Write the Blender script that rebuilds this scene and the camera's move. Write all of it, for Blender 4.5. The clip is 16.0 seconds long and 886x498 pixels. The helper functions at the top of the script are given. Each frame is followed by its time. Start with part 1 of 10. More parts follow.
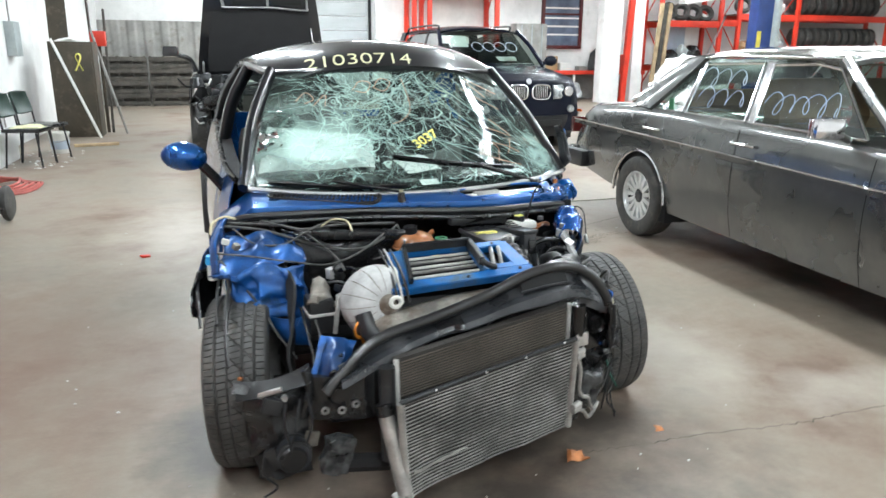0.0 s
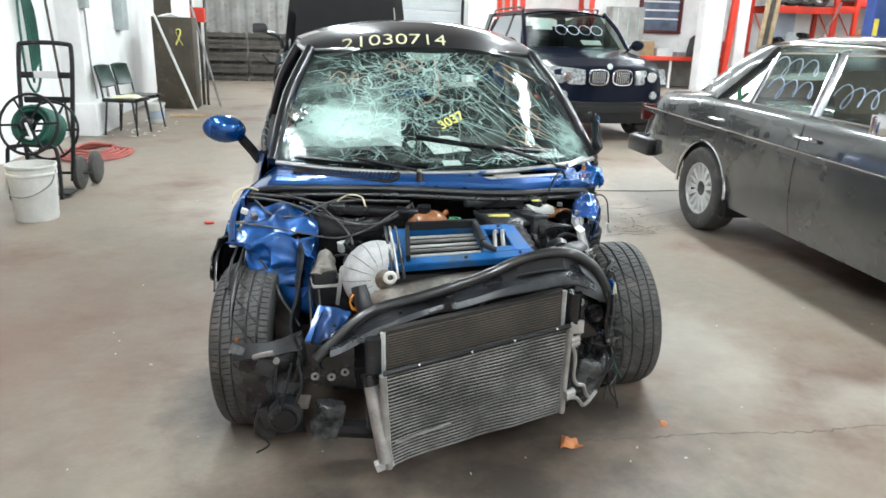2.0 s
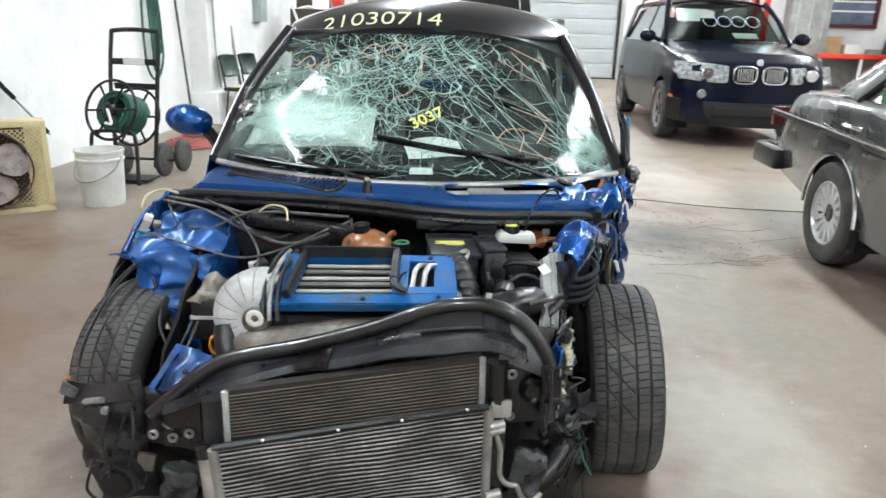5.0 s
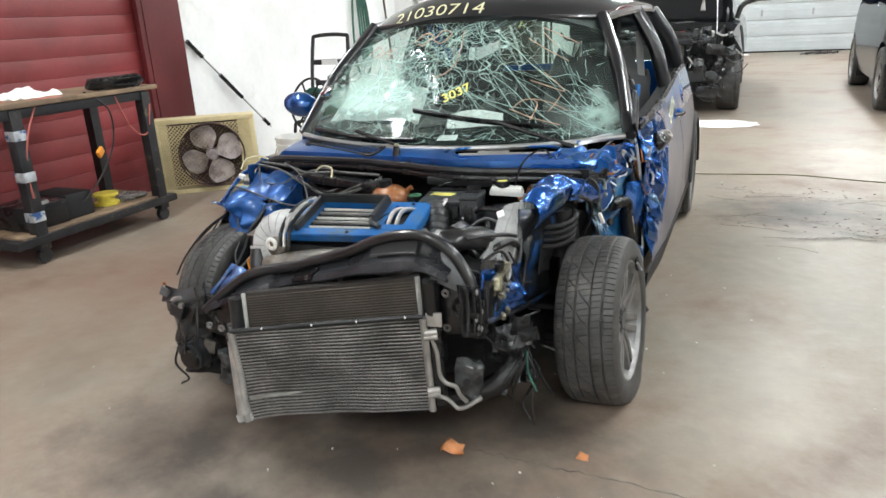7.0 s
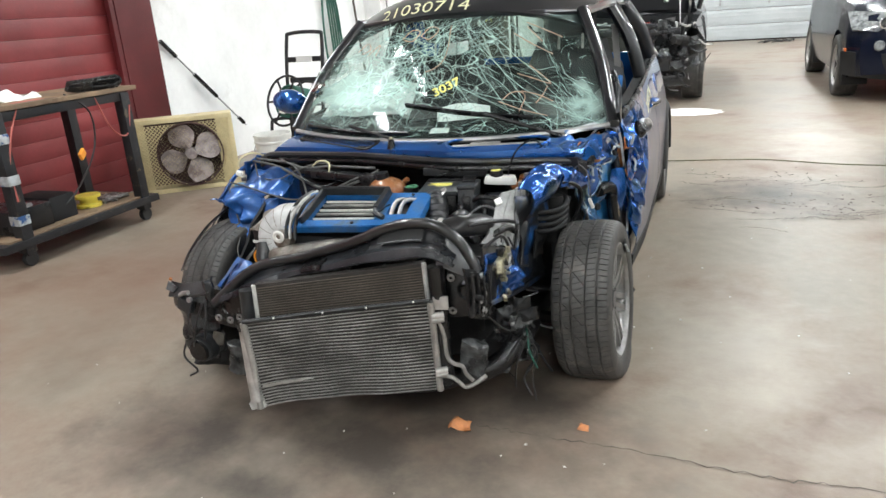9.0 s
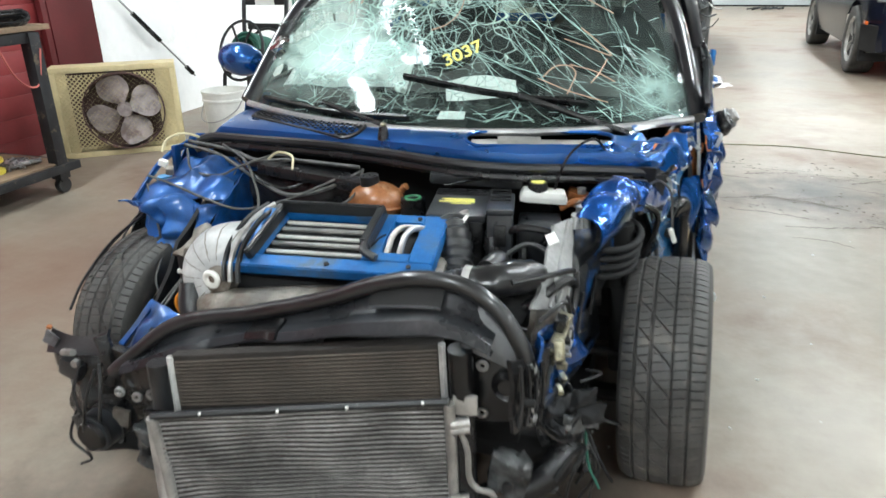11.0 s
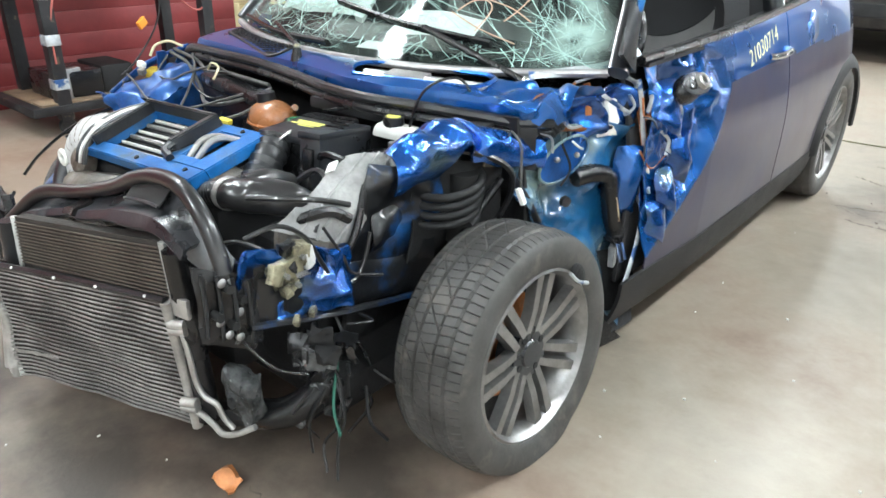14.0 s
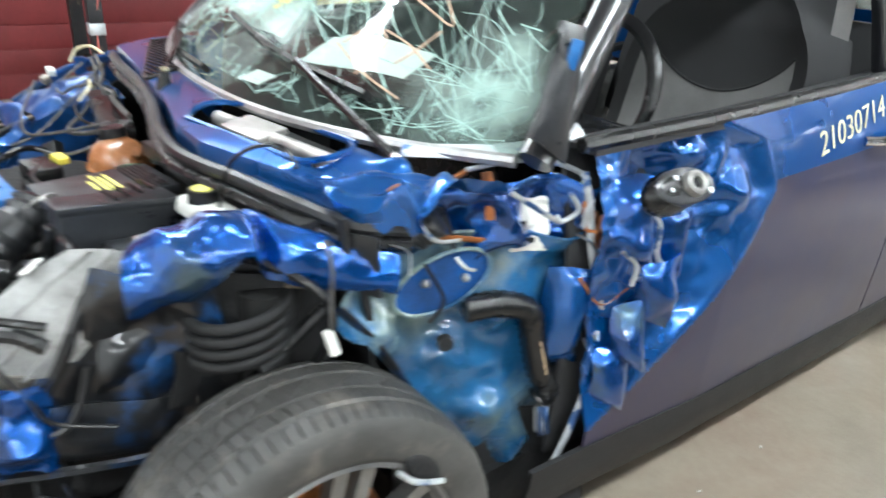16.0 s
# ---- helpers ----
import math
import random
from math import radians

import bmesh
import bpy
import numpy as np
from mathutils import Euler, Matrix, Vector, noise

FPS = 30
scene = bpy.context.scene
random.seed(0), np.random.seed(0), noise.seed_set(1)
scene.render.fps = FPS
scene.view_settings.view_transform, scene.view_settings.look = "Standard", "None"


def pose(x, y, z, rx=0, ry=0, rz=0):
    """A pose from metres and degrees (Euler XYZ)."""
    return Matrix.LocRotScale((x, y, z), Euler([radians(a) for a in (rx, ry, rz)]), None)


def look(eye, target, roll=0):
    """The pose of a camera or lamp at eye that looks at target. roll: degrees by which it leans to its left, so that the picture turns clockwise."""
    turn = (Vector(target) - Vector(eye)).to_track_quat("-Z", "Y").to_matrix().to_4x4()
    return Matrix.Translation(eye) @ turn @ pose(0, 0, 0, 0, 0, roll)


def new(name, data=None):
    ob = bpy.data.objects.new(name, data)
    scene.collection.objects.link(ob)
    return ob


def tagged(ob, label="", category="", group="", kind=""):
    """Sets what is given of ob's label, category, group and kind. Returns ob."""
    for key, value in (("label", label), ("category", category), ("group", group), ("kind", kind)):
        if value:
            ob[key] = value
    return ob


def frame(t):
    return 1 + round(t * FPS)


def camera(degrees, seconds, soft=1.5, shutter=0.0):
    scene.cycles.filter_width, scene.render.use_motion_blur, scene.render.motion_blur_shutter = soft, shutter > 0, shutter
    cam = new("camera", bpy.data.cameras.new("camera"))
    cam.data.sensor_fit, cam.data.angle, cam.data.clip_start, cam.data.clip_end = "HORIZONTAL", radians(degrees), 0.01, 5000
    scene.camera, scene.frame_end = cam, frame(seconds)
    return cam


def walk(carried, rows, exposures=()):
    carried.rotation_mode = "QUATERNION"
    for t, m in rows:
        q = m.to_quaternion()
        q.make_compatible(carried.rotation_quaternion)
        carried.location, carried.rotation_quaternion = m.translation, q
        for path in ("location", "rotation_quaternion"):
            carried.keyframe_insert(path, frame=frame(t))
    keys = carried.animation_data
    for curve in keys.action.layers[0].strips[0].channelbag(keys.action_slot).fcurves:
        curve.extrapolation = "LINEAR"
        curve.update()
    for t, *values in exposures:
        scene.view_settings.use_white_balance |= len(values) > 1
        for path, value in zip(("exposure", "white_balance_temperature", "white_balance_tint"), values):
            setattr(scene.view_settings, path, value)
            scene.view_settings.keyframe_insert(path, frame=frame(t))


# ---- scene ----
cam = camera(64.0, 16.0, 1.5, 0.5)
PATH = [
    (0, (-0.784, -2.575, 1.39), (-0.212, -0.734, 0.859), 0.4),
    (0.5, (-0.563, -2.544, 1.391), (-0.037, -0.683, 0.878), 3.4),
    (1, (-0.391, -2.605, 1.402), (-0.039, -0.705, 0.885), 2.8),
    (1.5, (-0.431, -2.632, 1.41), (-0.163, -0.728, 0.858), 1.3),
    (2, (-0.504, -2.689, 1.398), (-0.18, -0.803, 0.816), 1.6),
    (2.5, (-0.52, -2.718, 1.404), (-0.149, -0.848, 0.799), 1.0),
    (3, (-0.432, -2.699, 1.399), (-0.027, -0.835, 0.799), 1.9),
    (3.5, (-0.278, -2.628, 1.399), (0.013, -0.738, 0.81), 3.5),
    (3.7, (-0.221, -2.556, 1.394), (0.018, -0.662, 0.797), 3.1),
    (5.8, (0.664, -2.032, 1.327), (0.252, -0.171, 0.722), 0.6),
    (6, (0.775, -2.036, 1.323), (0.288, -0.208, 0.675), -0.1),
    (6.5, (1.008, -2.095, 1.333), (0.369, -0.321, 0.668), -1.0),
    (7, (1.164, -2.383, 1.337), (0.374, -0.653, 0.717), -3.2),
    (7.5, (1.332, -2.444, 1.333), (0.572, -0.717, 0.669), -1.2),
    (8, (1.362, -2.551, 1.353), (0.538, -0.847, 0.708), -1.8),
    (8.2, (1.333, -2.587, 1.357), (0.532, -0.866, 0.727), -2.1),
    (10.3, (0.747, -2.124, 1.317), (0.177, -0.343, 0.607), -2.7),
    (10.5, (0.719, -2.02, 1.297), (0.175, -0.237, 0.571), -1.1),
    (11, (0.658, -1.762, 1.311), (0.067, -0.01, 0.548), -1.0),
    (11.5, (0.583, -1.527, 1.313), (-0.036, 0.23, 0.586), -0.7),
    (12, (0.679, -1.351, 1.297), (0.142, 0.428, 0.557), 3.4),
    (12.5, (0.855, -1.182, 1.28), (-0.021, 0.475, 0.582), 1.3),
    (13, (1.091, -1.254, 1.226), (0.176, 0.35, 0.458), 3.3),
    (13.5, (1.316, -1.26, 1.201), (0.316, 0.286, 0.419), 3.7),
    (14, (1.537, -1.224, 1.198), (0.356, 0.157, 0.362), 1.1),
    (14.5, (1.619, -1.182, 1.242), (0.415, 0.174, 0.398), -0.3),
    (15, (1.6, -0.959, 1.252), (0.243, 0.294, 0.485), 3.4),
    (15.5, (1.499, -0.671, 1.206), (0.032, 0.464, 0.457), 2.5),
    (16, (1.473, -0.354, 1.201), (0.025, 0.74, 0.362), 3.8),
]
EXPOSURES = [(0, 0.37, 6100, 4), (3.5, 0.35, 6100, 4), (6, 0.25, 6300, 6), (8.2, 0.29, 6450, 7), (10.5, 0.25, 6250, 5), (11.5, 0.61, 6150, 3), (12, 0.65, 6120, 3), (13.5, 0.77, 6150, 4), (14.5, 0.93, 6150, 4), (16, 0.89, 6150, 4)]
walk(cam, [(t, look(eye, target, roll)) for t, eye, target, roll in PATH], EXPOSURES)

# ---------------------------------------------------------------- light
world = bpy.data.worlds.new("world")
scene.world = world
world.use_nodes = True
wn = world.node_tree
sky = wn.nodes.new("ShaderNodeTexSky")
sky.sky_type, sky.sun_disc, sky.sun_elevation, sky.sun_rotation = "NISHITA", False, radians(35), radians(200)
wn.links.new(sky.outputs[0], wn.nodes["Background"].inputs[0])
wn.nodes["Background"].inputs[1].default_value = 0.1
ROOM_TOP = 4.6

# ---------------------------------------------------------------- materials
def mat(name, base, rough=0.5, metal=0.0, var=0.15, grain=60.0, stain=3.0, bump=0.1, bscale=None, coat=0.0, tint=None,
        tint_scale=5.0, tint_from=0.55, tint_to=0.7, emit=0.0, flakes=False, island=0.0, spec=0.5, coat_ior=1.55):
    """A surface with a base colour that varies at two scales, a second colour in patches, and fine relief."""
    m = bpy.data.materials.new(name)
    m.use_nodes = True
    t = m.node_tree
    b = t.nodes["Principled BSDF"]
    co = t.nodes.new("ShaderNodeTexCoord")

    def tex(scale, detail=4.0, rough_=0.6):
        n = t.nodes.new("ShaderNodeTexNoise")
        n.inputs["Scale"].default_value, n.inputs["Detail"].default_value, n.inputs["Roughness"].default_value = scale, detail, rough_
        t.links.new(co.outputs["Object"], n.inputs["Vector"])
        return n

    def mix(kind, fac, a, c):
        n = t.nodes.new("ShaderNodeMix")
        n.data_type, n.blend_type = "RGBA", kind
        for sock, v in ((0, fac), (6, a), (7, c)):
            if hasattr(v, "is_linked"):
                t.links.new(v, n.inputs[sock])
            else:
                n.inputs[sock].default_value = v
        return n.outputs[2]

    def ramp(src, a, c):
        n = t.nodes.new("ShaderNodeMapRange")
        n.inputs[1].default_value, n.inputs[2].default_value = a, c
        t.links.new(src, n.inputs[0])
        return n.outputs[0]

    col = (*base, 1.0)
    dark = (*[v * (1 - 1.6 * var) for v in base], 1.0)
    light = (*[min(1.0, v * (1 + var)) for v in base], 1.0)
    big, fine = tex(stain), tex(grain)
    out = mix("MIX", ramp(big.outputs[0], 0.35, 0.68), dark, light)
    out = mix("MIX", ramp(fine.outputs[0], 0.3, 0.9), out, mix("MULTIPLY", 1.0, out, (1 - var, 1 - var, 1 - var, 1)))
    if tint:
        out = mix("MIX", ramp(tex(tint_scale, 6.0, 0.65).outputs[0], tint_from, tint_to), out, (*tint, 1.0))
    if island:
        ob_info = t.nodes.new("ShaderNodeObjectInfo")
        out = mix("MULTIPLY", ramp(ob_info.outputs["Random"], 0.0, 1.0 / island), out, (0.45, 0.45, 0.45, 1))
    t.links.new(out, b.inputs["Base Color"])
    b.inputs["Metallic"].default_value = metal
    b.inputs["Specular IOR Level"].default_value = spec
    n = t.nodes.new("ShaderNodeMapRange")
    n.inputs[3].default_value, n.inputs[4].default_value = max(0.02, rough * 0.75), min(1.0, rough * 1.3)
    t.links.new(big.outputs[0], n.inputs[0])
    t.links.new(n.outputs[0], b.inputs["Roughness"])
    if coat:
        b.inputs["Coat IOR"].default_value = coat_ior
        b.inputs["Coat Weight"].default_value, b.inputs["Coat Roughness"].default_value = coat, 0.04
    if bump:
        n = t.nodes.new("ShaderNodeBump")
        n.inputs["Strength"].default_value, n.inputs["Distance"].default_value = bump, 0.01
        t.links.new(tex(bscale or grain, 5.0).outputs[0], n.inputs["Height"])
        t.links.new(n.outputs[0], b.inputs["Normal"])
    if emit:
        t.links.new(out, b.inputs["Emission Color"])
        b.inputs["Emission Strength"].default_value = emit
    return m


def glass(name, tint, clear=0.85, rough=0.02, ior=1.5):
    """A thin pane: mostly see-through, with a mirror gloss that grows at a slant."""
    m = bpy.data.materials.new(name)
    m.use_nodes = True
    t = m.node_tree
    t.nodes.remove(t.nodes["Principled BSDF"])
    see, shine, fres, mx = (t.nodes.new("ShaderNode" + k) for k in ("BsdfTransparent", "BsdfGlossy", "Fresnel", "MixShader"))
    see.inputs[0].default_value = (*[v * clear for v in tint], 1)
    shine.inputs["Roughness"].default_value = rough
    fres.inputs[0].default_value = ior
    t.links.new(fres.outputs[0], mx.inputs[0])
    t.links.new(see.outputs[0], mx.inputs[1])
    t.links.new(shine.outputs[0], mx.inputs[2])
    t.links.new(mx.outputs[0], t.nodes["Material Output"].inputs[0])
    return m


def shattered(name):
    """Laminated glass broken into a web: clear between the cracks, milky green where it is crushed."""
    m = glass(name, (0.82, 0.95, 0.90), 0.88, 0.05, 1.40)
    t = m.node_tree
    clear = t.nodes["Material Output"].inputs[0].links[0].from_socket
    co = t.nodes.new("ShaderNodeTexCoord")
    warp = t.nodes.new("ShaderNodeTexNoise")
    warp.inputs["Scale"].default_value = 7.0
    t.links.new(co.outputs["Object"], warp.inputs["Vector"])
    add = t.nodes.new("ShaderNodeVectorMath")
    add.operation = "MULTIPLY_ADD"
    add.inputs[1].default_value = (0.16, 0.16, 0.16)
    t.links.new(warp.outputs["Color"], add.inputs[0])
    t.links.new(co.outputs["Object"], add.inputs[2])
    total = None

    def math_(op, a, c):
        n = t.nodes.new("ShaderNodeMath")
        n.operation = op
        for sock, v in ((0, a), (1, c)):
            if hasattr(v, "is_linked"):
                t.links.new(v, n.inputs[sock])
            else:
                n.inputs[sock].default_value = v
        n.use_clamp = op in ("ADD", "SUBTRACT")
        return n.outputs[0]

    def spot(x, y, z, inner, outer):
        n = t.nodes.new("ShaderNodeVectorMath")
        n.operation = "DISTANCE"
        n.inputs[1].default_value = (x, y, z)
        t.links.new(co.outputs["Object"], n.inputs[0])
        r = t.nodes.new("ShaderNodeMapRange")
        r.inputs[1].default_value, r.inputs[2].default_value, r.inputs[3].default_value, r.inputs[4].default_value = inner, outer, 1.0, 0.0
        t.links.new(n.outputs["Value"], r.inputs[0])
        return r.outputs[0]

    near = math_("ADD", spot(-0.20, 0.38, 1.09, 0.12, 0.42), math_("MULTIPLY", spot(0.05, 0.5, 1.18, 0.05, 0.45), 0.9))
    for scale, width, gain in ((9.0, 0.011, 0.95), (21.0, 0.016, 0.75)):
        v = t.nodes.new("ShaderNodeTexVoronoi")
        v.feature = "DISTANCE_TO_EDGE"
        v.inputs["Scale"].default_value = scale
        t.links.new(add.outputs[0], v.inputs["Vector"])
        r = t.nodes.new("ShaderNodeMapRange")
        r.inputs[1].default_value, r.inputs[2].default_value, r.inputs[3].default_value, r.inputs[4].default_value = 0.0, width * 2.2, gain, 0.0
        t.links.new(v.outputs["Distance"], r.inputs[0])
        line = math_("MULTIPLY", r.outputs[0], near)
        total = line if total is None else math_("ADD", total, line)
    cloud = t.nodes.new("ShaderNodeTexNoise")
    cloud.inputs["Scale"].default_value, cloud.inputs["Detail"].default_value = 9.0, 6.0
    t.links.new(co.outputs["Object"], cloud.inputs["Vector"])
    r = t.nodes.new("ShaderNodeMapRange")
    r.inputs[1].default_value, r.inputs[2].default_value, r.inputs[4].default_value = 0.34, 0.56, 0.85
    t.links.new(cloud.outputs[0], r.inputs[0])
    crush = math_("MULTIPLY", r.outputs[0], math_("ADD", math_("MULTIPLY", math_("ADD", spot(-0.50, 0.42, 1.04, 0.10, 0.26), spot(-0.30, 0.38, 1.09, 0.03, 0.20)), 0.55), math_("ADD", math_("MULTIPLY", spot(0.58, 0.36, 0.92, 0.0, 0.14), 0.45), math_("MULTIPLY", math_("ADD", spot(0.60, 0.40, 0.94, 0.02, 0.09), spot(0.57, 0.46, 1.01, 0.01, 0.06)), 0.7))))
    total = math_("ADD", math_("ADD", total, crush), math_("MULTIPLY", r.outputs[0], 0.055))
    milk = t.nodes.new("ShaderNodeBsdfDiffuse")
    milk.inputs[0].default_value = (0.60, 0.80, 0.73, 1)
    thru = t.nodes.new("ShaderNodeBsdfTranslucent")
    thru.inputs[0].default_value = (0.50, 0.75, 0.66, 1)
    both, mx = t.nodes.new("ShaderNodeMixShader"), t.nodes.new("ShaderNodeMixShader")
    both.inputs[0].default_value = 0.35
    t.links.new(milk.outputs[0], both.inputs[1])
    t.links.new(thru.outputs[0], both.inputs[2])
    t.links.new(total, mx.inputs[0])
    t.links.new(clear, mx.inputs[1])
    t.links.new(both.outputs[0], mx.inputs[2])
    t.links.new(mx.outputs[0], t.nodes["Material Output"].inputs[0])
    return m


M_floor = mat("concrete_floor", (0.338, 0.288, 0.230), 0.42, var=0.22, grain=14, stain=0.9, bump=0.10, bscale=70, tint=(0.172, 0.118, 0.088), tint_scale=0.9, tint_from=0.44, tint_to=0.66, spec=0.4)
M_wall = mat("white_wall_paint", (0.82, 0.82, 0.81), 0.6, var=0.07, grain=20, stain=1.5, bump=0.08, bscale=25, tint=(0.50, 0.48, 0.45), tint_scale=2.0, tint_from=0.60, tint_to=0.85)
M_ceil = mat("ceiling_paint", (0.50, 0.50, 0.50), 0.7, var=0.06, grain=8, stain=1.0)
M_redwall = mat("dark_red_door_paint", (0.21, 0.030, 0.032), 0.45, var=0.15, grain=40, stain=2.0, bump=0.05)
M_redframe = mat("dark_red_frame_paint", (0.10, 0.012, 0.014), 0.45, var=0.15, grain=30, stain=2.0, bump=0.05)
M_blue = mat("blue_metallic_paint", (0.005, 0.098, 0.37), 0.28, 0.65, var=0.12, grain=900, stain=2.0, bump=0.0, coat=1.0, coat_ior=1.5)
# the mauve tint is the floor's reflection put into the paint colour
M_bluerefl = mat("floor_reflection_blue_paint", (0.014, 0.020, 0.075), 0.44, 0.3, var=0.12, grain=300, stain=2.0, bump=0.0, coat=0.45, coat_ior=1.45, tint=(0.040, 0.030, 0.046), tint_scale=1.6, tint_from=0.26, tint_to=0.62)
M_bluedirty = mat("grimy_blue_paint", (0.009, 0.080, 0.26), 0.35, 0.4, var=0.4, grain=120, stain=9.0, bump=0.3, bscale=24, coat=0.6, tint=(0.010, 0.011, 0.013), tint_scale=8.0, tint_from=0.32, tint_to=0.50)
M_bluewreck = mat("crumpled_blue_paint", (0.005, 0.095, 0.41), 0.22, 0.75, var=0.4, grain=200, stain=7.0, bump=0.12, bscale=40, coat=1.0, tint=(0.05, 0.10, 0.14), tint_scale=8.0, tint_from=0.54, tint_to=0.66)
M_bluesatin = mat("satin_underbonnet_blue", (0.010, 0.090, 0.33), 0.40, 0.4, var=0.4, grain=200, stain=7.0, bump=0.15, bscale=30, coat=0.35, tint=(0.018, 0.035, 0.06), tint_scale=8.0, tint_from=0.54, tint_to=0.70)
M_brass = mat("greasy_brass_plating", (0.42, 0.39, 0.27), 0.34, 0.5, var=0.4, grain=90, stain=16, bump=0.3, tint=(0.06, 0.055, 0.045), tint_scale=22, tint_from=0.52, tint_to=0.64)
M_teal = mat("scraped_blue_green_panel", (0.014, 0.105, 0.26), 0.26, 0.2, var=0.4, grain=80, stain=5.0, bump=0.12, bscale=9, coat=0.7, tint=(0.19, 0.25, 0.22), tint_scale=3.4, tint_from=0.44, tint_to=0.60)
M_rust = mat("torn_rusty_metal", (0.46, 0.16, 0.045), 0.6, 0.15, var=0.35, grain=90, stain=20, bump=0.4, tint=(0.50, 0.42, 0.36), tint_scale=15, tint_from=0.6, tint_to=0.66)
M_torn = mat("torn_bare_edge", (0.62, 0.66, 0.68), 0.35, 0.5, var=0.2, grain=90, stain=15, bump=0.3, tint=(0.05, 0.12, 0.3), tint_scale=12, tint_from=0.55, tint_to=0.6)
M_bluecover = mat("satin_blue_cover", (0.010, 0.140, 0.43), 0.36, 0.2, var=0.3, grain=120, stain=6, bump=0.06, tint=(0.055, 0.095, 0.135), tint_scale=6, tint_from=0.52, tint_to=0.66)
M_black = mat("black_plastic", (0.011, 0.011, 0.012), 0.26, var=0.25, grain=150, stain=8, bump=0.12)
M_greyblack = mat("dusty_black_plastic", (0.020, 0.021, 0.023), 0.30, var=0.35, grain=150, stain=6, bump=0.15, tint=(0.06, 0.058, 0.055), tint_scale=14, tint_from=0.60, tint_to=0.75)
M_loom = mat("dusty_loom_tape", (0.075, 0.073, 0.070), 0.55, var=0.4, grain=90, stain=30, bump=0.2)
M_rubber = mat("tyre_rubber", (0.062, 0.060, 0.057), 0.55, var=0.25, grain=120, stain=10, bump=0.08, tint=(0.125, 0.112, 0.096), tint_scale=14, tint_from=0.54, tint_to=0.76)
# also stands for the shade inside holes, the tyre gash and wheel wells
M_dark = mat("matt_near_black", (0.014, 0.014, 0.015), 0.7, var=0.3, grain=60, stain=8, bump=0.3, spec=0.4)
M_rim = mat("gunmetal_rim", (0.31, 0.305, 0.30), 0.36, 0.8, var=0.2, grain=90, stain=10, bump=0.05)
M_alu = mat("dull_aluminium", (0.48, 0.47, 0.45), 0.4, 0.7, var=0.2, grain=120, stain=12, bump=0.15)
M_cast = mat("cast_aluminium", (0.60, 0.60, 0.58), 0.55, 0.15, var=0.25, grain=90, stain=9, bump=0.3, tint=(0.14, 0.12, 0.10), tint_scale=12, tint_from=0.60, tint_to=0.74)
M_fin = mat("radiator_fins", (0.048, 0.043, 0.039), 0.6, 0.3, var=0.25, grain=300, stain=9, bump=0.5, bscale=500)
M_panel = mat("scuffed_black_panel", (0.026, 0.028, 0.032), 0.28, var=0.3, grain=90, stain=7, bump=0.06, tint=(0.070, 0.070, 0.074), tint_scale=8, tint_from=0.54, tint_to=0.72)
M_hoseblack = mat("glossy_black_rubber", (0.016, 0.016, 0.017), 0.30, var=0.3, grain=120, stain=7, bump=0.03, coat=0.3)
M_mangled = mat("scraped_grey_plastic", (0.075, 0.078, 0.080), 0.22, var=0.4, grain=60, stain=22, bump=0.4, bscale=60, tint=(0.30, 0.31, 0.31), tint_scale=30, tint_from=0.60, tint_to=0.68)
M_trim = mat("faded_black_trim", (0.022, 0.022, 0.023), 0.55, var=0.25, grain=120, stain=5, bump=0.1, spec=0.25)
M_tan = mat("tan_seat_hide", (0.30, 0.21, 0.12), 0.6, var=0.15, grain=60, stain=6)
# near-black that gives slots, holes and gaps their shade
M_void = mat("deep_shade_black", (0.006, 0.006, 0.006), 0.8, var=0.2)
M_armcast = mat("dull_cast_arm", (0.36, 0.36, 0.355), 0.55, 0.2, var=0.25, grain=90, stain=9, bump=0.3, tint=(0.13, 0.12, 0.11), tint_scale=12, tint_from=0.58, tint_to=0.74)
M_duct = mat("pale_grey_duct_plastic", (0.46, 0.465, 0.46), 0.42, var=0.2, grain=90, stain=9, bump=0.15, tint=(0.16, 0.145, 0.12), tint_scale=10, tint_from=0.58, tint_to=0.74)
M_tubecast = mat("stained_cast_metal", (0.27, 0.25, 0.22), 0.5, 0.3, var=0.35, grain=70, stain=9, bump=0.4, tint=(0.09, 0.065, 0.045), tint_scale=11, tint_from=0.48, tint_to=0.66)
M_radtube = mat("radiator_tube", (0.125, 0.105, 0.085), 0.55, 0.3, var=0.25, grain=90, stain=8, bump=0.2)
M_tube = mat("condenser_tube", (0.345, 0.335, 0.32), 0.5, 0.35, var=0.35, grain=90, stain=8, bump=0.2)
M_tank = mat("amber_coolant_tank", (0.33, 0.135, 0.055), 0.25, var=0.25, grain=40, stain=14, bump=0.05, tint=(0.42, 0.27, 0.16), tint_scale=9, tint_from=0.56, tint_to=0.75)
M_white = mat("white_plastic", (0.72, 0.72, 0.68), 0.4, var=0.08, grain=60, stain=8, bump=0.05)
M_green = mat("green_plastic", (0.05, 0.22, 0.10), 0.45, var=0.2, grain=60, stain=8)
M_yellow = mat("yellow_paint", (0.75, 0.62, 0.08), 0.5, var=0.1, grain=60, stain=8)
M_chalkyel = mat("yellow_marker", (0.85, 0.80, 0.20), 0.6, var=0.1, grain=80, stain=20)
M_chalkpale = mat("pale_yellow_marker", (0.80, 0.79, 0.50), 0.6, var=0.1, grain=80, stain=20)
M_chalkor = mat("orange_marker", (0.62, 0.42, 0.30), 0.6, var=0.15, grain=80, stain=20)
M_orange = mat("orange_plastic", (0.80, 0.30, 0.03), 0.45, var=0.1, grain=60, stain=8)
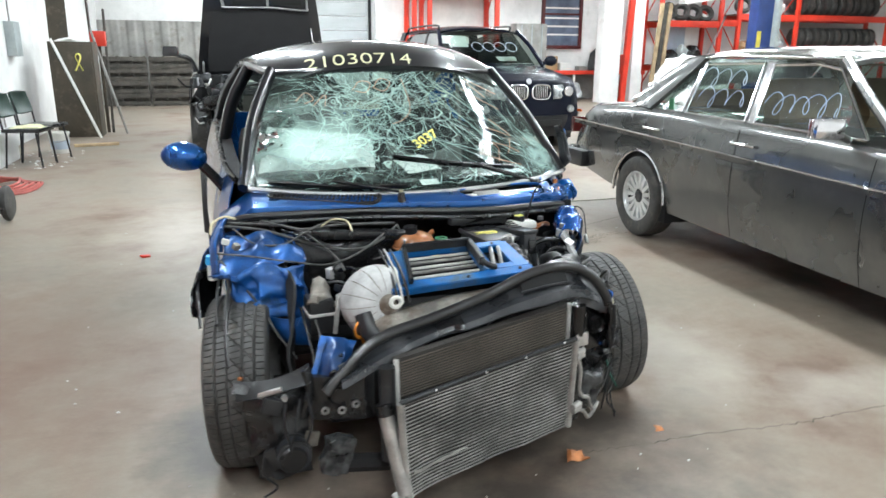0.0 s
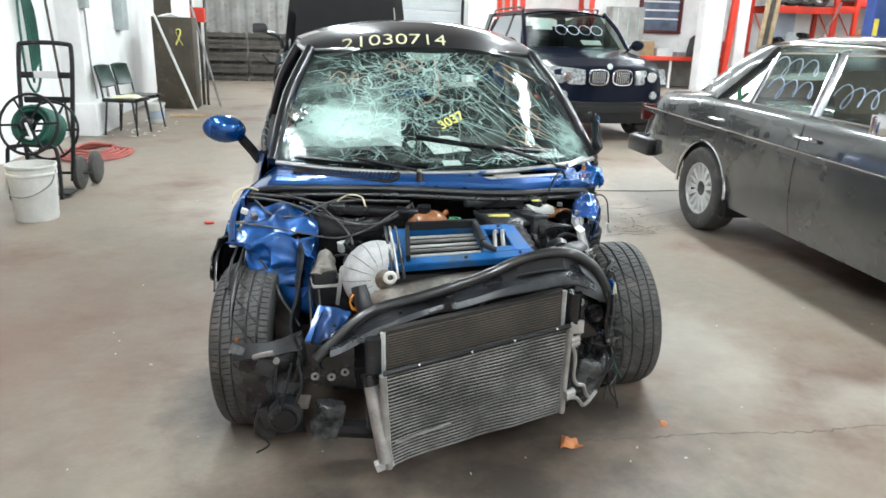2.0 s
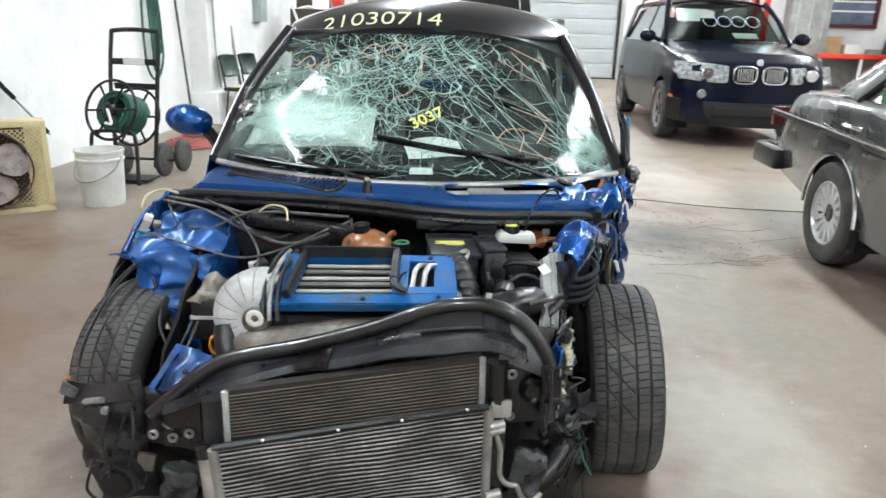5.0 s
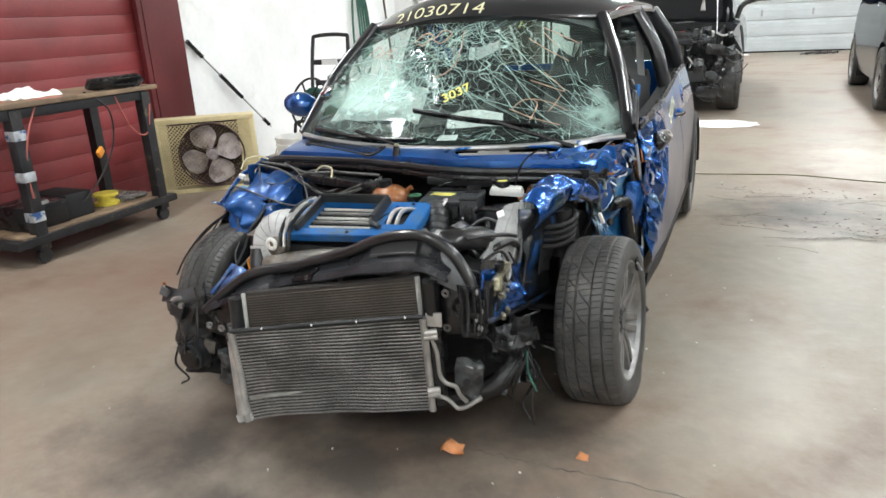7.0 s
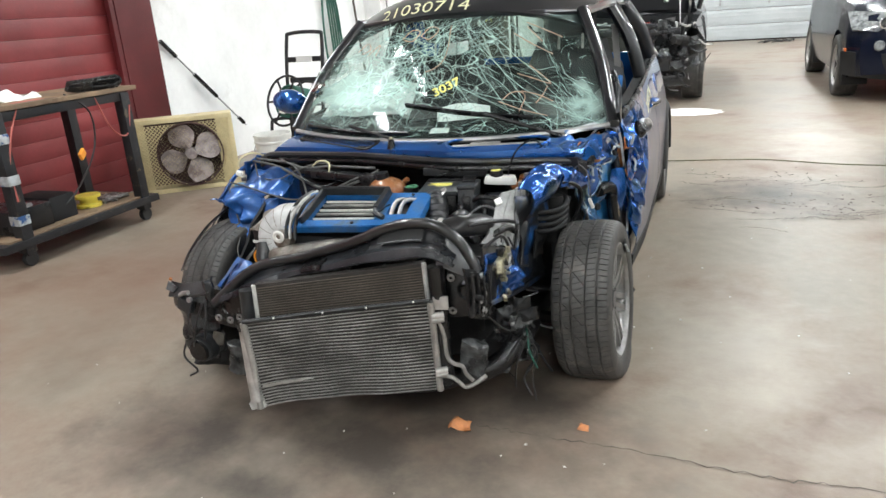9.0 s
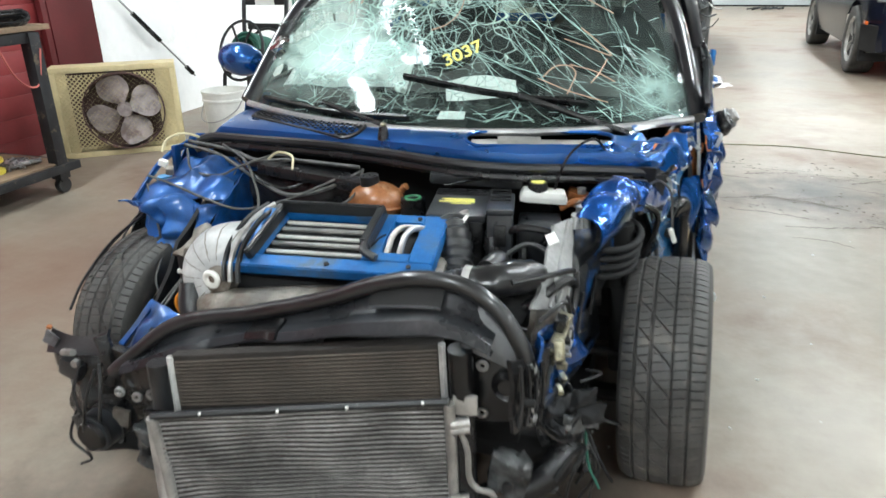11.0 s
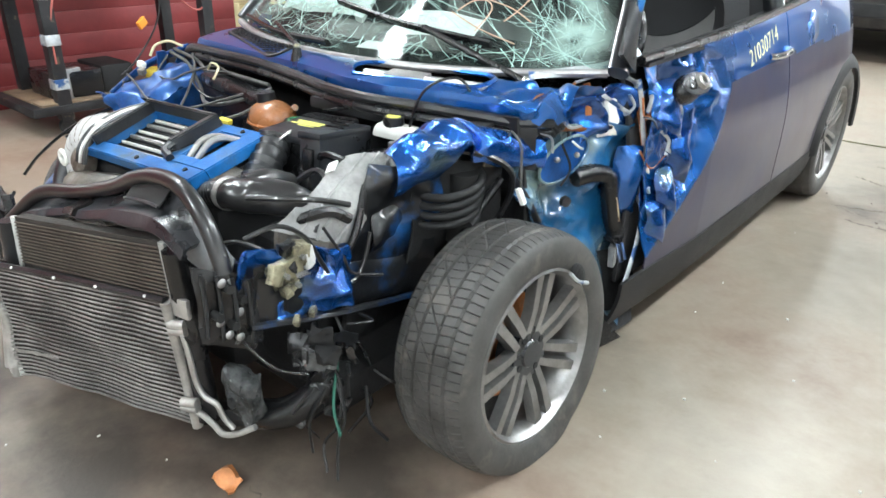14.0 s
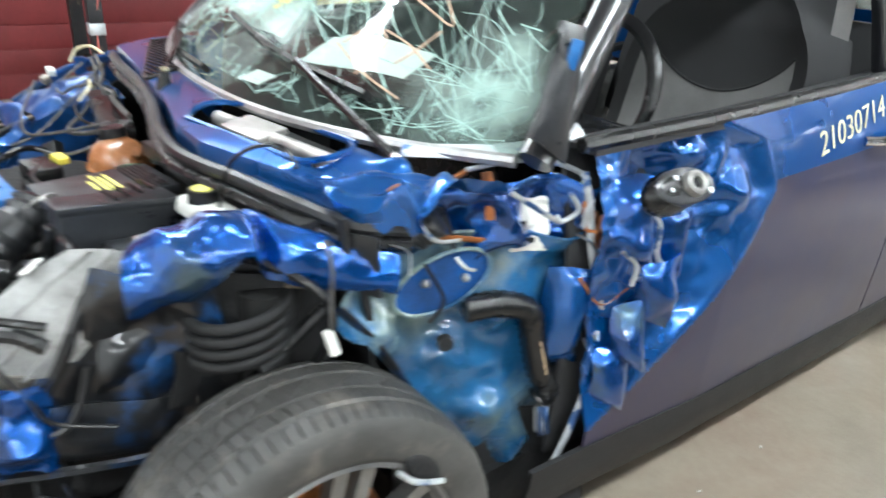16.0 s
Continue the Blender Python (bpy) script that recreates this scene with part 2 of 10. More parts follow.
M_red = mat("red_paint", (0.70, 0.045, 0.02), 0.42, var=0.12, grain=60, stain=3)
M_chrome = mat("chrome", (0.75, 0.75, 0.76), 0.12, 1.0, var=0.05, grain=60, stain=6, bump=0.02)
M_bare = mat("scuffed_steel", (0.40, 0.40, 0.40), 0.4, 0.8, var=0.2, grain=90, stain=8)
M_sedan = mat("grey_metallic_paint", (0.120, 0.123, 0.120), 0.27, 0.6, var=0.10, grain=700, stain=1.5, bump=0.0, coat=1.0, tint=(0.16, 0.155, 0.145), tint_scale=3, tint_from=0.5, tint_to=0.8)
M_suv = mat("dark_navy_paint", (0.005, 0.007, 0.016), 0.20, 0.0, var=0.1, grain=700, stain=2, bump=0.0, coat=0.15, spec=0.12)
M_blkcar = mat("black_car_paint", (0.010, 0.011, 0.014), 0.3, 0.1, var=0.1, grain=400, stain=2, bump=0.0, coat=0.8)
M_seat = mat("dark_seat_cloth", (0.022, 0.022, 0.024), 0.85, var=0.2, grain=300, stain=6, bump=0.3, bscale=400)
M_seatgrey = mat("grey_seat_cloth", (0.17, 0.167, 0.165), 0.85, var=0.15, grain=300, stain=6, bump=0.3, bscale=400)
M_airbag = mat("white_airbag_cloth", (0.74, 0.76, 0.74), 0.8, var=0.06, grain=200, stain=5, bump=0.4, bscale=14)
M_paper = mat("white_paper", (0.80, 0.80, 0.78), 0.7, var=0.04, grain=40, stain=6)
M_cream = mat("cream_enamel", (0.60, 0.51, 0.29), 0.5, var=0.15, grain=50, stain=4, tint=(0.30, 0.21, 0.10), tint_scale=7, tint_from=0.64, tint_to=0.75)
M_blade = mat("dirty_fan_blade", (0.42, 0.36, 0.35), 0.5, 0.1, var=0.3, grain=50, stain=8, tint=(0.17, 0.12, 0.11), tint_scale=10, tint_from=0.5, tint_to=0.7)
M_steel = mat("black_painted_steel", (0.02, 0.02, 0.022), 0.5, 0.2, var=0.3, grain=60, stain=8, tint=(0.10, 0.075, 0.05), tint_scale=16, tint_from=0.6, tint_to=0.68)
M_ply = mat("worn_plywood", (0.25, 0.17, 0.105), 0.7, var=0.25, grain=30, stain=4, bump=0.2, tint=(0.09, 0.055, 0.032), tint_scale=5)
M_wood = mat("grey_pallet_wood", (0.105, 0.095, 0.082), 0.85, var=0.25, grain=30, stain=5, bump=0.4, island=0.5)
M_lumber = mat("pale_lumber", (0.48, 0.36, 0.22), 0.7, var=0.2, grain=30, stain=5, bump=0.2)
M_brown = mat("dark_brown_enamel", (0.065, 0.052, 0.035), 0.6, var=0.2, grain=30, stain=3, tint=(0.12, 0.10, 0.07), tint_scale=5)
M_corr = mat("grey_corrugated_sheet", (0.32, 0.31, 0.295), 0.5, 0.2, var=0.16, grain=30, stain=2.5, tint=(0.20, 0.18, 0.155), tint_scale=4)
M_door = mat("white_sectional_door", (0.46, 0.49, 0.50), 0.45, var=0.06, grain=30, stain=1.5)
M_hose = mat("green_hose", (0.02, 0.11, 0.075), 0.5, var=0.2, grain=60, stain=5)
M_olive = mat("olive_cable", (0.10, 0.10, 0.035), 0.5, var=0.2, grain=60, stain=5)
M_redhose = mat("red_hose", (0.46, 0.115, 0.095), 0.5, var=0.15, grain=60, stain=5)
M_paleblue = mat("pale_blue_sheet", (0.50, 0.58, 0.68), 0.6, var=0.08, grain=40, stain=3)
M_liftblue = mat("blue_lift_paint", (0.02, 0.05, 0.20), 0.4, var=0.12, grain=60, stain=4)
M_ivory = mat("pale_ivory_plastic", (0.58, 0.52, 0.33), 0.5, var=0.12, grain=60, stain=6)
M_box = mat("grey_box_enamel", (0.36, 0.40, 0.40), 0.5, var=0.1, grain=50, stain=5)
M_card = mat("cardboard", (0.42, 0.27, 0.14), 0.8, var=0.12, grain=50, stain=5)
M_leafy = mat("broken_amber_plastic", (0.55, 0.22, 0.08), 0.5, var=0.2, grain=60, stain=20)
M_powder = mat("white_absorbent_powder", (0.80, 0.79, 0.76), 0.9, var=0.05, grain=90, stain=8, bump=0.3)
M_crack = mat("dark_crack", (0.155, 0.130, 0.105), 0.9, var=0.3, grain=60, stain=9)
M_lens = mat("headlight_lens", (0.42, 0.44, 0.45), 0.10, 0.35, var=0.35, grain=40, stain=26, coat=1.0)
M_amber = mat("amber_lens", (0.70, 0.13, 0.02), 0.2, var=0.1, grain=40, stain=20, coat=0.6)
M_glass = glass("car_glass", (0.80, 0.92, 0.86), 0.85)
M_dustyglass = glass("tinted_car_glass", (0.80, 0.92, 0.86), 0.62, 0.22, 1.16)
M_privacy = glass("dark_privacy_glass", (0.55, 0.62, 0.60), 0.35, 0.12, 1.3)
M_clearglass = glass("clear_glass", (0.9, 0.95, 0.93), 0.9)
M_shatter = shattered("shattered_windshield")
M_film = glass("crumpled_clear_film", (0.92, 0.97, 0.96), 0.85, 0.12)
M_crackline = mat("glass_crack", (0.46, 0.68, 0.62), 0.35, var=0.1, grain=80, stain=20)
M_lampglow = mat("fluorescent_tube", (1.0, 0.98, 0.94), 0.5, var=0.0, bump=0.0, emit=14.0)


def floor_patches(m, layers):
    """Spills and shade laid into a floor's colour: each layer a colour, a strength and its ragged patches (x, y, half
    length, half width).
    """
    t = m.node_tree
    b = t.nodes["Principled BSDF"]
    col = b.inputs["Base Color"].links[0].from_socket
    co, ns = t.nodes.new("ShaderNodeTexCoord"), t.nodes.new("ShaderNodeTexNoise")
    ns.inputs["Scale"].default_value, ns.inputs["Detail"].default_value, ns.inputs["Roughness"].default_value = 2.6, 9.0, 0.66
    t.links.new(co.outputs["Object"], ns.inputs["Vector"])
    for colour, strength, spots in layers:
        best = None
        for x, y, sx, sy in spots:
            mp, ln = t.nodes.new("ShaderNodeMapping"), t.nodes.new("ShaderNodeVectorMath")
            mp.inputs["Location"].default_value = (-x / sx, -y / sy, 0)
            mp.inputs["Scale"].default_value = (1 / sx, 1 / sy, 1)
            t.links.new(co.outputs["Object"], mp.inputs["Vector"])
            ln.operation = "LENGTH"
            t.links.new(mp.outputs[0], ln.inputs[0])
            if best is None:
                best = ln.outputs["Value"]
            else:
                lo = t.nodes.new("ShaderNodeMath")
                lo.operation = "MINIMUM"
                t.links.new(best, lo.inputs[0])
                t.links.new(ln.outputs["Value"], lo.inputs[1])
                best = lo.outputs[0]
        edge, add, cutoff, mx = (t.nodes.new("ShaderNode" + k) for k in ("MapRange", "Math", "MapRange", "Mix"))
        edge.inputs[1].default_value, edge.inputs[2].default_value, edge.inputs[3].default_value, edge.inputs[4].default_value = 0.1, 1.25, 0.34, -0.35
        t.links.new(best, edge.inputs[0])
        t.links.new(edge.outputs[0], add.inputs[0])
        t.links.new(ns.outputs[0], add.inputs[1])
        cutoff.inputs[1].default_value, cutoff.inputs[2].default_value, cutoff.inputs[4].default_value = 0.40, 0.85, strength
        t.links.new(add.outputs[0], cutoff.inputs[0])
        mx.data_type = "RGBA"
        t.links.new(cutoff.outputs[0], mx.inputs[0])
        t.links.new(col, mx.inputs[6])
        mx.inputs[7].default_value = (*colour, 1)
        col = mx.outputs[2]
    t.links.new(col, b.inputs["Base Color"])


floor_patches(M_floor, [((0.50, 0.46, 0.40), 0.5, [(1.2, 0.2, 0.5, 1.0), (1.7, -0.4, 0.7, 0.3), (-1.2, 3.2, 0.8, 1.6), (2.0, 4.5, 0.6, 1.2)]),
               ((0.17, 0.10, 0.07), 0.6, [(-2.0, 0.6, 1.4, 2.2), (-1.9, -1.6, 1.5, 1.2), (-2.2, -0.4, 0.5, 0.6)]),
               # darkest layer: oil before the wreck, plus painted shade beneath each car
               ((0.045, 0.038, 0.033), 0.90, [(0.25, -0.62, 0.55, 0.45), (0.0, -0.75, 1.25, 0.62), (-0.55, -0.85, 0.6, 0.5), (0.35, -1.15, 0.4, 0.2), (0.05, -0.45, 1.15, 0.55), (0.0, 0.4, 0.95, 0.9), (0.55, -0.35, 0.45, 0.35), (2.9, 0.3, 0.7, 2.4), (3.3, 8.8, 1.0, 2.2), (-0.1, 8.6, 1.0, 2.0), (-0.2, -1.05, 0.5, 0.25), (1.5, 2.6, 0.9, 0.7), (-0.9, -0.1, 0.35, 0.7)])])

# ---------------------------------------------------------------- mesh helpers
V = Vector


def link_mesh(name, bm, material, smooth=True):
    me = bpy.data.meshes.new(name)
    bmesh.ops.recalc_face_normals(bm, faces=bm.faces)
    bm.to_mesh(me)
    bm.free()
    if material:
        me.materials.append(material)
    if smooth:
        for p in me.polygons:
            p.use_smooth = True
        me.set_sharp_from_angle(angle=radians(38))
    return new(name, me)


def part(name, bm, material, parent, label="", smooth=True):
    ob = link_mesh(name, bm, material, smooth)
    ob.parent = parent
    ob.matrix_parent_inverse = parent.matrix_basis.inverted()
    return tagged(ob, label) if label else ob


def solid(name, bm, material, label, category, group="", kind="", smooth=True):
    return tagged(link_mesh(name, bm, material, smooth), label, category, group, kind)


def base(name, at, label, category, group="", kind=""):
    ob = new(name)
    ob.location = at
    ob.empty_display_size = 0.1
    bpy.context.view_layer.update()
    return tagged(ob, label, category, group, kind)


def B():
    return bmesh.new()


def box(bm, c, s, rot=None, bevel=0.0, taper=1.0):
    """A box of size s round c; rot: Euler degrees; taper: the top's width over the bottom's."""
    m = Matrix.Translation(c) @ (Euler([radians(a) for a in rot]).to_matrix().to_4x4() if rot else Matrix())
    vs = []
    for z in (-0.5, 0.5):
        k = taper if z > 0 else 1.0
        for x, y in ((-0.5, -0.5), (0.5, -0.5), (0.5, 0.5), (-0.5, 0.5)):
            vs.append(bm.verts.new(m @ V((x * s[0] * k, y * s[1] * k, z * s[2]))))
    fs = [bm.faces.new([vs[i] for i in q]) for q in ((3, 2, 1, 0), (4, 5, 6, 7), (0, 1, 5, 4), (1, 2, 6, 5), (2, 3, 7, 6), (3, 0, 4, 7))]
    if bevel:
        es = {e for f in fs for e in f.edges}
        bmesh.ops.bevel(bm, geom=list(es), offset=bevel, segments=2, affect="EDGES", profile=0.6)
    return bm


def cyl(bm, p, q, r, r2=None, n=16, caps=True):
    p, q = V(p), V(q)
    d = (q - p).normalized()
    a = d.orthogonal().normalized()
    b = d.cross(a)
    r2 = r if r2 is None else r2
    rings = []
    for c, k in ((p, r), (q, r2)):
        rings.append([bm.verts.new(c + k * (math.cos(2 * math.pi * i / n) * a + math.sin(2 * math.pi * i / n) * b)) for i in range(n)])
    for i in range(n):
        bm.faces.new((rings[0][i], rings[0][(i + 1) % n], rings[1][(i + 1) % n], rings[1][i]))
    if caps:
        bm.faces.new(rings[0][::-1])
        bm.faces.new(rings[1])
    return bm


def smooth_line(pts, k=6):
    """A rounded line through the points."""
    p = [V(a) for a in pts]
    if len(p) < 3:
        return p
    p = [2 * p[0] - p[1]] + p + [2 * p[-1] - p[-2]]
    out = []
    for i in range(1, len(p) - 2):
        for j in range(k):
            t = j / k
            out.append(0.5 * ((2 * p[i]) + (p[i + 1] - p[i - 1]) * t + (2 * p[i - 1] - 5 * p[i] + 4 * p[i + 1] - p[i + 2]) * t * t + (3 * p[i] - p[i - 1] - 3 * p[i + 1] + p[i + 2]) * t ** 3))
    out.append(p[-2])
    return out


def tube(bm, pts, r, n=8, k=6, flat=1.0, rib=0.0):
    """A hose or cable along the points; flat squeezes its section; rib makes a bellows."""
    line = smooth_line(pts, k)
    up = None
    rings = []
    for i, c in enumerate(line):
        d = (line[min(i + 1, len(line) - 1)] - line[max(i - 1, 0)])
        d = d.normalized() if d.length > 1e-9 else V((0, 0, 1))
        a = d.orthogonal().normalized() if up is None else (up - d * up.dot(d))
        a = a.normalized() if a.length > 1e-6 else d.orthogonal().normalized()
        up = a
        b = d.cross(a)
        rr = (r(i / (len(line) - 1)) if callable(r) else r) * (1 + (rib if i % 2 else -rib))
        rings.append([bm.verts.new(c + rr * (math.cos(2 * math.pi * j / n) * a + flat * math.sin(2 * math.pi * j / n) * b)) for j in range(n)])
    for s, e in zip(rings, rings[1:]):
        for j in range(n):
            bm.faces.new((s[j], s[(j + 1) % n], e[(j + 1) % n], e[j]))
    bm.faces.new(rings[0][::-1])
    bm.faces.new(rings[-1])
    return bm


def sheet(bm, f, nu, nv, thick=0.0):
    """A surface f(u, v), u and v from 0 to 1; thick gives it a back and rims."""
    g = [[V(f(i / nu, j / nv)) for j in range(nv + 1)] for i in range(nu + 1)]
    front = [[bm.verts.new(p) for p in row] for row in g]
    for i in range(nu):
        for j in range(nv):
            bm.faces.new((front[i][j], front[i + 1][j], front[i + 1][j + 1], front[i][j + 1]))
    if thick:
        back = []
        for i in range(nu + 1):
            row = []
            for j in range(nv + 1):
                du = g[min(i + 1, nu)][j] - g[max(i - 1, 0)][j]
                dv = g[i][min(j + 1, nv)] - g[i][max(j - 1, 0)]
                nrm = du.cross(dv)
                nrm = nrm.normalized() if nrm.length > 1e-12 else V((0, 0, 1))
                row.append(bm.verts.new(g[i][j] - nrm * thick))
            back.append(row)
        for i in range(nu):
            for j in range(nv):
                bm.faces.new((back[i][j + 1], back[i + 1][j + 1], back[i + 1][j], back[i][j]))
        for i in range(nu):
            bm.faces.new((front[i + 1][0], front[i][0], back[i][0], back[i + 1][0]))
            bm.faces.new((front[i][nv], front[i + 1][nv], back[i + 1][nv], back[i][nv]))
        for j in range(nv):
            bm.faces.new((front[0][j], front[0][j + 1], back[0][j + 1], back[0][j]))
            bm.faces.new((front[nu][j + 1], front[nu][j], back[nu][j], back[nu][j + 1]))
    return bm


def facet(p):
    """Flat dents that meet in sharp creases."""
    return noise.voronoi(p)[0][0] - 0.55


def patch(bm, a, b, c, d, nu=6, nv=6, bulge=(0, 0, 0), thick=0.0, rough=0.0, fr=9.0, seed=0.0):
    """A four-cornered panel a-b-c-d, bulged in its middle and crumpled by rough."""
    a, b, c, d, bl = V(a), V(b), V(c), V(d), V(bulge)
    nrm = (b - a).cross(d - a).normalized()

    def f(u, v):
        p = (a * (1 - u) + b * u) * (1 - v) + (d * (1 - u) + c * u) * v
        p = p + bl * (16 * u * (1 - u) * v * (1 - v)) ** 0.7
        if rough:
            q = p * fr + V((seed, seed * 1.7, seed * 0.3))
            p = p + rough * (noise.noise_vector(q) + 0.3 * noise.noise_vector(q * 2.3)) + nrm * rough * (1.5 * abs(noise.noise(q * 0.6 + V((5, 2, 9)))) + 2.6 * facet(q * 0.7) + 0.8 * facet(q * 1.9) - 0.3)
        return p

    return sheet(bm, f, nu, nv, thick)


def prism(bm, pts, depth, m=Matrix()):
    """A flat outline in x, y pushed out along z from 0 to depth, placed by m."""
    lo = [bm.verts.new(m @ V((x, y, 0))) for x, y in pts]
    hi = [bm.verts.new(m @ V((x, y, depth))) for x, y in pts]
    bm.faces.new(lo[::-1])
    bm.faces.new(hi)
    for i in range(len(pts)):
        j = (i + 1) % len(pts)
        bm.faces.new((lo[i], lo[j], hi[j], hi[i]))
    return bm


def spin(bm, prof, m=Matrix(), n=32, close=True):
    """A profile of (radius, along) turned round m's z axis."""
    rings = [[bm.verts.new(m @ V((r * math.cos(2 * math.pi * i / n), r * math.sin(2 * math.pi * i / n), z))) for i in range(n)] for r, z in prof]
    for s, e in zip(rings, rings[1:]):
        for i in range(n):
            bm.faces.new((s[i], s[(i + 1) % n], e[(i + 1) % n], e[i]))
    if close:
        for ring in (rings[0], rings[-1]):
            if (ring[0].co - ring[n // 2].co).length > 1e-5:
                bm.faces.new(ring)
    return bm


def ball(bm, c, s, n=12, rot=None):
    m = Matrix.Translation(c) @ (Euler([radians(a) for a in rot]).to_matrix().to_4x4() if rot else Matrix()) @ Matrix.Diagonal((*s, 1))
    bmesh.ops.create_uvsphere(bm, u_segments=n * 2, v_segments=n, radius=1.0, matrix=m)
    return bm


def ribbon_text(name, text, size, m, material, parent, label, bold=-0.004):
    """Hand-marked writing as thin raised strokes."""
    cu = bpy.data.curves.new(name, "FONT")
    cu.body, cu.size, cu.extrude, cu.offset = text, size, 0.0006, bold * 0.25
    cu.align_x = "CENTER"
    tmp = bpy.data.objects.new(name, cu)
    me = bpy.data.meshes.new_from_object(tmp)
    bpy.data.objects.remove(tmp)
    me.transform(m)
    me.materials.clear()
    me.materials.append(material)
    ob = new(name, me)
    ob.parent = parent
    ob.matrix_parent_inverse = parent.matrix_basis.inverted()
    return tagged(ob, label)

# ---------------------------------------------------------------- the hall
X0, X1, Y0, Y1 = -3.75, 23.0, -7.0, 18.8
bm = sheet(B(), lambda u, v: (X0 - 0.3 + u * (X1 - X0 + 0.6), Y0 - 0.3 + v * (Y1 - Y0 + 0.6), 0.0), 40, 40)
floor = solid("floor", bm, M_floor, "worn beige-grey concrete floor with stains, cracks and shade tinted in under the cars", "floor", kind="structure")
bm = box(B(), ((X0 + X1) / 2, (Y0 + Y1) / 2, ROOM_TOP + 0.1), (X1 - X0 + 0.6, Y1 - Y0 + 0.6, 0.2))
solid("ceiling", bm, M_ceil, "white painted workshop ceiling", "ceiling", kind="structure")
for y in range(-6, 19, 4):
    solid("trim", box(B(), ((X0 + X1) / 2, y, ROOM_TOP - 0.12), (X1 - X0, 0.16, 0.24)), M_ceil, "white painted steel ceiling beam", "beam", "ceiling beams", "structure")
# left side wall: red roll-up door bay, then white wall
RED_END, JAMB = 2.85, 2.42
solid("wall_west", box(B(), (X0 - 0.15, (RED_END + Y1) / 2 + 0.15, ROOM_TOP / 2), (0.3, Y1 - RED_END + 0.3, ROOM_TOP)), M_wall, "white painted side wall with scuffs", "wall", kind="structure")
solid("wall_west_header", box(B(), (X0 - 0.15, (Y0 + RED_END) / 2, 4.25), (0.3, RED_END - Y0, 0.7)), M_wall, "white painted wall above the red door", "wall", kind="structure")
roll = base("door_1", (X0 - 0.05, -1.0, 0), "dark red closed overhead door with horizontal ribs", "door", kind="structure")
for i in range(26):
    bm = box(B(), (X0 - 0.06, (Y0 + JAMB) / 2, 0.075 + i * 0.15), (0.06, JAMB - Y0, 0.1492), bevel=0.003)
    part("door_slat", bm, M_redwall, roll)
part("door_frame", box(B(), (X0 - 0.02, (JAMB + RED_END) / 2, 1.95), (0.14, RED_END - JAMB, 3.9), bevel=0.006), M_redframe, roll, "dark red steel door jamb")
part("door_track", box(B(), (X0 + 0.02, JAMB - 0.03, 1.95), (0.05, 0.05, 3.9), bevel=0.004), M_redframe, roll)
# pilaster with a wider foot
solid("wall_pilaster", box(B(), (X0 + 0.12, 7.6, 2.3), (0.30, 0.85, 4.6), bevel=0.01), M_wall, "white painted wall pilaster", "pilaster", kind="structure")
solid("wall_pilaster_foot", box(B(), (X0 + 0.15, 7.6, 0.21), (0.46, 1.02, 0.42), bevel=0.03), M_wall, "white painted concrete pilaster foot", "pilaster", kind="structure")
solid("wall_pilaster", box(B(), (X0 + 0.28, -0.55, 2.3), (0.56, 0.90, 4.6), bevel=0.02), M_wall, "white painted rough masonry column before the red door", "pilaster", kind="structure")
# far wall: corrugated sheet, sectional door, brick
solid("wall_north", box(B(), ((X0 + X1) / 2, Y1 + 0.35, ROOM_TOP / 2), (X1 - X0 + 0.6, 0.3, ROOM_TOP)), M_wall, "white painted far wall", "wall", kind="structure")
bm = sheet(B(), lambda u, v: (X0 + u * 3.7, Y1 + 0.14 - 0.03 * max(-0.6, min(0.6, 1.3 * math.cos(u * 3.7 / 0.42 * 2 * math.pi))), 2.2 * v), 148, 1, 0.01)
solid("wall_sheeting", bm, M_corr, "grey corrugated metal sheeting on the far wall", "wall sheeting", kind="structure")
gdoor = base("door_2", (1.75, Y1 + 0.12, 0), "white closed sectional garage door", "door", kind="structure")
for i in range(9):
    part("door_panel", box(B(), (1.75, Y1 + 0.12, 0.22 + i * 0.40), (3.55, 0.05, 0.388), bevel=0.016), M_door, gdoor)
    for dz in (-0.10, 0.03, 0.12):
        part("panel_rib", box(B(), (1.75, Y1 + 0.094, 0.22 + i * 0.40 + dz), (3.50, 0.012, 0.03), bevel=0.004), M_door, gdoor)
part("door_seal", box(B(), (1.75, Y1 + 0.10, 0.02), (3.55, 0.06, 0.04)), M_black, gdoor, "black rubber door seal")
part("door_track", box(B(), (3.58, Y1 + 0.06, 1.9), (0.07, 0.10, 3.8)), M_dark, gdoor, "dark steel door track")
for x in (1.0, 2.2):
    part("door_handle", box(B(), (x, Y1 + 0.08, 1.0), (0.05, 0.05, 0.16), bevel=0.01), M_bare, gdoor)
# white brick right of the door, with its courses
brick_wall = solid("wall_brick", box(B(), (13.4, Y1 + 0.12, ROOM_TOP / 2), (19.3, 0.12, ROOM_TOP)), M_wall, "white painted brick wall", "wall", kind="structure")
solid("wall_east", box(B(), (X1 + 0.15, (Y0 + Y1) / 2, ROOM_TOP / 2), (0.3, Y1 - Y0 + 0.6, ROOM_TOP)), M_wall, "white painted wall", "wall", kind="structure")
solid("wall_south", box(B(), ((X0 + X1) / 2, Y0 - 0.15, ROOM_TOP / 2), (X1 - X0 + 0.6, 0.3, ROOM_TOP)), M_wall, "white painted wall", "wall", kind="structure")


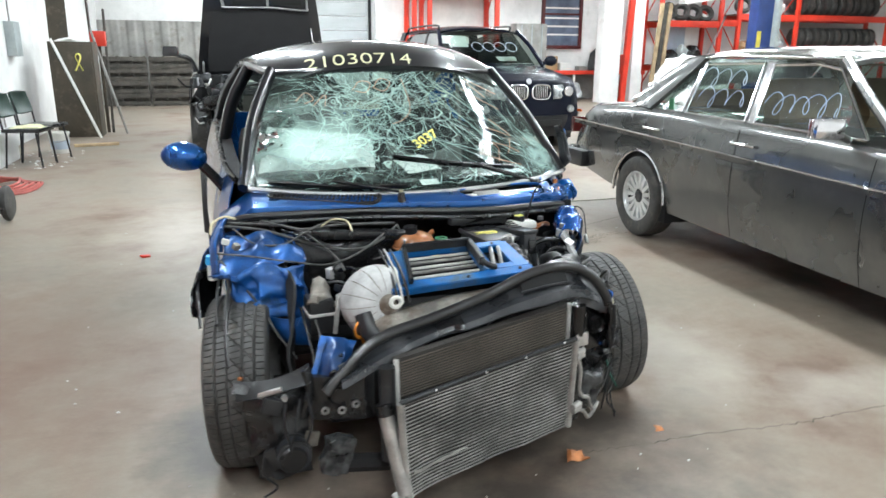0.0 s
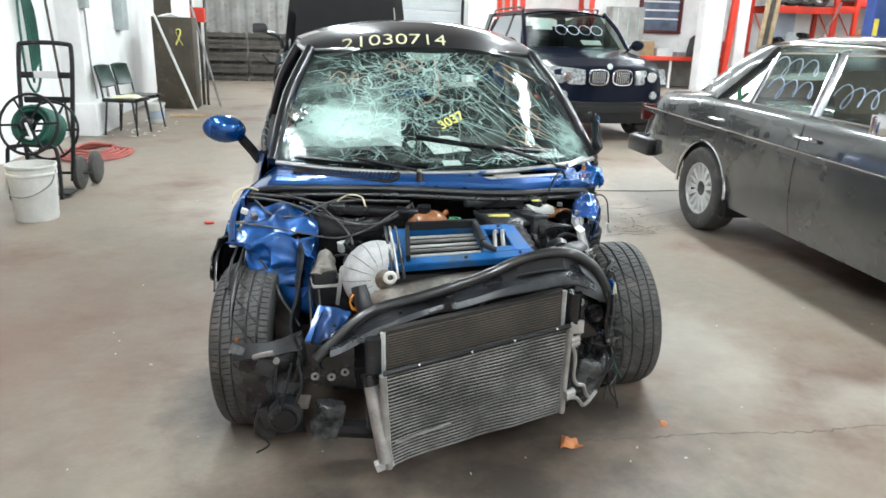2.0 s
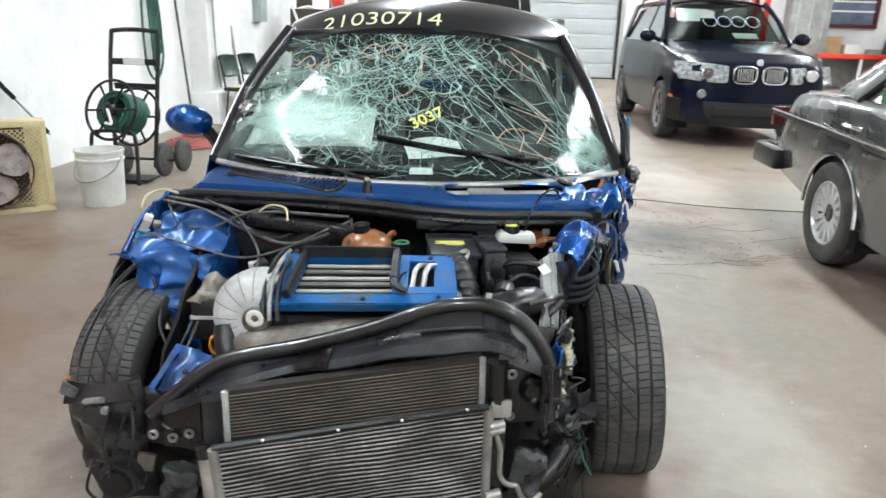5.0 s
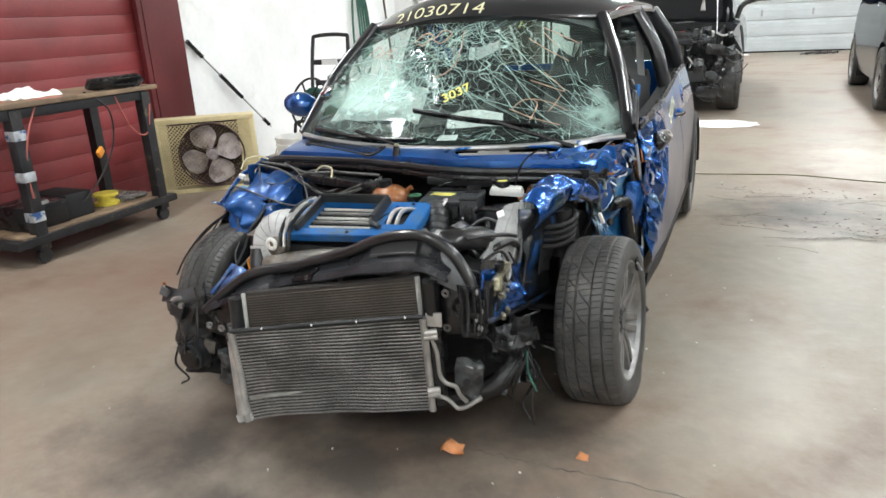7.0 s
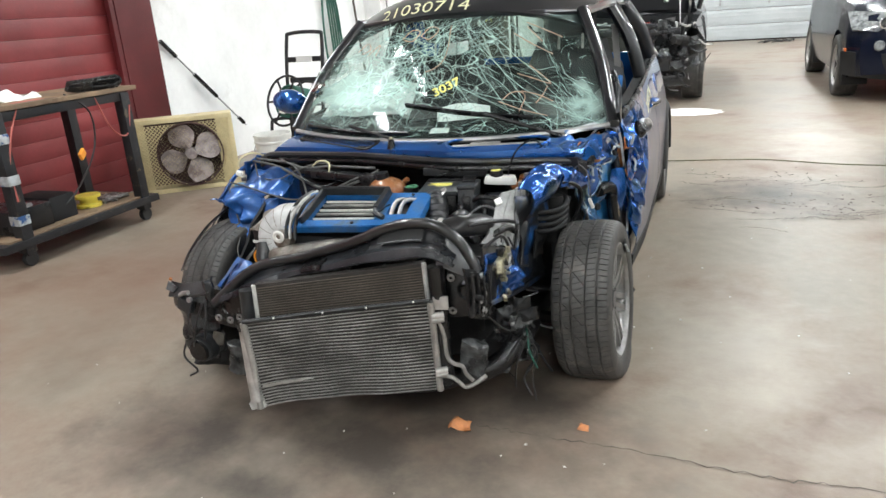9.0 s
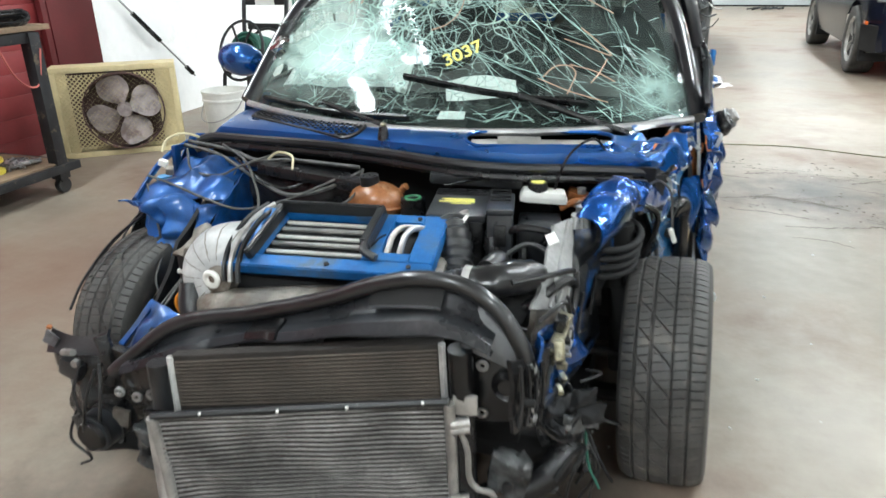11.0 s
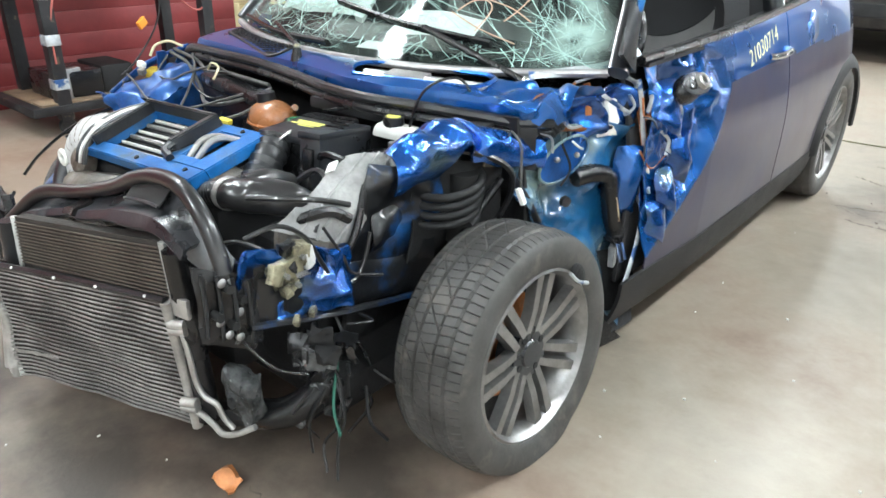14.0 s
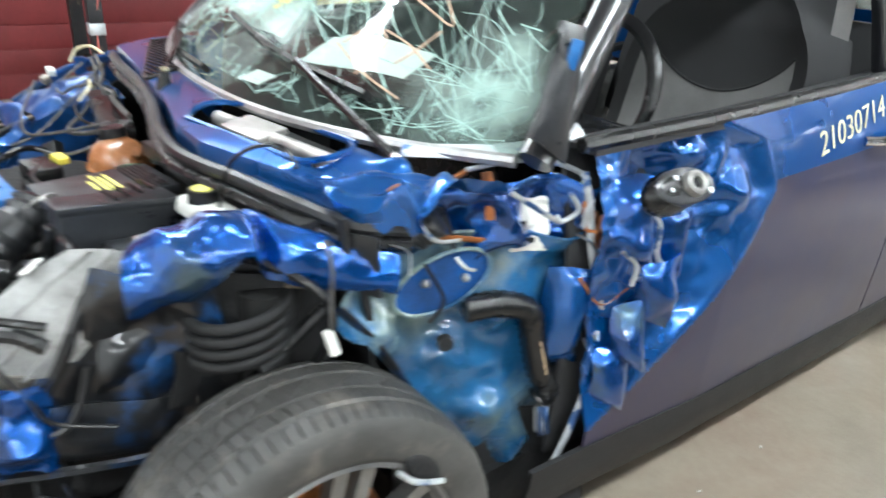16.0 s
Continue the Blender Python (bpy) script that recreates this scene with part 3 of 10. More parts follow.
# fluorescent lights along the hall
def strip_light(x, y):
    ob = base("ceiling_light", (x, y, ROOM_TOP - 0.5), "unseen white fluorescent strip light hung from the ceiling", "ceiling light", "strip lights")
    part("housing", box(B(), (x, y, ROOM_TOP - 0.42), (0.30, 2.4, 0.08), bevel=0.01), M_ceil, ob)
    for dx in (-0.08, 0.08):
        part("tube", cyl(B(), (x + dx, y - 1.18, ROOM_TOP - 0.50), (x + dx, y + 1.18, ROOM_TOP - 0.50), 0.02, n=10), M_lampglow, ob)
    for dy in (-0.9, 0.9):
        part("hanger", cyl(B(), (x, y + dy, ROOM_TOP - 0.38), (x, y + dy, ROOM_TOP), 0.006, n=6), M_bare, ob)
    la = bpy.data.lights.new("strip_lamp", "AREA")
    la.shape, la.size, la.size_y, la.energy, la.color = "RECTANGLE", 0.3, 2.4, LAMP_W, (0.95, 0.98, 1.0)
    lamp = new("strip_lamp", la)
    lamp.location = (x, y, ROOM_TOP - 0.54)
    lamp.parent = ob
    lamp.matrix_parent_inverse = ob.matrix_basis.inverted()


LAMP_W = 105.0
# the row at y 16.4 is added only to brighten the far wall
for x in (-0.8, 2.8, 7.0, 11.5, 16.5):
    for y in (-4.4, 0.2, 4.8, 9.0, 13.0, 16.4):
        if y != 0.2 or x > 3.0:
            strip_light(x, y)
strip_light(-2.2, -0.45)
strip_light(2.8, 1.1)

# ---------------------------------------------------------------- the wrecked blue hatchback
CARM = Matrix.Translation((0.0, 0.3, 0)) @ Matrix.Rotation(radians(3.5), 4, "Z") @ Matrix.Translation((0, -0.3, 0))
wreck = base("wrecked_hatchback", (0, 1.2, 0), "blue two-door hatchback with a torn-off front end and shattered windshield", "car")


def splay(p):
    """Shears the body behind the firewall to its left, to fit the camera's view."""
    return V((p.x + 0.035 * max(0.0, p.y - 0.55), p.y, p.z))


def bpart(name, bm, material, label="", parent=None, smooth=True):
    """A part given along the car's own axes."""
    bm.transform(CARM)
    for v in bm.verts:
        v.co = splay(v.co)
    return part(name, bm, material, parent or wreck, label, smooth)


def lerp(a, b, t):
    return a + (b - a) * t


def table(rows, x):
    for (x0, y0), (x1, y1) in zip(rows, rows[1:]):
        if x <= x1:
            return lerp(y0, y1, max(0.0, min(1.0, (x - x0) / (x1 - x0))))
    return rows[-1][1]


def wheel(at, turn, rim_material, r=0.303, w=0.205, spokes=7, double=True, rim_r=0.216, tread=False):
    """A tyre with tread grooves and an alloy rim, its outer face along +x before the turn."""
    m = Matrix.Translation(at) @ Euler([radians(a) for a in turn]).to_matrix().to_4x4() @ Matrix.Rotation(radians(90), 4, "Y")
    bm = B()
    n, k = (1056, 64) if tread else (120, 16)

    def gap(x, wd):
        d = abs(x - round(x))
        return max(0.0, 1 - d / wd)

    ring = []
    for i in range(n):
        a = 2 * math.pi * i / n
        row = []
        for j in range(k + 1):
            t = -1 + 2 * j / k
            turn_ = i / n
            g = max(gap((t - 0.22) / 2, 0.016), gap((t + 0.30) / 2, 0.020), gap((t - 0.62) / 2, 0.020), gap((t + 0.68) / 2, 0.018))
            if abs(t + 0.03) > 0.65:
                g = max(g, 0.8 * gap(turn_ * 88 + 0.3 * t, 0.06))
            elif t > 0.22:
                g = max(g, 0.7 * gap(turn_ * 88 + 0.7 * t, 0.05))
            else:
                g = max(g, 0.55 * gap(turn_ * 88 + 0.9 * t, 0.04), 0.8 * gap(turn_ * 26 - 1.5 * t, 0.03))
            d = 0.0065 * min(1.0, 1.6 * g) if 0 < j < k else 0.0
            rr = r - 0.014 * abs(t) ** 5 - d
            row.append(bm.verts.new(m @ V((rr * math.cos(a), rr * math.sin(a), t * w * 0.47))))
        ring.append(row)
    for i in range(n):
        for j in range(k):
            bm.faces.new((ring[i][j], ring[(i + 1) % n][j], ring[(i + 1) % n][j + 1], ring[i][j + 1]))
    for s in (-1, 1):
        side = [(r - 0.012, s * w * 0.47), (r - 0.022, s * w * 0.505), (r - 0.05, s * w * 0.52), (rim_r + 0.014, s * w * 0.50), (rim_r, s * w * 0.46), (rim_r - 0.006, s * w * 0.40)]
        spin(bm, side, m, 60, close=False)
    for v in bm.verts:
        if v.co.z < 0.03:  # flattened where it bears the car
            v.co.x += 0.25 * (0.03 - v.co.z) * (1 if v.co.x > at[0] else -1)
            v.co.z = max(v.co.z, 0.002)
    tyre = (bm, M_rubber)
    bm = B()
    spin(bm, [(rim_r - 0.004, -w * 0.45), (rim_r - 0.012, -w * 0.40), (rim_r - 0.025, 0.0), (rim_r - 0.014, w * 0.36), (rim_r + 0.004, w * 0.455), (rim_r - 0.006, w * 0.475), (rim_r - 0.016, w * 0.40)], m, 60, close=False)
    rim = (bm, rim_material)
    bm = B()
    spin(bm, [(0.0, w * 0.36), (0.032, w * 0.36), (0.036, w * 0.335), (0.066, w * 0.33), (0.074, w * 0.10)], m, 30, close=False)
    hub = (bm, M_panel)
    bolts = []
    for i in range(4):
        a = 2 * math.pi * (i + 0.3) / 4
        bolts.append(cyl(B(), m @ V((0.048 * math.cos(a), 0.048 * math.sin(a), w * 0.31)), m @ V((0.048 * math.cos(a), 0.048 * math.sin(a), w * 0.345)), 0.009, n=6))
    sp = []
    for i in range(spokes):
        a0 = 2 * math.pi * (i + 0.25) / spokes
        d = V((math.cos(a0), math.sin(a0), 0))
        s = V((-d.y, d.x, 0))
        for off in ((-0.0215, 0.0215) if double else (0.0,)):
            bm = B()
            wd = 0.0105 if double else 0.015
            lo, hi = [], []
            for rr, zz, kk in ((0.050, 0.33, 0.9), (0.11, 0.38, 1.0), (rim_r - 0.012, 0.405, 1.15)):
                for sg in (-1, 1):
                    q = d * rr + s * (off * (0.75 + 0.35 * rr / rim_r) + sg * wd * kk) + V((0, 0, w * zz))
                    hi.append(bm.verts.new(m @ q))
                    lo.append(bm.verts.new(m @ (q + s * sg * 0.003 - V((0, 0, 0.026)))))
            for e in (0, 2):
                bm.faces.new((hi[e], hi[e + 1], hi[e + 3], hi[e + 2]))
                bm.faces.new((lo[e], lo[e + 2], lo[e + 3], lo[e + 1]))
                bm.faces.new((hi[e], hi[e + 2], lo[e + 2], lo[e]))
                bm.faces.new((hi[e + 1], lo[e + 1], lo[e + 3], hi[e + 3]))
            bm.faces.new((hi[4], hi[5], lo[5], lo[4]))
            bm.faces.new((hi[0], lo[0], lo[1], hi[1]))
            sp.append(bm)
    disc = spin(B(), [(0.03, -w * 0.02), (0.135, -w * 0.02), (0.135, -w * 0.12), (0.03, -w * 0.12)], m, 40)
    return dict(tyre=tyre, rim=rim, hub=hub, spokes=sp, disc=disc, bolts=bolts, m=m)


def add_wheel(parent, at, turn, rim_material, disc_material=None, **kw):
    w = wheel(at, turn, rim_material, **kw)
    tyre = part("wheel", w["tyre"][0], w["tyre"][1], parent, "black rubber tyre on an alloy rim")
    part("rim", w["rim"][0], rim_material, tyre, "alloy wheel rim")
    part("hub_cap", w["hub"][0], M_panel, tyre)
    for bb in w["bolts"]:
        part("wheel_bolt", bb, M_dark, tyre)
    for bm in w["spokes"]:
        part("spoke", bm, rim_material, tyre)
    part("brake_disc", w["disc"], disc_material or M_dark, tyre, "brake disc behind the spokes")
    return tyre


BELT = [(0.30, 0.885), (0.6, 0.895), (1.2, 0.92), (2.0, 0.965), (2.95, 0.97)]
WIDE = [(0.30, 0.80), (0.8, 0.835), (1.5, 0.845), (2.1, 0.848), (2.45, 0.85), (2.75, 0.80), (2.95, 0.66)]
REAR_HUB = 2.467


def side_x(y, z):
    """Half width of the body at y and z."""
    w = table(WIDE, y)
    t = (z - 0.20) / 0.77
    return w - 0.02 * max(0, 0.35 - t) ** 1 - 0.085 * max(0.0, (t - 0.45) / 0.55) ** 1.7


def arch_z(y, hub, r, zc, low):
    d = r * r - (y - hub) ** 2
    return max(low, zc + math.sqrt(d)) if d > 0 else low


def body_side(s, y0, y1, low=0.30, ny=70, nz=14, rough=None):
    def f(u, v):
        y = lerp(y0, y1, u)
        z = lerp(arch_z(y, REAR_HUB, 0.345, 0.30, low), table(BELT, y), v)
        p = V((side_x(y, z), y, z))
        if rough:
            p = rough(p)
        return V((s * p.x, p.y, p.z))
    return sheet(B(), f, ny, nz, 0.004)


FOLD = [(0.20, 0.40), (0.33, 0.43), (0.41, 0.555), (0.55, 0.745), (0.615, 0.815), (0.683, 0.875), (0.76, 0.935), (0.85, 0.90), (0.93, 0.68)]


def dent(p):
    """The door's front is folded in along a slanting line and crumpled ahead of it."""
    k = max(0.0, table(FOLD, p.z) - p.y)
    w = min(1.0, k / 0.14)
    q = noise.noise_vector(p * 8) + 0.6 * noise.noise_vector(p * 19)
    q.x = 2.6 * facet(V((p.x * 4, p.y * 6 + p.z * 2.4, p.z * 4.4 - p.y * 1.5)) + V((3, 1, 7))) + 0.9 * facet(p * 13) + 0.45 * facet(p * 29)
    fold = abs(math.sin(11 * p.y + 5 * p.z + 2 * noise.noise(p * 4))) - 0.5
    push = 0.28 * min(k, 0.07) + 0.06 * max(0.0, k - 0.07)
    return p + V((-push - 0.030 * w * fold + 0.032 * w * q.x, 0.012 * q.y * w, 0.010 * q.z * w))


DOOR_END = 1.52
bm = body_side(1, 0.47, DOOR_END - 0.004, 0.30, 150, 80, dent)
# behind the fold and below the belt: paint tinted with the floor's reflection
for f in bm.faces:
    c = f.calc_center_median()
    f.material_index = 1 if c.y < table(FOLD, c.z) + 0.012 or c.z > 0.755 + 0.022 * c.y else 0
door = bpart("door", bm, M_bluerefl, "blue driver's door, floor reflection tinted into its paint, creased along its front edge")
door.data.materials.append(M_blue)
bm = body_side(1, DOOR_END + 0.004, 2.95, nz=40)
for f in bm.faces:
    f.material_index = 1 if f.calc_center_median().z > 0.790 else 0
quarter = bpart("rear_quarter_panel", bm, M_bluerefl, "blue rear quarter panel with the floor's reflection tinted into its paint")
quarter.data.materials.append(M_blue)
bpart("door", body_side(-1, 0.40, DOOR_END - 0.004), M_blue)
bpart("rear_quarter_panel", body_side(-1, DOOR_END + 0.004, 2.95), M_blue)
for s in (1, -1):
    bm = sheet(B(), lambda u, v: (s * (side_x(lerp(0.34, 2.1, u), 0.31) + 0.004 - 0.05 * (1 - v) ** 2), lerp(0.34, 2.1, u), lerp(0.15, 0.315, v)), 30, 5, 0.01)
    bpart("sill_cladding", bm, M_trim, "black plastic sill trim")
    bm = sheet(B(), lambda u, v: (s * (0.862 - 0.030 * v + 0.016 * math.sin(math.pi * v) - 0.05 * math.sin(math.pi * u) ** 3 * v), REAR_HUB - math.cos(math.pi * u) * lerp(0.322, 0.425, v), 0.29 + math.sin(math.pi * u) * lerp(0.335, 0.430, v)), 30, 6, 0.014)
    bpart("wheel_arch_trim", bm, M_trim, "black plastic wheel arch trim")
# roof, pillars, glass
ROOFZ = [(0.60, 1.322), (0.665, 1.378), (0.75, 1.408), (0.9, 1.428), (1.2, 1.44), (1.8, 1.425), (2.4, 1.39), (2.72, 1.33)]
RAILX = [(0.55, 0.52), (0.8, 0.535), (1.3, 0.575), (2.0, 0.585), (2.72, 0.55)]


def roof(u, v):
    x = -1 + 2 * v
    y = lerp(0.60 + 0.19 * x * x, 2.72 - 0.10 * x * x, u)
    z = table(ROOFZ, lerp(0.60, 2.72, u)) - 0.095 * abs(x) ** 2.5
    return V((x * (table(RAILX, y) + 0.015), y, z))


bpart("roof", sheet(B(), roof, 40, 24, 0.02), M_blkcar, "gloss black roof with marker writing")
for s in (1, -1):
    for name, a, b, ra in (("a_pillar", (0.715, 0.345, 0.87), (0.535, 0.79, 1.31), 0.030), ("b_pillar", (0.735, 1.50, 0.94), (0.58, 1.46, 1.325), 0.038), ("c_pillar", (0.72, 2.40, 0.96), (0.57, 2.22, 1.30), 0.055)):
        mid = (V(a) + V(b)) / 2 + V((0.02, 0, 0.012))
        bpart(name, tube(B(), [(s * a[0], a[1], a[2]), (s * mid.x, mid.y, mid.z), (s * b[0], b[1], b[2])], ra, 10, flat=0.75), M_blkcar, "gloss black roof pillar")
    bpart("roof_rail", tube(B(), [(s * 0.545, 0.79, 1.305), (s * 0.585, 1.3, 1.325), (s * 0.59, 2.0, 1.32), (s * 0.555, 2.68, 1.26)], 0.022, 8), M_blkcar)
    bm = patch(B(), (s * 0.735, 1.54, 0.945), (s * 0.715, 2.36, 0.965), (s * 0.58, 2.20, 1.30), (s * 0.585, 1.49, 1.315), 6, 4)
    bpart("quarter_window", bm, M_glass, "tinted rear quarter window")
bm = patch(B(), (0.62, 2.90, 0.97), (-0.62, 2.90, 0.97), (-0.52, 2.70, 1.28), (0.52, 2.70, 1.28), 6, 4)
bpart("rear_window", bm, M_glass)
bpart("tailgate", patch(B(), (0.66, 2.95, 0.30), (-0.66, 2.95, 0.30), (-0.66, 2.95, 0.97), (0.66, 2.95, 0.97), 8, 6, (0, 0.05, 0), 0.01), M_blue)


def shield(u, v):
    """The windshield: u across from the right to the left, v from the cowl up."""
    x = -1 + 2 * u
    bx, by, bz = 0.70 * x, 0.145 + 0.185 * abs(x) ** 2.2, 0.852 + 0.022 * abs(x) ** 2
    tx, ty, tz = 0.525 * x, 0.605 + 0.18 * abs(x) ** 2.2, 1.318 - 0.02 * x * x
    bow = 4 * v * (1 - v) * 0.02
    return V((lerp(bx, tx, v), lerp(by, ty, v) - bow * 0.7, lerp(bz, tz, v) + bow * 0.7))


def shield_dented(u, v):
    p = shield(u, v)
    k = math.exp(-((u - 0.33) ** 2 + (v - 0.42) ** 2) / 0.035)
    q = noise.noise(p * 9) * 0.006 * (0.3 + k)
    return p + V((0, 0.035 * k + q, -0.02 * k - q * 0.6))


windshield = bpart("windshield", sheet(B(), shield_dented, 60, 40), M_shatter, "shattered green-tinted laminated windshield")
bpart("windshield_seal", tube(B(), [shield(u / 20, 0.0) + V((0, -0.012, -0.002)) for u in range(21)], 0.011, 8, 2), M_bare, "bright windshield trim strip")
bpart("windshield_header", tube(B(), [shield(u / 12, 1.0) + V((0, 0.005, 0.004)) for u in range(13)], 0.012, 8, 3), M_blkcar)
lw = add_wheel(wreck, (0.700, 0.002, 0.266), (0, -4, -1), M_rim, M_rust, tread=True)
# uncut sidewall: a near-black blob is the gash's shade
part("tyre_gash", ball(B(), (0.791, 0.152, 0.436), (0.008, 0.046, 0.022), 10, (-45, 0, 0)), M_dark, lw, "near-black blob for the shade in the sidewall's gash")
part("rim_tear", tube(B(), [(0.799, 0.10, 0.457), (0.803, 0.125, 0.432), (0.803, 0.150, 0.417), (0.801, 0.185, 0.402)], 0.005, 6), M_torn, lw, "bright torn rim edge")
add_wheel(wreck, splay(CARM @ V((0.745, REAR_HUB, 0.314))), (0, 0, 1.2), M_rim, r=0.314, rim_r=0.224)
add_wheel(wreck, splay(CARM @ V((-0.735, REAR_HUB, 0.314))), (0, 0, 181.2), M_rim, r=0.314, rim_r=0.224)
add_wheel(wreck, (-0.757, -0.163, 0.272), (0, 2.4, 171), M_rim, tread=True)

# ---------------------------------------------------------------- cowl and engine bay
COWL_R = [(-0.82, 0.40), (-0.72, 0.345), (-0.60, 0.285), (-0.32, 0.185), (-0.05, 0.135), (0.18, 0.138), (0.36, 0.165), (0.54, 0.24), (0.70, 0.37)]
COWL_F = [(-0.82, 0.125), (-0.70, 0.10), (-0.48, 0.085), (-0.06, 0.045), (0.13, 0.010), (0.28, 0.008), (0.48, 0.075), (0.58, 0.105), (0.70, 0.20)]


def cowl_f(u, v):
    x = lerp(-0.82, 0.70, u)
    r, f = table(COWL_R, x), table(COWL_F, x)
    y = lerp(f, r, max(0.0, (v - 0.12) / 0.88))
    z = lerp(0.823, 0.852, v) + 0.012 * math.sin(math.pi * v) - 0.035 * (1 - min(1.0, v / 0.12)) - 0.10 * max(0.0, -x - 0.70) / 0.12 - 0.05 * max(0.0, x - 0.58)
    p = V((x, y, z))
    k = max(0.0, min(1.0, (x - 0.46) / 0.12))
    return p + k * 0.03 * (noise.noise_vector(p * 13) + V((0, 0, abs(noise.noise(p * 16)) * 2 - 0.8)))


def in_slot(p, a, b, half):
    a, b = V(a), V(b)
    t = max(0.0, min(1.0, (p - a).dot(b - a) / (b - a).length_squared))
    return (p - a - (b - a) * t).length < half


VENT = (V((0.163, 0.088)), V((0.445, 0.152)), 0.056)
bm = sheet(B(), cowl_f, 150, 30)
gone = [f for f in bm.faces if in_slot(f.calc_center_median().xy, VENT[0], VENT[1], VENT[2])]
bmesh.ops.delete(bm, geom=gone, context="FACES")
cowl = part("cowl_panel", bm, M_blue, wreck, "glossy blue cowl panel below the windshield")
side = VENT[1] - VENT[0]
perp = V((-side.y, side.x)).normalized() * VENT[2]
ang = math.atan2(side.y, side.x)
loop = [VENT[1] + VENT[2] * V((math.cos(ang + a), math.sin(ang + a))) for a in np.linspace(-math.pi / 2, math.pi / 2, 9)] + [VENT[0] + VENT[2] * V((math.cos(ang + a), math.sin(ang + a))) for a in np.linspace(math.pi / 2, 1.5 * math.pi, 9)]
loop.append(loop[0])


def cowl_z(x, y):
    f, r = table(COWL_F, x), table(COWL_R, x)
    v = 0.12 + 0.88 * (y - f) / (r - f)
    return lerp(0.823, 0.852, v) + 0.012 * math.sin(math.pi * min(1, max(0, v)))


part("vent_rim", tube(B(), [(p.x, p.y, cowl_z(p.x, p.y)) for p in loop], 0.006, 6, 2), M_blue, cowl)
part("vent_tray", patch(B(), (0.06, 0.0, 0.77), (0.56, 0.06, 0.77), (0.56, 0.28, 0.80), (0.06, 0.20, 0.80), 4, 4, thick=0.01), M_dark, cowl)
part("wiper_linkage", cyl(B(), (0.12, 0.098, 0.826), (0.49, 0.170, 0.828), 0.015, n=10), M_alu, cowl, "bare wiper linkage rod inside the vent")
part("linkage_plate", box(B(), (0.25, 0.118, 0.834), (0.12, 0.070, 0.014), rot=(8, 0, 12), bevel=0.005), M_alu, cowl)
# oval mesh grille
ga, gb, gh = V((-0.585, 0.21)), V((-0.255, 0.105)), 0.046
gd = (gb - ga).normalized()
gang = math.atan2(gd.y, gd.x)
oval = [gb + gh * V((math.cos(gang + a), math.sin(gang + a))) for a in np.linspace(-math.pi / 2, math.pi / 2, 11)] + [ga + gh * V((math.cos(gang + a), math.sin(gang + a))) for a in np.linspace(math.pi / 2, 1.5 * math.pi, 11)]
bm = B()
bm.faces.new([bm.verts.new((p.x, p.y, cowl_z(p.x, p.y) + 0.003)) for p in oval])
grille = part("cowl_grille", bm, M_dark, cowl, "oval grey plastic mesh grille")
part("grille_rim", tube(B(), [(p.x, p.y, cowl_z(p.x, p.y) + 0.003) for p in oval + oval[:1]], 0.005, 6, 2), M_greyblack, grille)
bm = B()
gp = V((-gd.y, gd.x))
for i in range(28):
    for j in range(-3, 4):
        p = lerp(ga, gb, -0.11 + 1.22 * i / 27) + gp * (j * 0.0125 + (0.006 if i % 2 else 0))
        if in_slot(p, ga, gb, gh - 0.008):
            box(bm, (p.x, p.y, cowl_z(p.x, p.y) + 0.005), (0.010, 0.005, 0.004), rot=(0, 0, math.degrees(gang) + (55 if j % 2 else -55)))
tagged(part("grille_mesh", bm, M_greyblack, grille), kind="stuff")
seal = [(-0.80, 0.115, 0.775), (-0.72, 0.094, 0.800), (-0.55, 0.072, 0.806), (-0.31, 0.062, 0.806), (-0.11, 0.035, 0.803), (0.08, -0.004, 0.800), (0.24, -0.010, 0.798), (0.39, 0.040, 0.792), (0.51, 0.082, 0.785), (0.60, 0.13, 0.775), (0.64, 0.22, 0.765)]
part("hood_seal", tube(B(), seal, 0.013, 8), M_greyblack, wreck, "black rubber hood seal")
part("hood_seal_channel", tube(B(), [(x, y - 0.006, z - 0.024) for x, y, z in seal], 0.012, 8), M_black, wreck)
part("seal_end_pad", box(B(), (0.615, 0.245, 0.762), (0.065, 0.07, 0.055), rot=(10, 20, 35), bevel=0.015), M_greyblack, wreck, "ribbed black rubber pad")
part("firewall", patch(B(), (-0.78, 0.20, 0.30), (0.62, 0.20, 0.30), (0.62, 0.10, 0.79), (-0.78, 0.12, 0.79), 14, 8, (0, 0.05, 0), 0.01, 0.012), M_dark, wreck, "dark firewall behind the engine")
part("heat_shield", patch(B(), (-0.60, 0.02, 0.52), (-0.20, 0.0, 0.52), (-0.20, -0.01, 0.72), (-0.60, 0.02, 0.72), 6, 4, (0, -0.03, 0), 0.01, 0.01), M_black, wreck)
part("wiring_tray", box(B(), (-0.33, -0.01, 0.735), (0.34, 0.07, 0.035), rot=(0, 3, -6), bevel=0.012), M_black, wreck)

# wipers
def on_glass(u, v, d=0.012):
    return CARM @ (shield(u, v) + V((0, -d * 0.7, d * 0.7)))


wl = [(-0.133, 0.075, 0.872), (-0.38, 0.19, 0.905)]
wiper = part("wiper_arm", tube(B(), wl, 0.007, 8), M_black, wreck, "black wiper arm and blade")
part("wiper_blade", tube(B(), [on_glass(0.43, 0.035), on_glass(0.25, 0.03), on_glass(0.05, 0.035)], 0.008, 6, flat=1.8), M_black, wiper)
part("wiper_pivot", cyl(B(), (-0.133, 0.068, 0.83), (-0.133, 0.072, 0.868), 0.018, 0.012, 12), M_black, wiper)
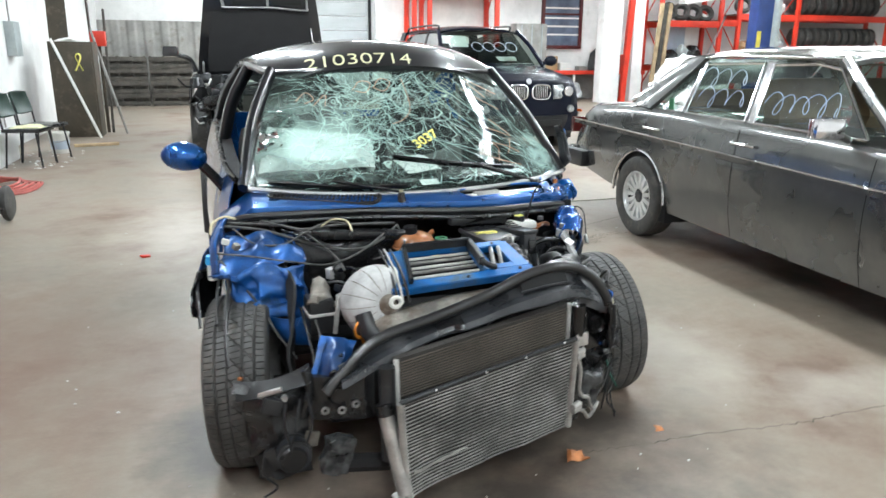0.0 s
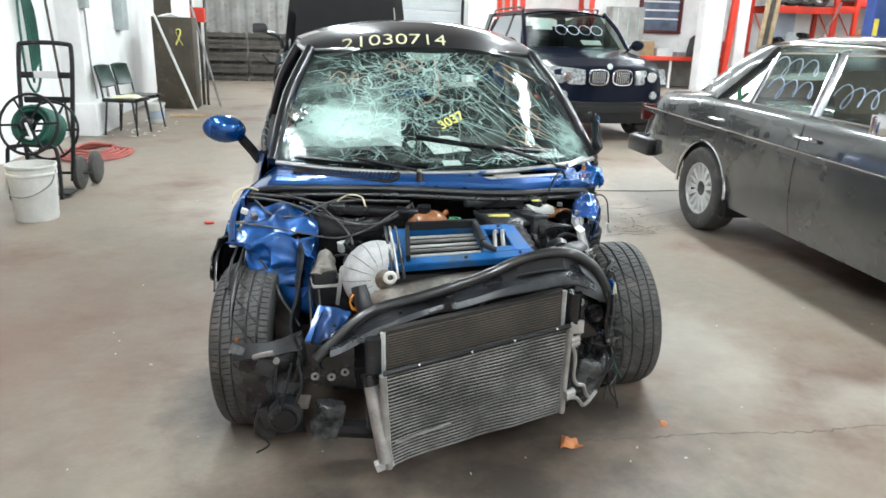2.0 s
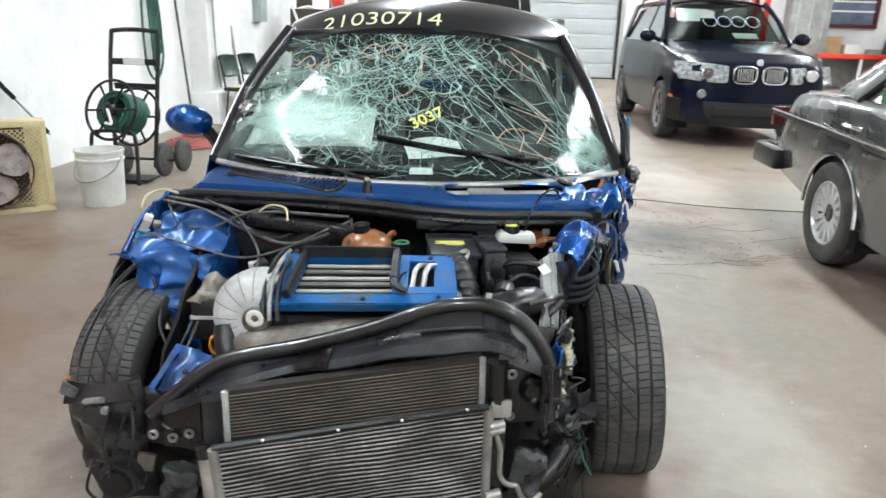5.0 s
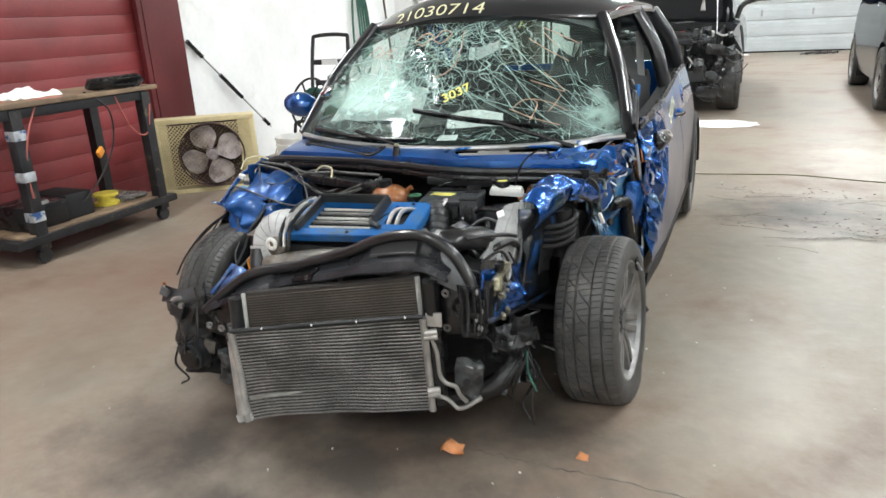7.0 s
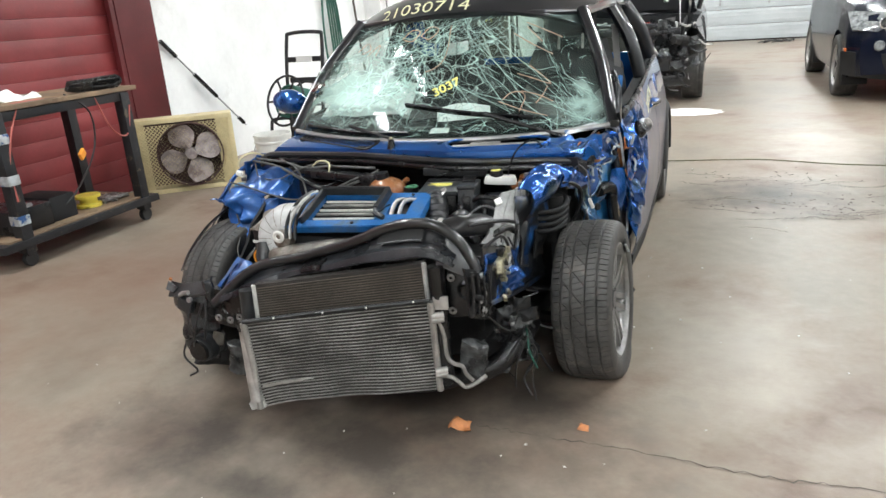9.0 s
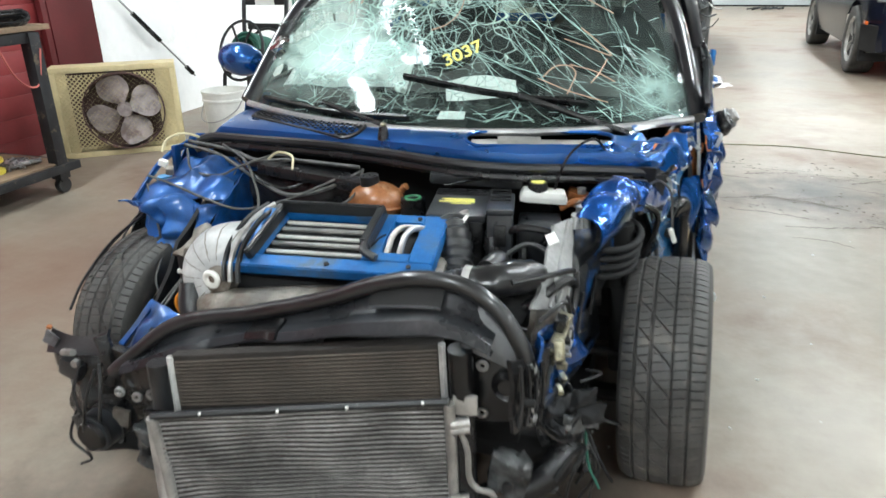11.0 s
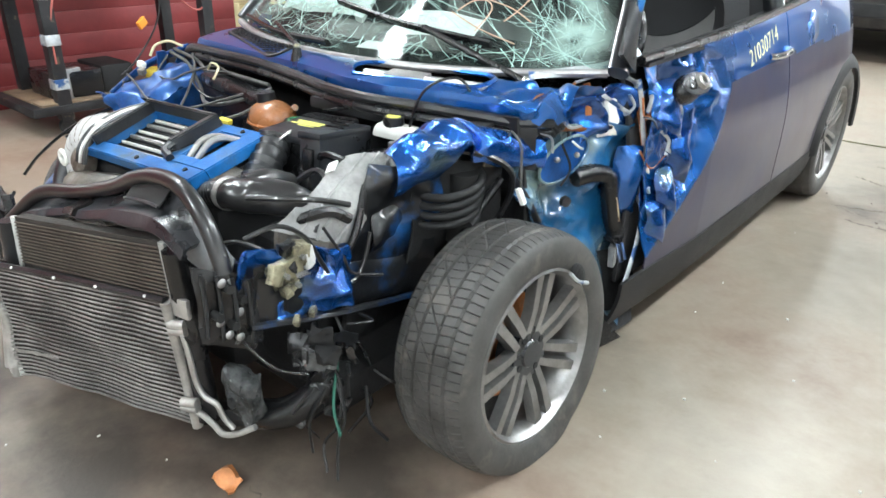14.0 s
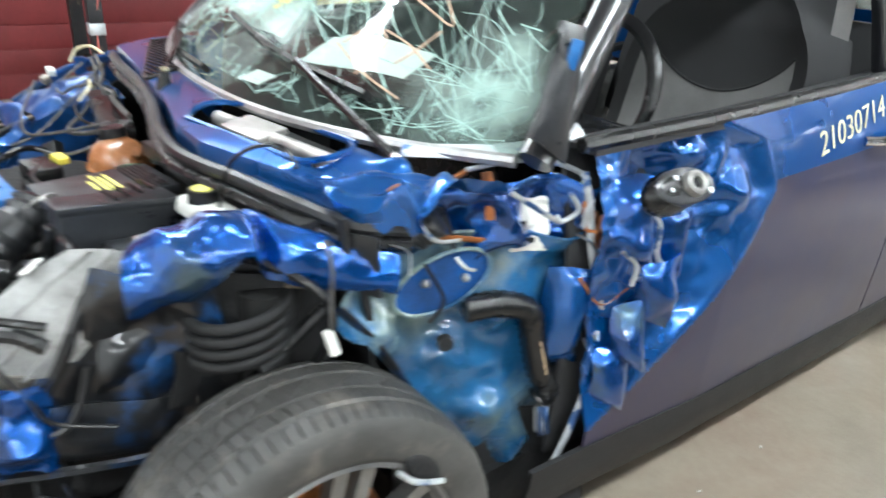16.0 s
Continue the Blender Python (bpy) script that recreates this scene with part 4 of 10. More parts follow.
part("pivot_nut", ball(B(), (-0.133, 0.073, 0.873), (0.010, 0.010, 0.007), 6), M_brass, wiper)
wr = [(0.540, 0.243, 0.845), on_glass(0.66, 0.15, 0.022)]
wiper = part("wiper_arm", tube(B(), wr, 0.009, 8), M_black, wreck, "black wiper arm and blade")
part("wiper_blade", tube(B(), [on_glass(0.80, 0.10), on_glass(0.60, 0.17), on_glass(0.40, 0.24)], 0.008, 6, flat=1.8), M_black, wiper)
part("wiper_pivot", cyl(B(), (0.540, 0.238, 0.79), (0.540, 0.245, 0.845), 0.020, 0.016, 12), M_black, wiper)
part("pivot_nut", ball(B(), (0.540, 0.245, 0.850), (0.012, 0.012, 0.008), 6), M_chrome, wiper)

# near-black filler parts that keep the bay from being see-through
part("engine_block", box(B(), (-0.06, -0.27, 0.42), (0.62, 0.40, 0.42), bevel=0.03), M_dark, wreck, "dark engine block")
part("gearbox", box(B(), (0.26, -0.22, 0.38), (0.26, 0.34, 0.36), bevel=0.06), M_dark, wreck)
part("subframe", box(B(), (0.0, -0.12, 0.20), (1.0, 0.5, 0.09), bevel=0.02), M_dark, wreck, "dark front subframe")
for s in (1, -1):
    part("control_arm", tube(B(), [(s * 0.35, -0.05, 0.22), (s * 0.55, -0.06, 0.20), (s * 0.66, -0.05 + (s < 0) * -0.06, 0.22)], 0.025, 8), M_dark, wreck)
    part("drive_shaft", cyl(B(), (s * 0.2, -0.05, 0.32), (s * 0.64, -0.02, 0.30), 0.014, n=8), M_steel, wreck)
part("inner_wing", patch(B(), (-0.62, -0.45, 0.30), (-0.60, 0.20, 0.30), (-0.62, 0.12, 0.76), (-0.58, -0.30, 0.62), 8, 8, (0, 0, 0), 0.01, 0.02), M_dark, wreck)
part("floor_pan", box(B(), CARM @ V((0, 1.4, 0.22)), (1.40, 2.4, 0.05), rot=(0, 0, 3.5)), M_dark, wreck, "dark underside")

# right front: crumpled blue strut tower and wing remains
def crumple(pts, n, rough_, seed, bulge=(0, 0, 0), thick=0.006, fr=10.0):
    return patch(B(), *pts, n, n, bulge, thick, rough_, fr, seed)


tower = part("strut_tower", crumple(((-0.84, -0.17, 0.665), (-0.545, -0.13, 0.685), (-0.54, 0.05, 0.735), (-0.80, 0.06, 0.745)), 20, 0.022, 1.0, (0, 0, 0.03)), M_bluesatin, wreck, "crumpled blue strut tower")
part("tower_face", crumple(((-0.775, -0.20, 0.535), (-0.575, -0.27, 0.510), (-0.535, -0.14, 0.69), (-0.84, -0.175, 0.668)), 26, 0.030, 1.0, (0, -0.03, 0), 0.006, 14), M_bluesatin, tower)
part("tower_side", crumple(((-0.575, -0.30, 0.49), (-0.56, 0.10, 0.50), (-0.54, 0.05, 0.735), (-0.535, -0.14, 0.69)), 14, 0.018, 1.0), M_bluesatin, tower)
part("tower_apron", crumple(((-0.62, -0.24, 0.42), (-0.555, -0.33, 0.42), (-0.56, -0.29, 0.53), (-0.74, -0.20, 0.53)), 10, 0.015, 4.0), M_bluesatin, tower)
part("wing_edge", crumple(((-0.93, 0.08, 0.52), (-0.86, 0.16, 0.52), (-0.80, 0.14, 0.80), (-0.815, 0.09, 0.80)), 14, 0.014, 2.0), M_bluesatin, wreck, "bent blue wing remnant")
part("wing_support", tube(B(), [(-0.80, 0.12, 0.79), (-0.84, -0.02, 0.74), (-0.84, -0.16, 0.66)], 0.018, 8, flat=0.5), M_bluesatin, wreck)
part("arch_liner", crumple(((-0.93, -0.10, 0.50), (-0.82, 0.10, 0.42), (-0.82, 0.10, 0.66), (-0.90, -0.04, 0.64)), 10, 0.02, 5.0), M_black, wreck, "torn black wheel arch liner")
part("washer_neck", tube(B(), [(-0.85, -0.005, 0.60), (-0.85, -0.005, 0.66)], 0.020, 10), M_white, wreck, "washer filler neck with a blue cap")
part("washer_cap", cyl(B(), (-0.85, -0.006, 0.66), (-0.85, -0.006, 0.69), 0.026, 0.022, 14), mat("bright_blue_plastic", (0.03, 0.30, 0.65), 0.4), wreck, "bright blue washer cap")
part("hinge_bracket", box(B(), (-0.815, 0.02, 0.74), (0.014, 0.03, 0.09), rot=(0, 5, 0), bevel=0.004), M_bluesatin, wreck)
part("hinge_bracket", tube(B(), [(-0.76, 0.075, 0.80), (-0.80, 0.05, 0.815), (-0.84, 0.02, 0.80), (-0.85, 0.0, 0.765)], 0.0045, 6), M_ivory, wreck, "pale yellow bracket strip")

# wiring
WIRES = [[(-0.80, 0.05, 0.78), (-0.66, 0.03, 0.76), (-0.50, -0.03, 0.715), (-0.36, -0.10, 0.70), (-0.26, -0.07, 0.715), (-0.17, 0.0, 0.755)],
         [(-0.79, 0.06, 0.79), (-0.62, 0.04, 0.775), (-0.52, 0.01, 0.76), (-0.42, 0.02, 0.765), (-0.33, 0.0, 0.77), (-0.18, 0.0, 0.765)],
         [(-0.83, -0.10, 0.72), (-0.72, -0.13, 0.71), (-0.58, -0.17, 0.69), (-0.46, -0.18, 0.675), (-0.34, -0.14, 0.70), (-0.22, -0.04, 0.745)],
         [(-0.77, 0.02, 0.775), (-0.70, -0.06, 0.735), (-0.60, -0.07, 0.73), (-0.53, -0.05, 0.76), (-0.44, -0.01, 0.785), (-0.36, -0.01, 0.775)],
         [(-0.66, 0.05, 0.79), (-0.54, -0.02, 0.765), (-0.46, -0.10, 0.715), (-0.42, -0.16, 0.68), (-0.41, -0.22, 0.66)],
         [(-0.17, 0.0, 0.76), (-0.16, -0.08, 0.715), (-0.20, -0.14, 0.69), (-0.30, -0.18, 0.68)],
         [(-0.82, -0.12, 0.70), (-0.70, -0.24, 0.56), (-0.66, -0.33, 0.50), (-0.60, -0.38, 0.42)],
         [(-0.55, -0.20, 0.60), (-0.53, -0.42, 0.52), (-0.535, -0.52, 0.47)],
         [(-0.57, -0.25, 0.55), (-0.56, -0.46, 0.48), (-0.56, -0.56, 0.42)]]
for k, pts in enumerate(WIRES):
    part("wire", tube(B(), pts, 0.0062 if k < 2 else 0.0038, 6), M_loom, wreck, "grey wiring loom" if k < 2 else "")
part("wire", tube(B(), [(-0.46, -0.02, 0.775), (-0.42, -0.03, 0.80), (-0.37, -0.04, 0.795), (-0.355, -0.07, 0.765)], 0.0035, 6), M_ivory, wreck, "pale yellow wire")
part("hose", tube(B(), [(-0.55, 0.03, 0.745), (-0.40, 0.0, 0.735), (-0.26, -0.03, 0.725), (-0.15, -0.05, 0.74)], 0.013, 8), M_greyblack, wreck)
part("wire_plug", box(B(), (-0.765, -0.08, 0.735), (0.022, 0.022, 0.022), rot=(20, 10, 30), bevel=0.004), M_tubecast, wreck)
part("wire_plug", box(B(), (-0.80, -0.06, 0.75), (0.025, 0.02, 0.02), rot=(0, 20, 10), bevel=0.003), M_white, wreck)
for pts in (((-0.795, -0.13, 0.64), (-0.812, -0.30, 0.590), (-0.820, -0.42, 0.520), (-0.818, -0.485, 0.462)), ((-0.905, -0.02, 0.60), (-0.905, -0.12, 0.57), (-0.900, -0.22, 0.50)), ((-0.83, -0.05, 0.62), (-0.84, -0.20, 0.595), (-0.845, -0.33, 0.545))):
    part("rubber_strip", tube(B(), pts, 0.008, 6, flat=0.5), M_greyblack, wreck, "loose black rubber strip over the tyre")

# intercooler under its blue cover
ICA, ICB, ICC, ICD = V((-0.308, -0.508, 0.668)), V((0.196, -0.495, 0.692)), V((0.168, -0.262, 0.742)), V((-0.285, -0.330, 0.748))


def ic(u, v, h=0.0):
    p = (ICA * (1 - u) + ICB * u) * (1 - v) + (ICD * (1 - u) + ICC * u) * v
    n = (ICB - ICA).cross(ICD - ICA).normalized()
    return p + n * h


def ic_box(u0, u1, v0, v1, h0, h1):
    bm = B()
    lo = [bm.verts.new(ic(u, v, h0)) for u, v in ((u0, v0), (u1, v0), (u1, v1), (u0, v1))]
    hi = [bm.verts.new(ic(u, v, h1)) for u, v in ((u0, v0), (u1, v0), (u1, v1), (u0, v1))]
    bm.faces.new(lo[::-1]), bm.faces.new(hi)
    for i in range(4):
        bm.faces.new((lo[i], lo[(i + 1) % 4], hi[(i + 1) % 4], hi[i]))
    bmesh.ops.bevel(bm, geom=list(bm.edges), offset=0.003, segments=2, affect="EDGES")
    return bm


cover = part("intercooler_cover", ic_box(0.0, 1.0, 0.0, 0.20, -0.030, 0.0), M_bluecover, wreck, "satin blue intercooler cover with a black-rimmed opening")
for q in ((0.0, 0.13, 0.19, 1.0), (0.13, 0.66, 0.93, 1.0), (0.66, 0.74, 0.19, 1.0), (0.88, 1.0, 0.19, 1.0), (0.73, 0.89, 0.19, 0.34), (0.73, 0.89, 0.84, 1.0)):
    part("cover_panel", ic_box(*q, -0.030, -0.0005), M_bluecover, cover)
core = part("intercooler_core", ic_box(0.10, 0.92, 0.16, 0.96, -0.06, -0.032), M_dark, wreck, "intercooler core with pale tubes")
for i in range(6):
    v = 0.24 + i * 0.125
    part("core_tube", ic_box(0.13, 0.66, v, v + (0.035 if i % 2 else 0.055), -0.034, -0.022), (M_white if i % 2 else M_alu), core)
rim = part("cover_rim", ic_box(0.115, 0.145, 0.10, 0.97, -0.005, 0.026), M_greyblack, cover, "raised black foam rim")
part("rim_bar", ic_box(0.115, 0.68, 0.93, 0.985, -0.005, 0.032), M_greyblack, cover)
part("rim_bar", ic_box(0.645, 0.685, 0.36, 0.97, -0.005, 0.030), M_greyblack, cover)
part("rim_bar", tube(B(), [ic(0.665, 0.40, 0.018), ic(0.68, 0.26, 0.016), ic(0.74, 0.20, 0.006)], 0.010, 8), M_greyblack, cover)
for k in (0.0, 0.06):
    part("coolant_pipe", tube(B(), [ic(0.76 + k, 0.36, -0.012), ic(0.775 + k, 0.55, 0.012), ic(0.80 + k, 0.70, 0.010), ic(0.84 + k, 0.83, -0.012)], 0.0075, 8), M_alu if k == 0 else M_bare, wreck, "bright curved pipe in the cover's slot")
for u, v in ((0.08, 0.10), (0.52, 0.09), (0.90, 0.12), (0.86, 0.92)):
    part("cover_screw", cyl(B(), ic(u, v, -0.002), ic(u, v, 0.003), 0.006, n=8), M_dark, cover)
part("cover_scratch", tube(B(), [ic(0.66, 0.30, 0.001), ic(0.69, 0.45, 0.001), ic(0.70, 0.55, 0.001), ic(0.725, 0.62, 0.001)], 0.0022, 5), M_dark, cover)

# pale fan-shaped duct with radial ribs, and the intake tube below the cover
DUCT = V((-0.318, -0.500, 0.622))
duct_f = V((0.10, -1.0, 0.30)).normalized()
duct_u = (V((0, 0, 1)) - duct_f * duct_f.z).normalized()
duct_l = (V((-1, 0, 0)) + duct_f * duct_f.x).normalized()
DUCT_P = [(0.030, 0.004), (0.060, 0.006), (0.090, -0.006), (0.112, -0.026), (0.124, -0.060), (0.126, -0.105), (0.118, -0.150)]


def duct_at(u, v, lift=0.0):
    """u turns from the cover's end over to the left and down, v runs out from the hub and back over the rim."""
    a = lerp(-0.45, 2.55, u)
    k = v * (len(DUCT_P) - 1)
    i = min(int(k), len(DUCT_P) - 2)
    r, d = (lerp(DUCT_P[i][e], DUCT_P[i + 1][e], k - i) for e in (0, 1))
    r *= 1 - 0.14 * max(0.0, u - 0.55)
    out = duct_u * math.cos(a) + duct_l * math.sin(a)
    return DUCT + out * (r + lift) + duct_f * (d + lift)


duct = part("intake_duct", sheet(B(), duct_at, 40, 18, 0.004), M_duct, wreck, "pale grey fan-shaped duct with radial ribs")
for k in range(8):
    u = 0.06 + 0.125 * k
    part("duct_rib", tube(B(), [duct_at(u, v / 12, 0.001) for v in range(1, 13)], 0.0034, 5, 2), M_tubecast, duct)
part("duct_boss", spin(B(), [(0.0, 0.018), (0.022, 0.018), (0.034, 0.010), (0.038, -0.02)], Matrix.Translation(DUCT) @ duct_f.to_track_quat("Z", "Y").to_matrix().to_4x4(), 20), M_tubecast, duct)
for k, m_ in ((0.0, M_greyblack), (0.016, M_alu), (0.036, M_greyblack)):
    part("hose_clamp", tube(B(), [(-0.300 + k, -0.29, 0.742), (-0.303 + k, -0.38, 0.735), (-0.300 + k, -0.46, 0.708), (-0.296 + k, -0.505, 0.668), (-0.292 + k, -0.520, 0.630)], 0.0045, 6, flat=1.5), m_, duct)
tb = part("intake_tube", tube(B(), [(-0.38, -0.48, 0.545), (-0.30, -0.515, 0.555), (-0.10, -0.505, 0.585), (0.12, -0.49, 0.60), (0.20, -0.47, 0.625)], 0.050, 14, flat=0.9), M_tubecast, wreck, "stained cast intake tube")
part("lifting_eye", sheet(B(), lambda u, v: V((-0.305, -0.548, 0.645)) + (0.016 + 0.007 * math.cos(2 * math.pi * v)) * V((math.cos(2 * math.pi * u), 0, math.sin(2 * math.pi * u))) + V((0, 0.006 * math.sin(2 * math.pi * v), 0)), 18, 8), M_white, tb, "round pale lifting eye")
part("lower_elbow", tube(B(), [(-0.40, -0.50, 0.60), (-0.385, -0.53, 0.545), (-0.32, -0.545, 0.505), (-0.22, -0.54, 0.50), (-0.12, -0.53, 0.51)], 0.03, 10), M_greyblack, tb)
for x in (-0.12, -0.02, 0.06, 0.13):
    part("bolt_head", cyl(B(), (x, -0.548, 0.60 + 0.05 * (x + 0.1)), (x, -0.565, 0.60 + 0.05 * (x + 0.1)), 0.008, n=6), M_steel, tb)
part("cable_clip", tube(B(), [(-0.05, -0.55, 0.63), (0.0, -0.56, 0.645), (0.06, -0.55, 0.64), (0.12, -0.545, 0.655)], 0.006, 6), M_black, wreck)
part("thermostat", box(B(), (0.04, -0.53, 0.575), (0.11, 0.06, 0.05), rot=(0, -8, 0), bevel=0.012), M_greyblack, wreck)
part("pale_casing", box(B(), (0.165, -0.405, 0.645), (0.07, 0.12, 0.075), rot=(0, 10, 8), bevel=0.02), M_tubecast, wreck, "pale cast outlet housing")

# grey pump box, blue lamp bracket, dipstick
part("pump_box", box(B(), (-0.515, -0.31, 0.545), (0.085, 0.10, 0.12), rot=(0, 0, 6), bevel=0.012), M_greyblack, wreck, "grey pump housing")
part("pump_band", box(B(), (-0.515, -0.31, 0.555), (0.090, 0.105, 0.012), rot=(0, 0, 6), bevel=0.004), M_cast, wreck)
part("foil_wrap", crumple(((-0.56, -0.36, 0.595), (-0.465, -0.35, 0.585), (-0.475, -0.26, 0.64), (-0.53, -0.27, 0.655)), 10, 0.016, 8.0, (0, 0, 0.02), 0.01, 22), M_tubecast, wreck, "crumpled dull foil cover")
part("pump_strap", box(B(), (-0.462, -0.35, 0.55), (0.014, 0.03, 0.13), rot=(0, 8, 0), bevel=0.003), M_cast, wreck)
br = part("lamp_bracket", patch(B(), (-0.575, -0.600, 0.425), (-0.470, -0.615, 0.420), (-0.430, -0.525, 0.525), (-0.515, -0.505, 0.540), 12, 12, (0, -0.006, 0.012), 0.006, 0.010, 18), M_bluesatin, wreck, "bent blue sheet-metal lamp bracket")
part("bracket_hole", cyl(B(), (-0.512, -0.598, 0.455), (-0.512, -0.606, 0.452), 0.015, n=14), M_dark, br)
part("bracket_hole", cyl(B(), (-0.485, -0.560, 0.496), (-0.485, -0.568, 0.492), 0.007, n=10), M_dark, br)
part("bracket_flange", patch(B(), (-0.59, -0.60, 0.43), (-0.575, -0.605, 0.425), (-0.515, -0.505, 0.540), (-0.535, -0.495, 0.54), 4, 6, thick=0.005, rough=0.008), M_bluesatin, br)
part("dipstick", sheet(B(), lambda u, v: V((-0.417, -0.522, 0.556)) + (0.020 + 0.0045 * math.cos(2 * math.pi * v)) * V((0.75 * math.cos(2 * math.pi * u), 0.25 * math.cos(2 * math.pi * u), 1.25 * math.sin(2 * math.pi * u))) + V((0, 0.005 * math.sin(2 * math.pi * v), 0)), 18, 8), M_orange, wreck, "orange dipstick loop")
part("dipstick_tube", tube(B(), [(-0.410, -0.522, 0.530), (-0.40, -0.51, 0.50), (-0.38, -0.48, 0.42)], 0.006, 6), M_orange, wreck)

# tanks and boxes at the back of the bay
tank = part("coolant_tank", ball(B(), (-0.112, -0.045, 0.688), (0.082, 0.062, 0.055), 10), M_tank, wreck, "amber coolant expansion tank with a black cap")
part("tank_seam", tube(B(), [(-0.112 + 0.083 * math.cos(a), -0.045 + 0.063 * math.sin(a), 0.680) for a in np.linspace(0, 2 * math.pi, 20)], 0.004, 6, 2), M_tank, tank)
part("tank_cap", cyl(B(), (-0.128, -0.048, 0.728), (-0.130, -0.050, 0.760), 0.028, 0.026, 16), M_black, tank, "black screw cap")
part("tank_neck", tube(B(), [(-0.06, -0.03, 0.70), (-0.042, -0.025, 0.722), (-0.030, -0.028, 0.730)], 0.010, 8), M_tank, tank)
for at, col in (((-0.005, -0.045, 0.705), M_green), ((-0.055, -0.165, 0.665), M_yellow)):
    cap = part("filler_cap", cyl(B(), (at[0], at[1], at[2] - 0.05), at, 0.036, 0.033, 18), M_black, wreck, "black ribbed filler cap with a coloured ring")
    part("cap_ring", sheet(B(), lambda u, v: V(at) + (0.020 + 0.005 * math.cos(2 * math.pi * v)) * V((math.cos(2 * math.pi * u), math.sin(2 * math.pi * u), 0)) + V((0, 0, 0.003 * math.sin(2 * math.pi * v))), 18, 6), col, cap)
for x in (-0.005, 0.025):
    part("firewall_bolt", cyl(B(), (x, 0.055, 0.765), (x, 0.03, 0.765), 0.012, n=10), M_greyblack, wreck)
part("yellow_clip", box(B(), (-0.19, -0.15, 0.685), (0.035, 0.025, 0.015), rot=(0, 10, 20), bevel=0.004), M_yellow, wreck)
part("coil_pack", box(B(), (-0.18, -0.19, 0.665), (0.10, 0.06, 0.04), rot=(0, 0, 10), bevel=0.01), M_black, wreck)
BATR = (0, 0, 10)
bat = part("battery_box", box(B(), (0.156, -0.128, 0.62), (0.145, 0.215, 0.22), rot=BATR, bevel=0.016, taper=0.93), M_black, wreck, "black battery box with a worn yellow sticker")
part("battery_lid", box(B(), (0.156, -0.128, 0.728), (0.146, 0.215, 0.018), rot=BATR, bevel=0.006), M_panel, bat)
rotb = Euler([radians(a) for a in BATR]).to_matrix()
for i in range(5):
    part("lid_rib", box(B(), V((0.155, -0.125, 0.739)) + rotb @ V((0, 0.045 + 0.009 * i, 0)), (0.135, 0.004, 0.004), rot=BATR), M_black, bat)
for i, (w, dx) in enumerate(((0.085, 0), (0.075, 0.004), (0.09, -0.002), (0.05, 0.01))):
    part("sticker_bar", box(B(), V((0.150 + dx, -0.13, 0.7375)) + rotb @ V((0, 0.016 - 0.011 * i, 0)), (w, 0.006, 0.001), rot=BATR), M_chalkyel, bat, "worn yellow sticker line")
fuse = part("fuse_box", box(B(), (0.264, -0.140, 0.665), (0.062, 0.21, 0.15), rot=(-7, 0, 12), bevel=0.012), M_panel, wreck, "tall grey-black fuse box")
part("fuse_box_lid", box(B(), (0.264, -0.138, 0.742), (0.066, 0.205, 0.016), rot=(-7, 0, 12), bevel=0.006), M_panel, fuse)
part("relay_box", box(B(), (0.352, -0.085, 0.640), (0.11, 0.17, 0.10), rot=(-6, 0, 10), bevel=0.012), M_panel, wreck, "low black relay box")
part("cable_duct", box(B(), (0.16, 0.005, 0.755), (0.25, 0.04, 0.03), rot=(0, 2, 8), bevel=0.008), M_greyblack, wreck, "black cable duct along the firewall")
part("cable_boot", tube(B(), [(0.265, -0.215, 0.70), (0.27, -0.235, 0.66), (0.29, -0.24, 0.60), (0.33, -0.26, 0.55)], 0.022, 10, rib=0.06), M_black, wreck, "ribbed black cable boot")
part("cable_boot", tube(B(), [(0.33, -0.175, 0.66), (0.335, -0.20, 0.62), (0.35, -0.23, 0.57)], 0.013, 8, rib=0.08), M_black, wreck)
res = part("brake_reservoir", box(B(), (0.345, -0.004, 0.730), (0.130, 0.066, 0.034), rot=(0, 4, 14), bevel=0.014, taper=0.86), M_white, wreck, "white brake fluid reservoir")
part("reservoir_cap", cyl(B(), (0.330, -0.008, 0.744), (0.330, -0.008, 0.766), 0.027, 0.025, 16), M_black, res, "black cap with a yellow top")
part("cap_top", cyl(B(), (0.330, -0.008, 0.766), (0.330, -0.008, 0.768), 0.018, n=16), M_chalkyel, res)
part("master_cylinder", box(B(), (0.420, 0.085, 0.70), (0.06, 0.04, 0.045), rot=(10, 20, 8), bevel=0.01), M_rust, wreck)

# air hoses at the left of the engine
hose = part("intake_hose", tube(B(), [(0.160, -0.240, 0.715), (0.185, -0.275, 0.695), (0.205, -0.325, 0.655), (0.215, -0.37, 0.62)], 0.040, 14, k=5, rib=0.07), M_greyblack, wreck, "ribbed black intake hose")
part("hose_clamp", sheet(B(), lambda u, v: V((0.162, -0.243, 0.713)) + V((0.5, 0, 0.35)) * 0.085 * math.cos(2 * math.pi * u) + V((0.3, 0.7, 0.5)) * 0.045 * math.sin(2 * math.pi * u) + V((0.3, -0.5, -0.3)) * 0.02 * v, 20, 2, 0.002), M_alu, hose, "bright hose clamp")
ebm = tube(B(), [(0.258, -0.448, 0.668), (0.300, -0.440, 0.672), (0.345, -0.415, 0.672), (0.385, -0.375, 0.668), (0.405, -0.345, 0.655)], lambda t: 0.032 + 0.006 * math.sin(math.pi * t) - 0.018 * max(0.0, t - 0.7), 18, k=8)
for v in ebm.verts:
    v.co += 0.007 * noise.noise_vector(v.co * 14) + 0.003 * noise.noise_vector(v.co * 40)
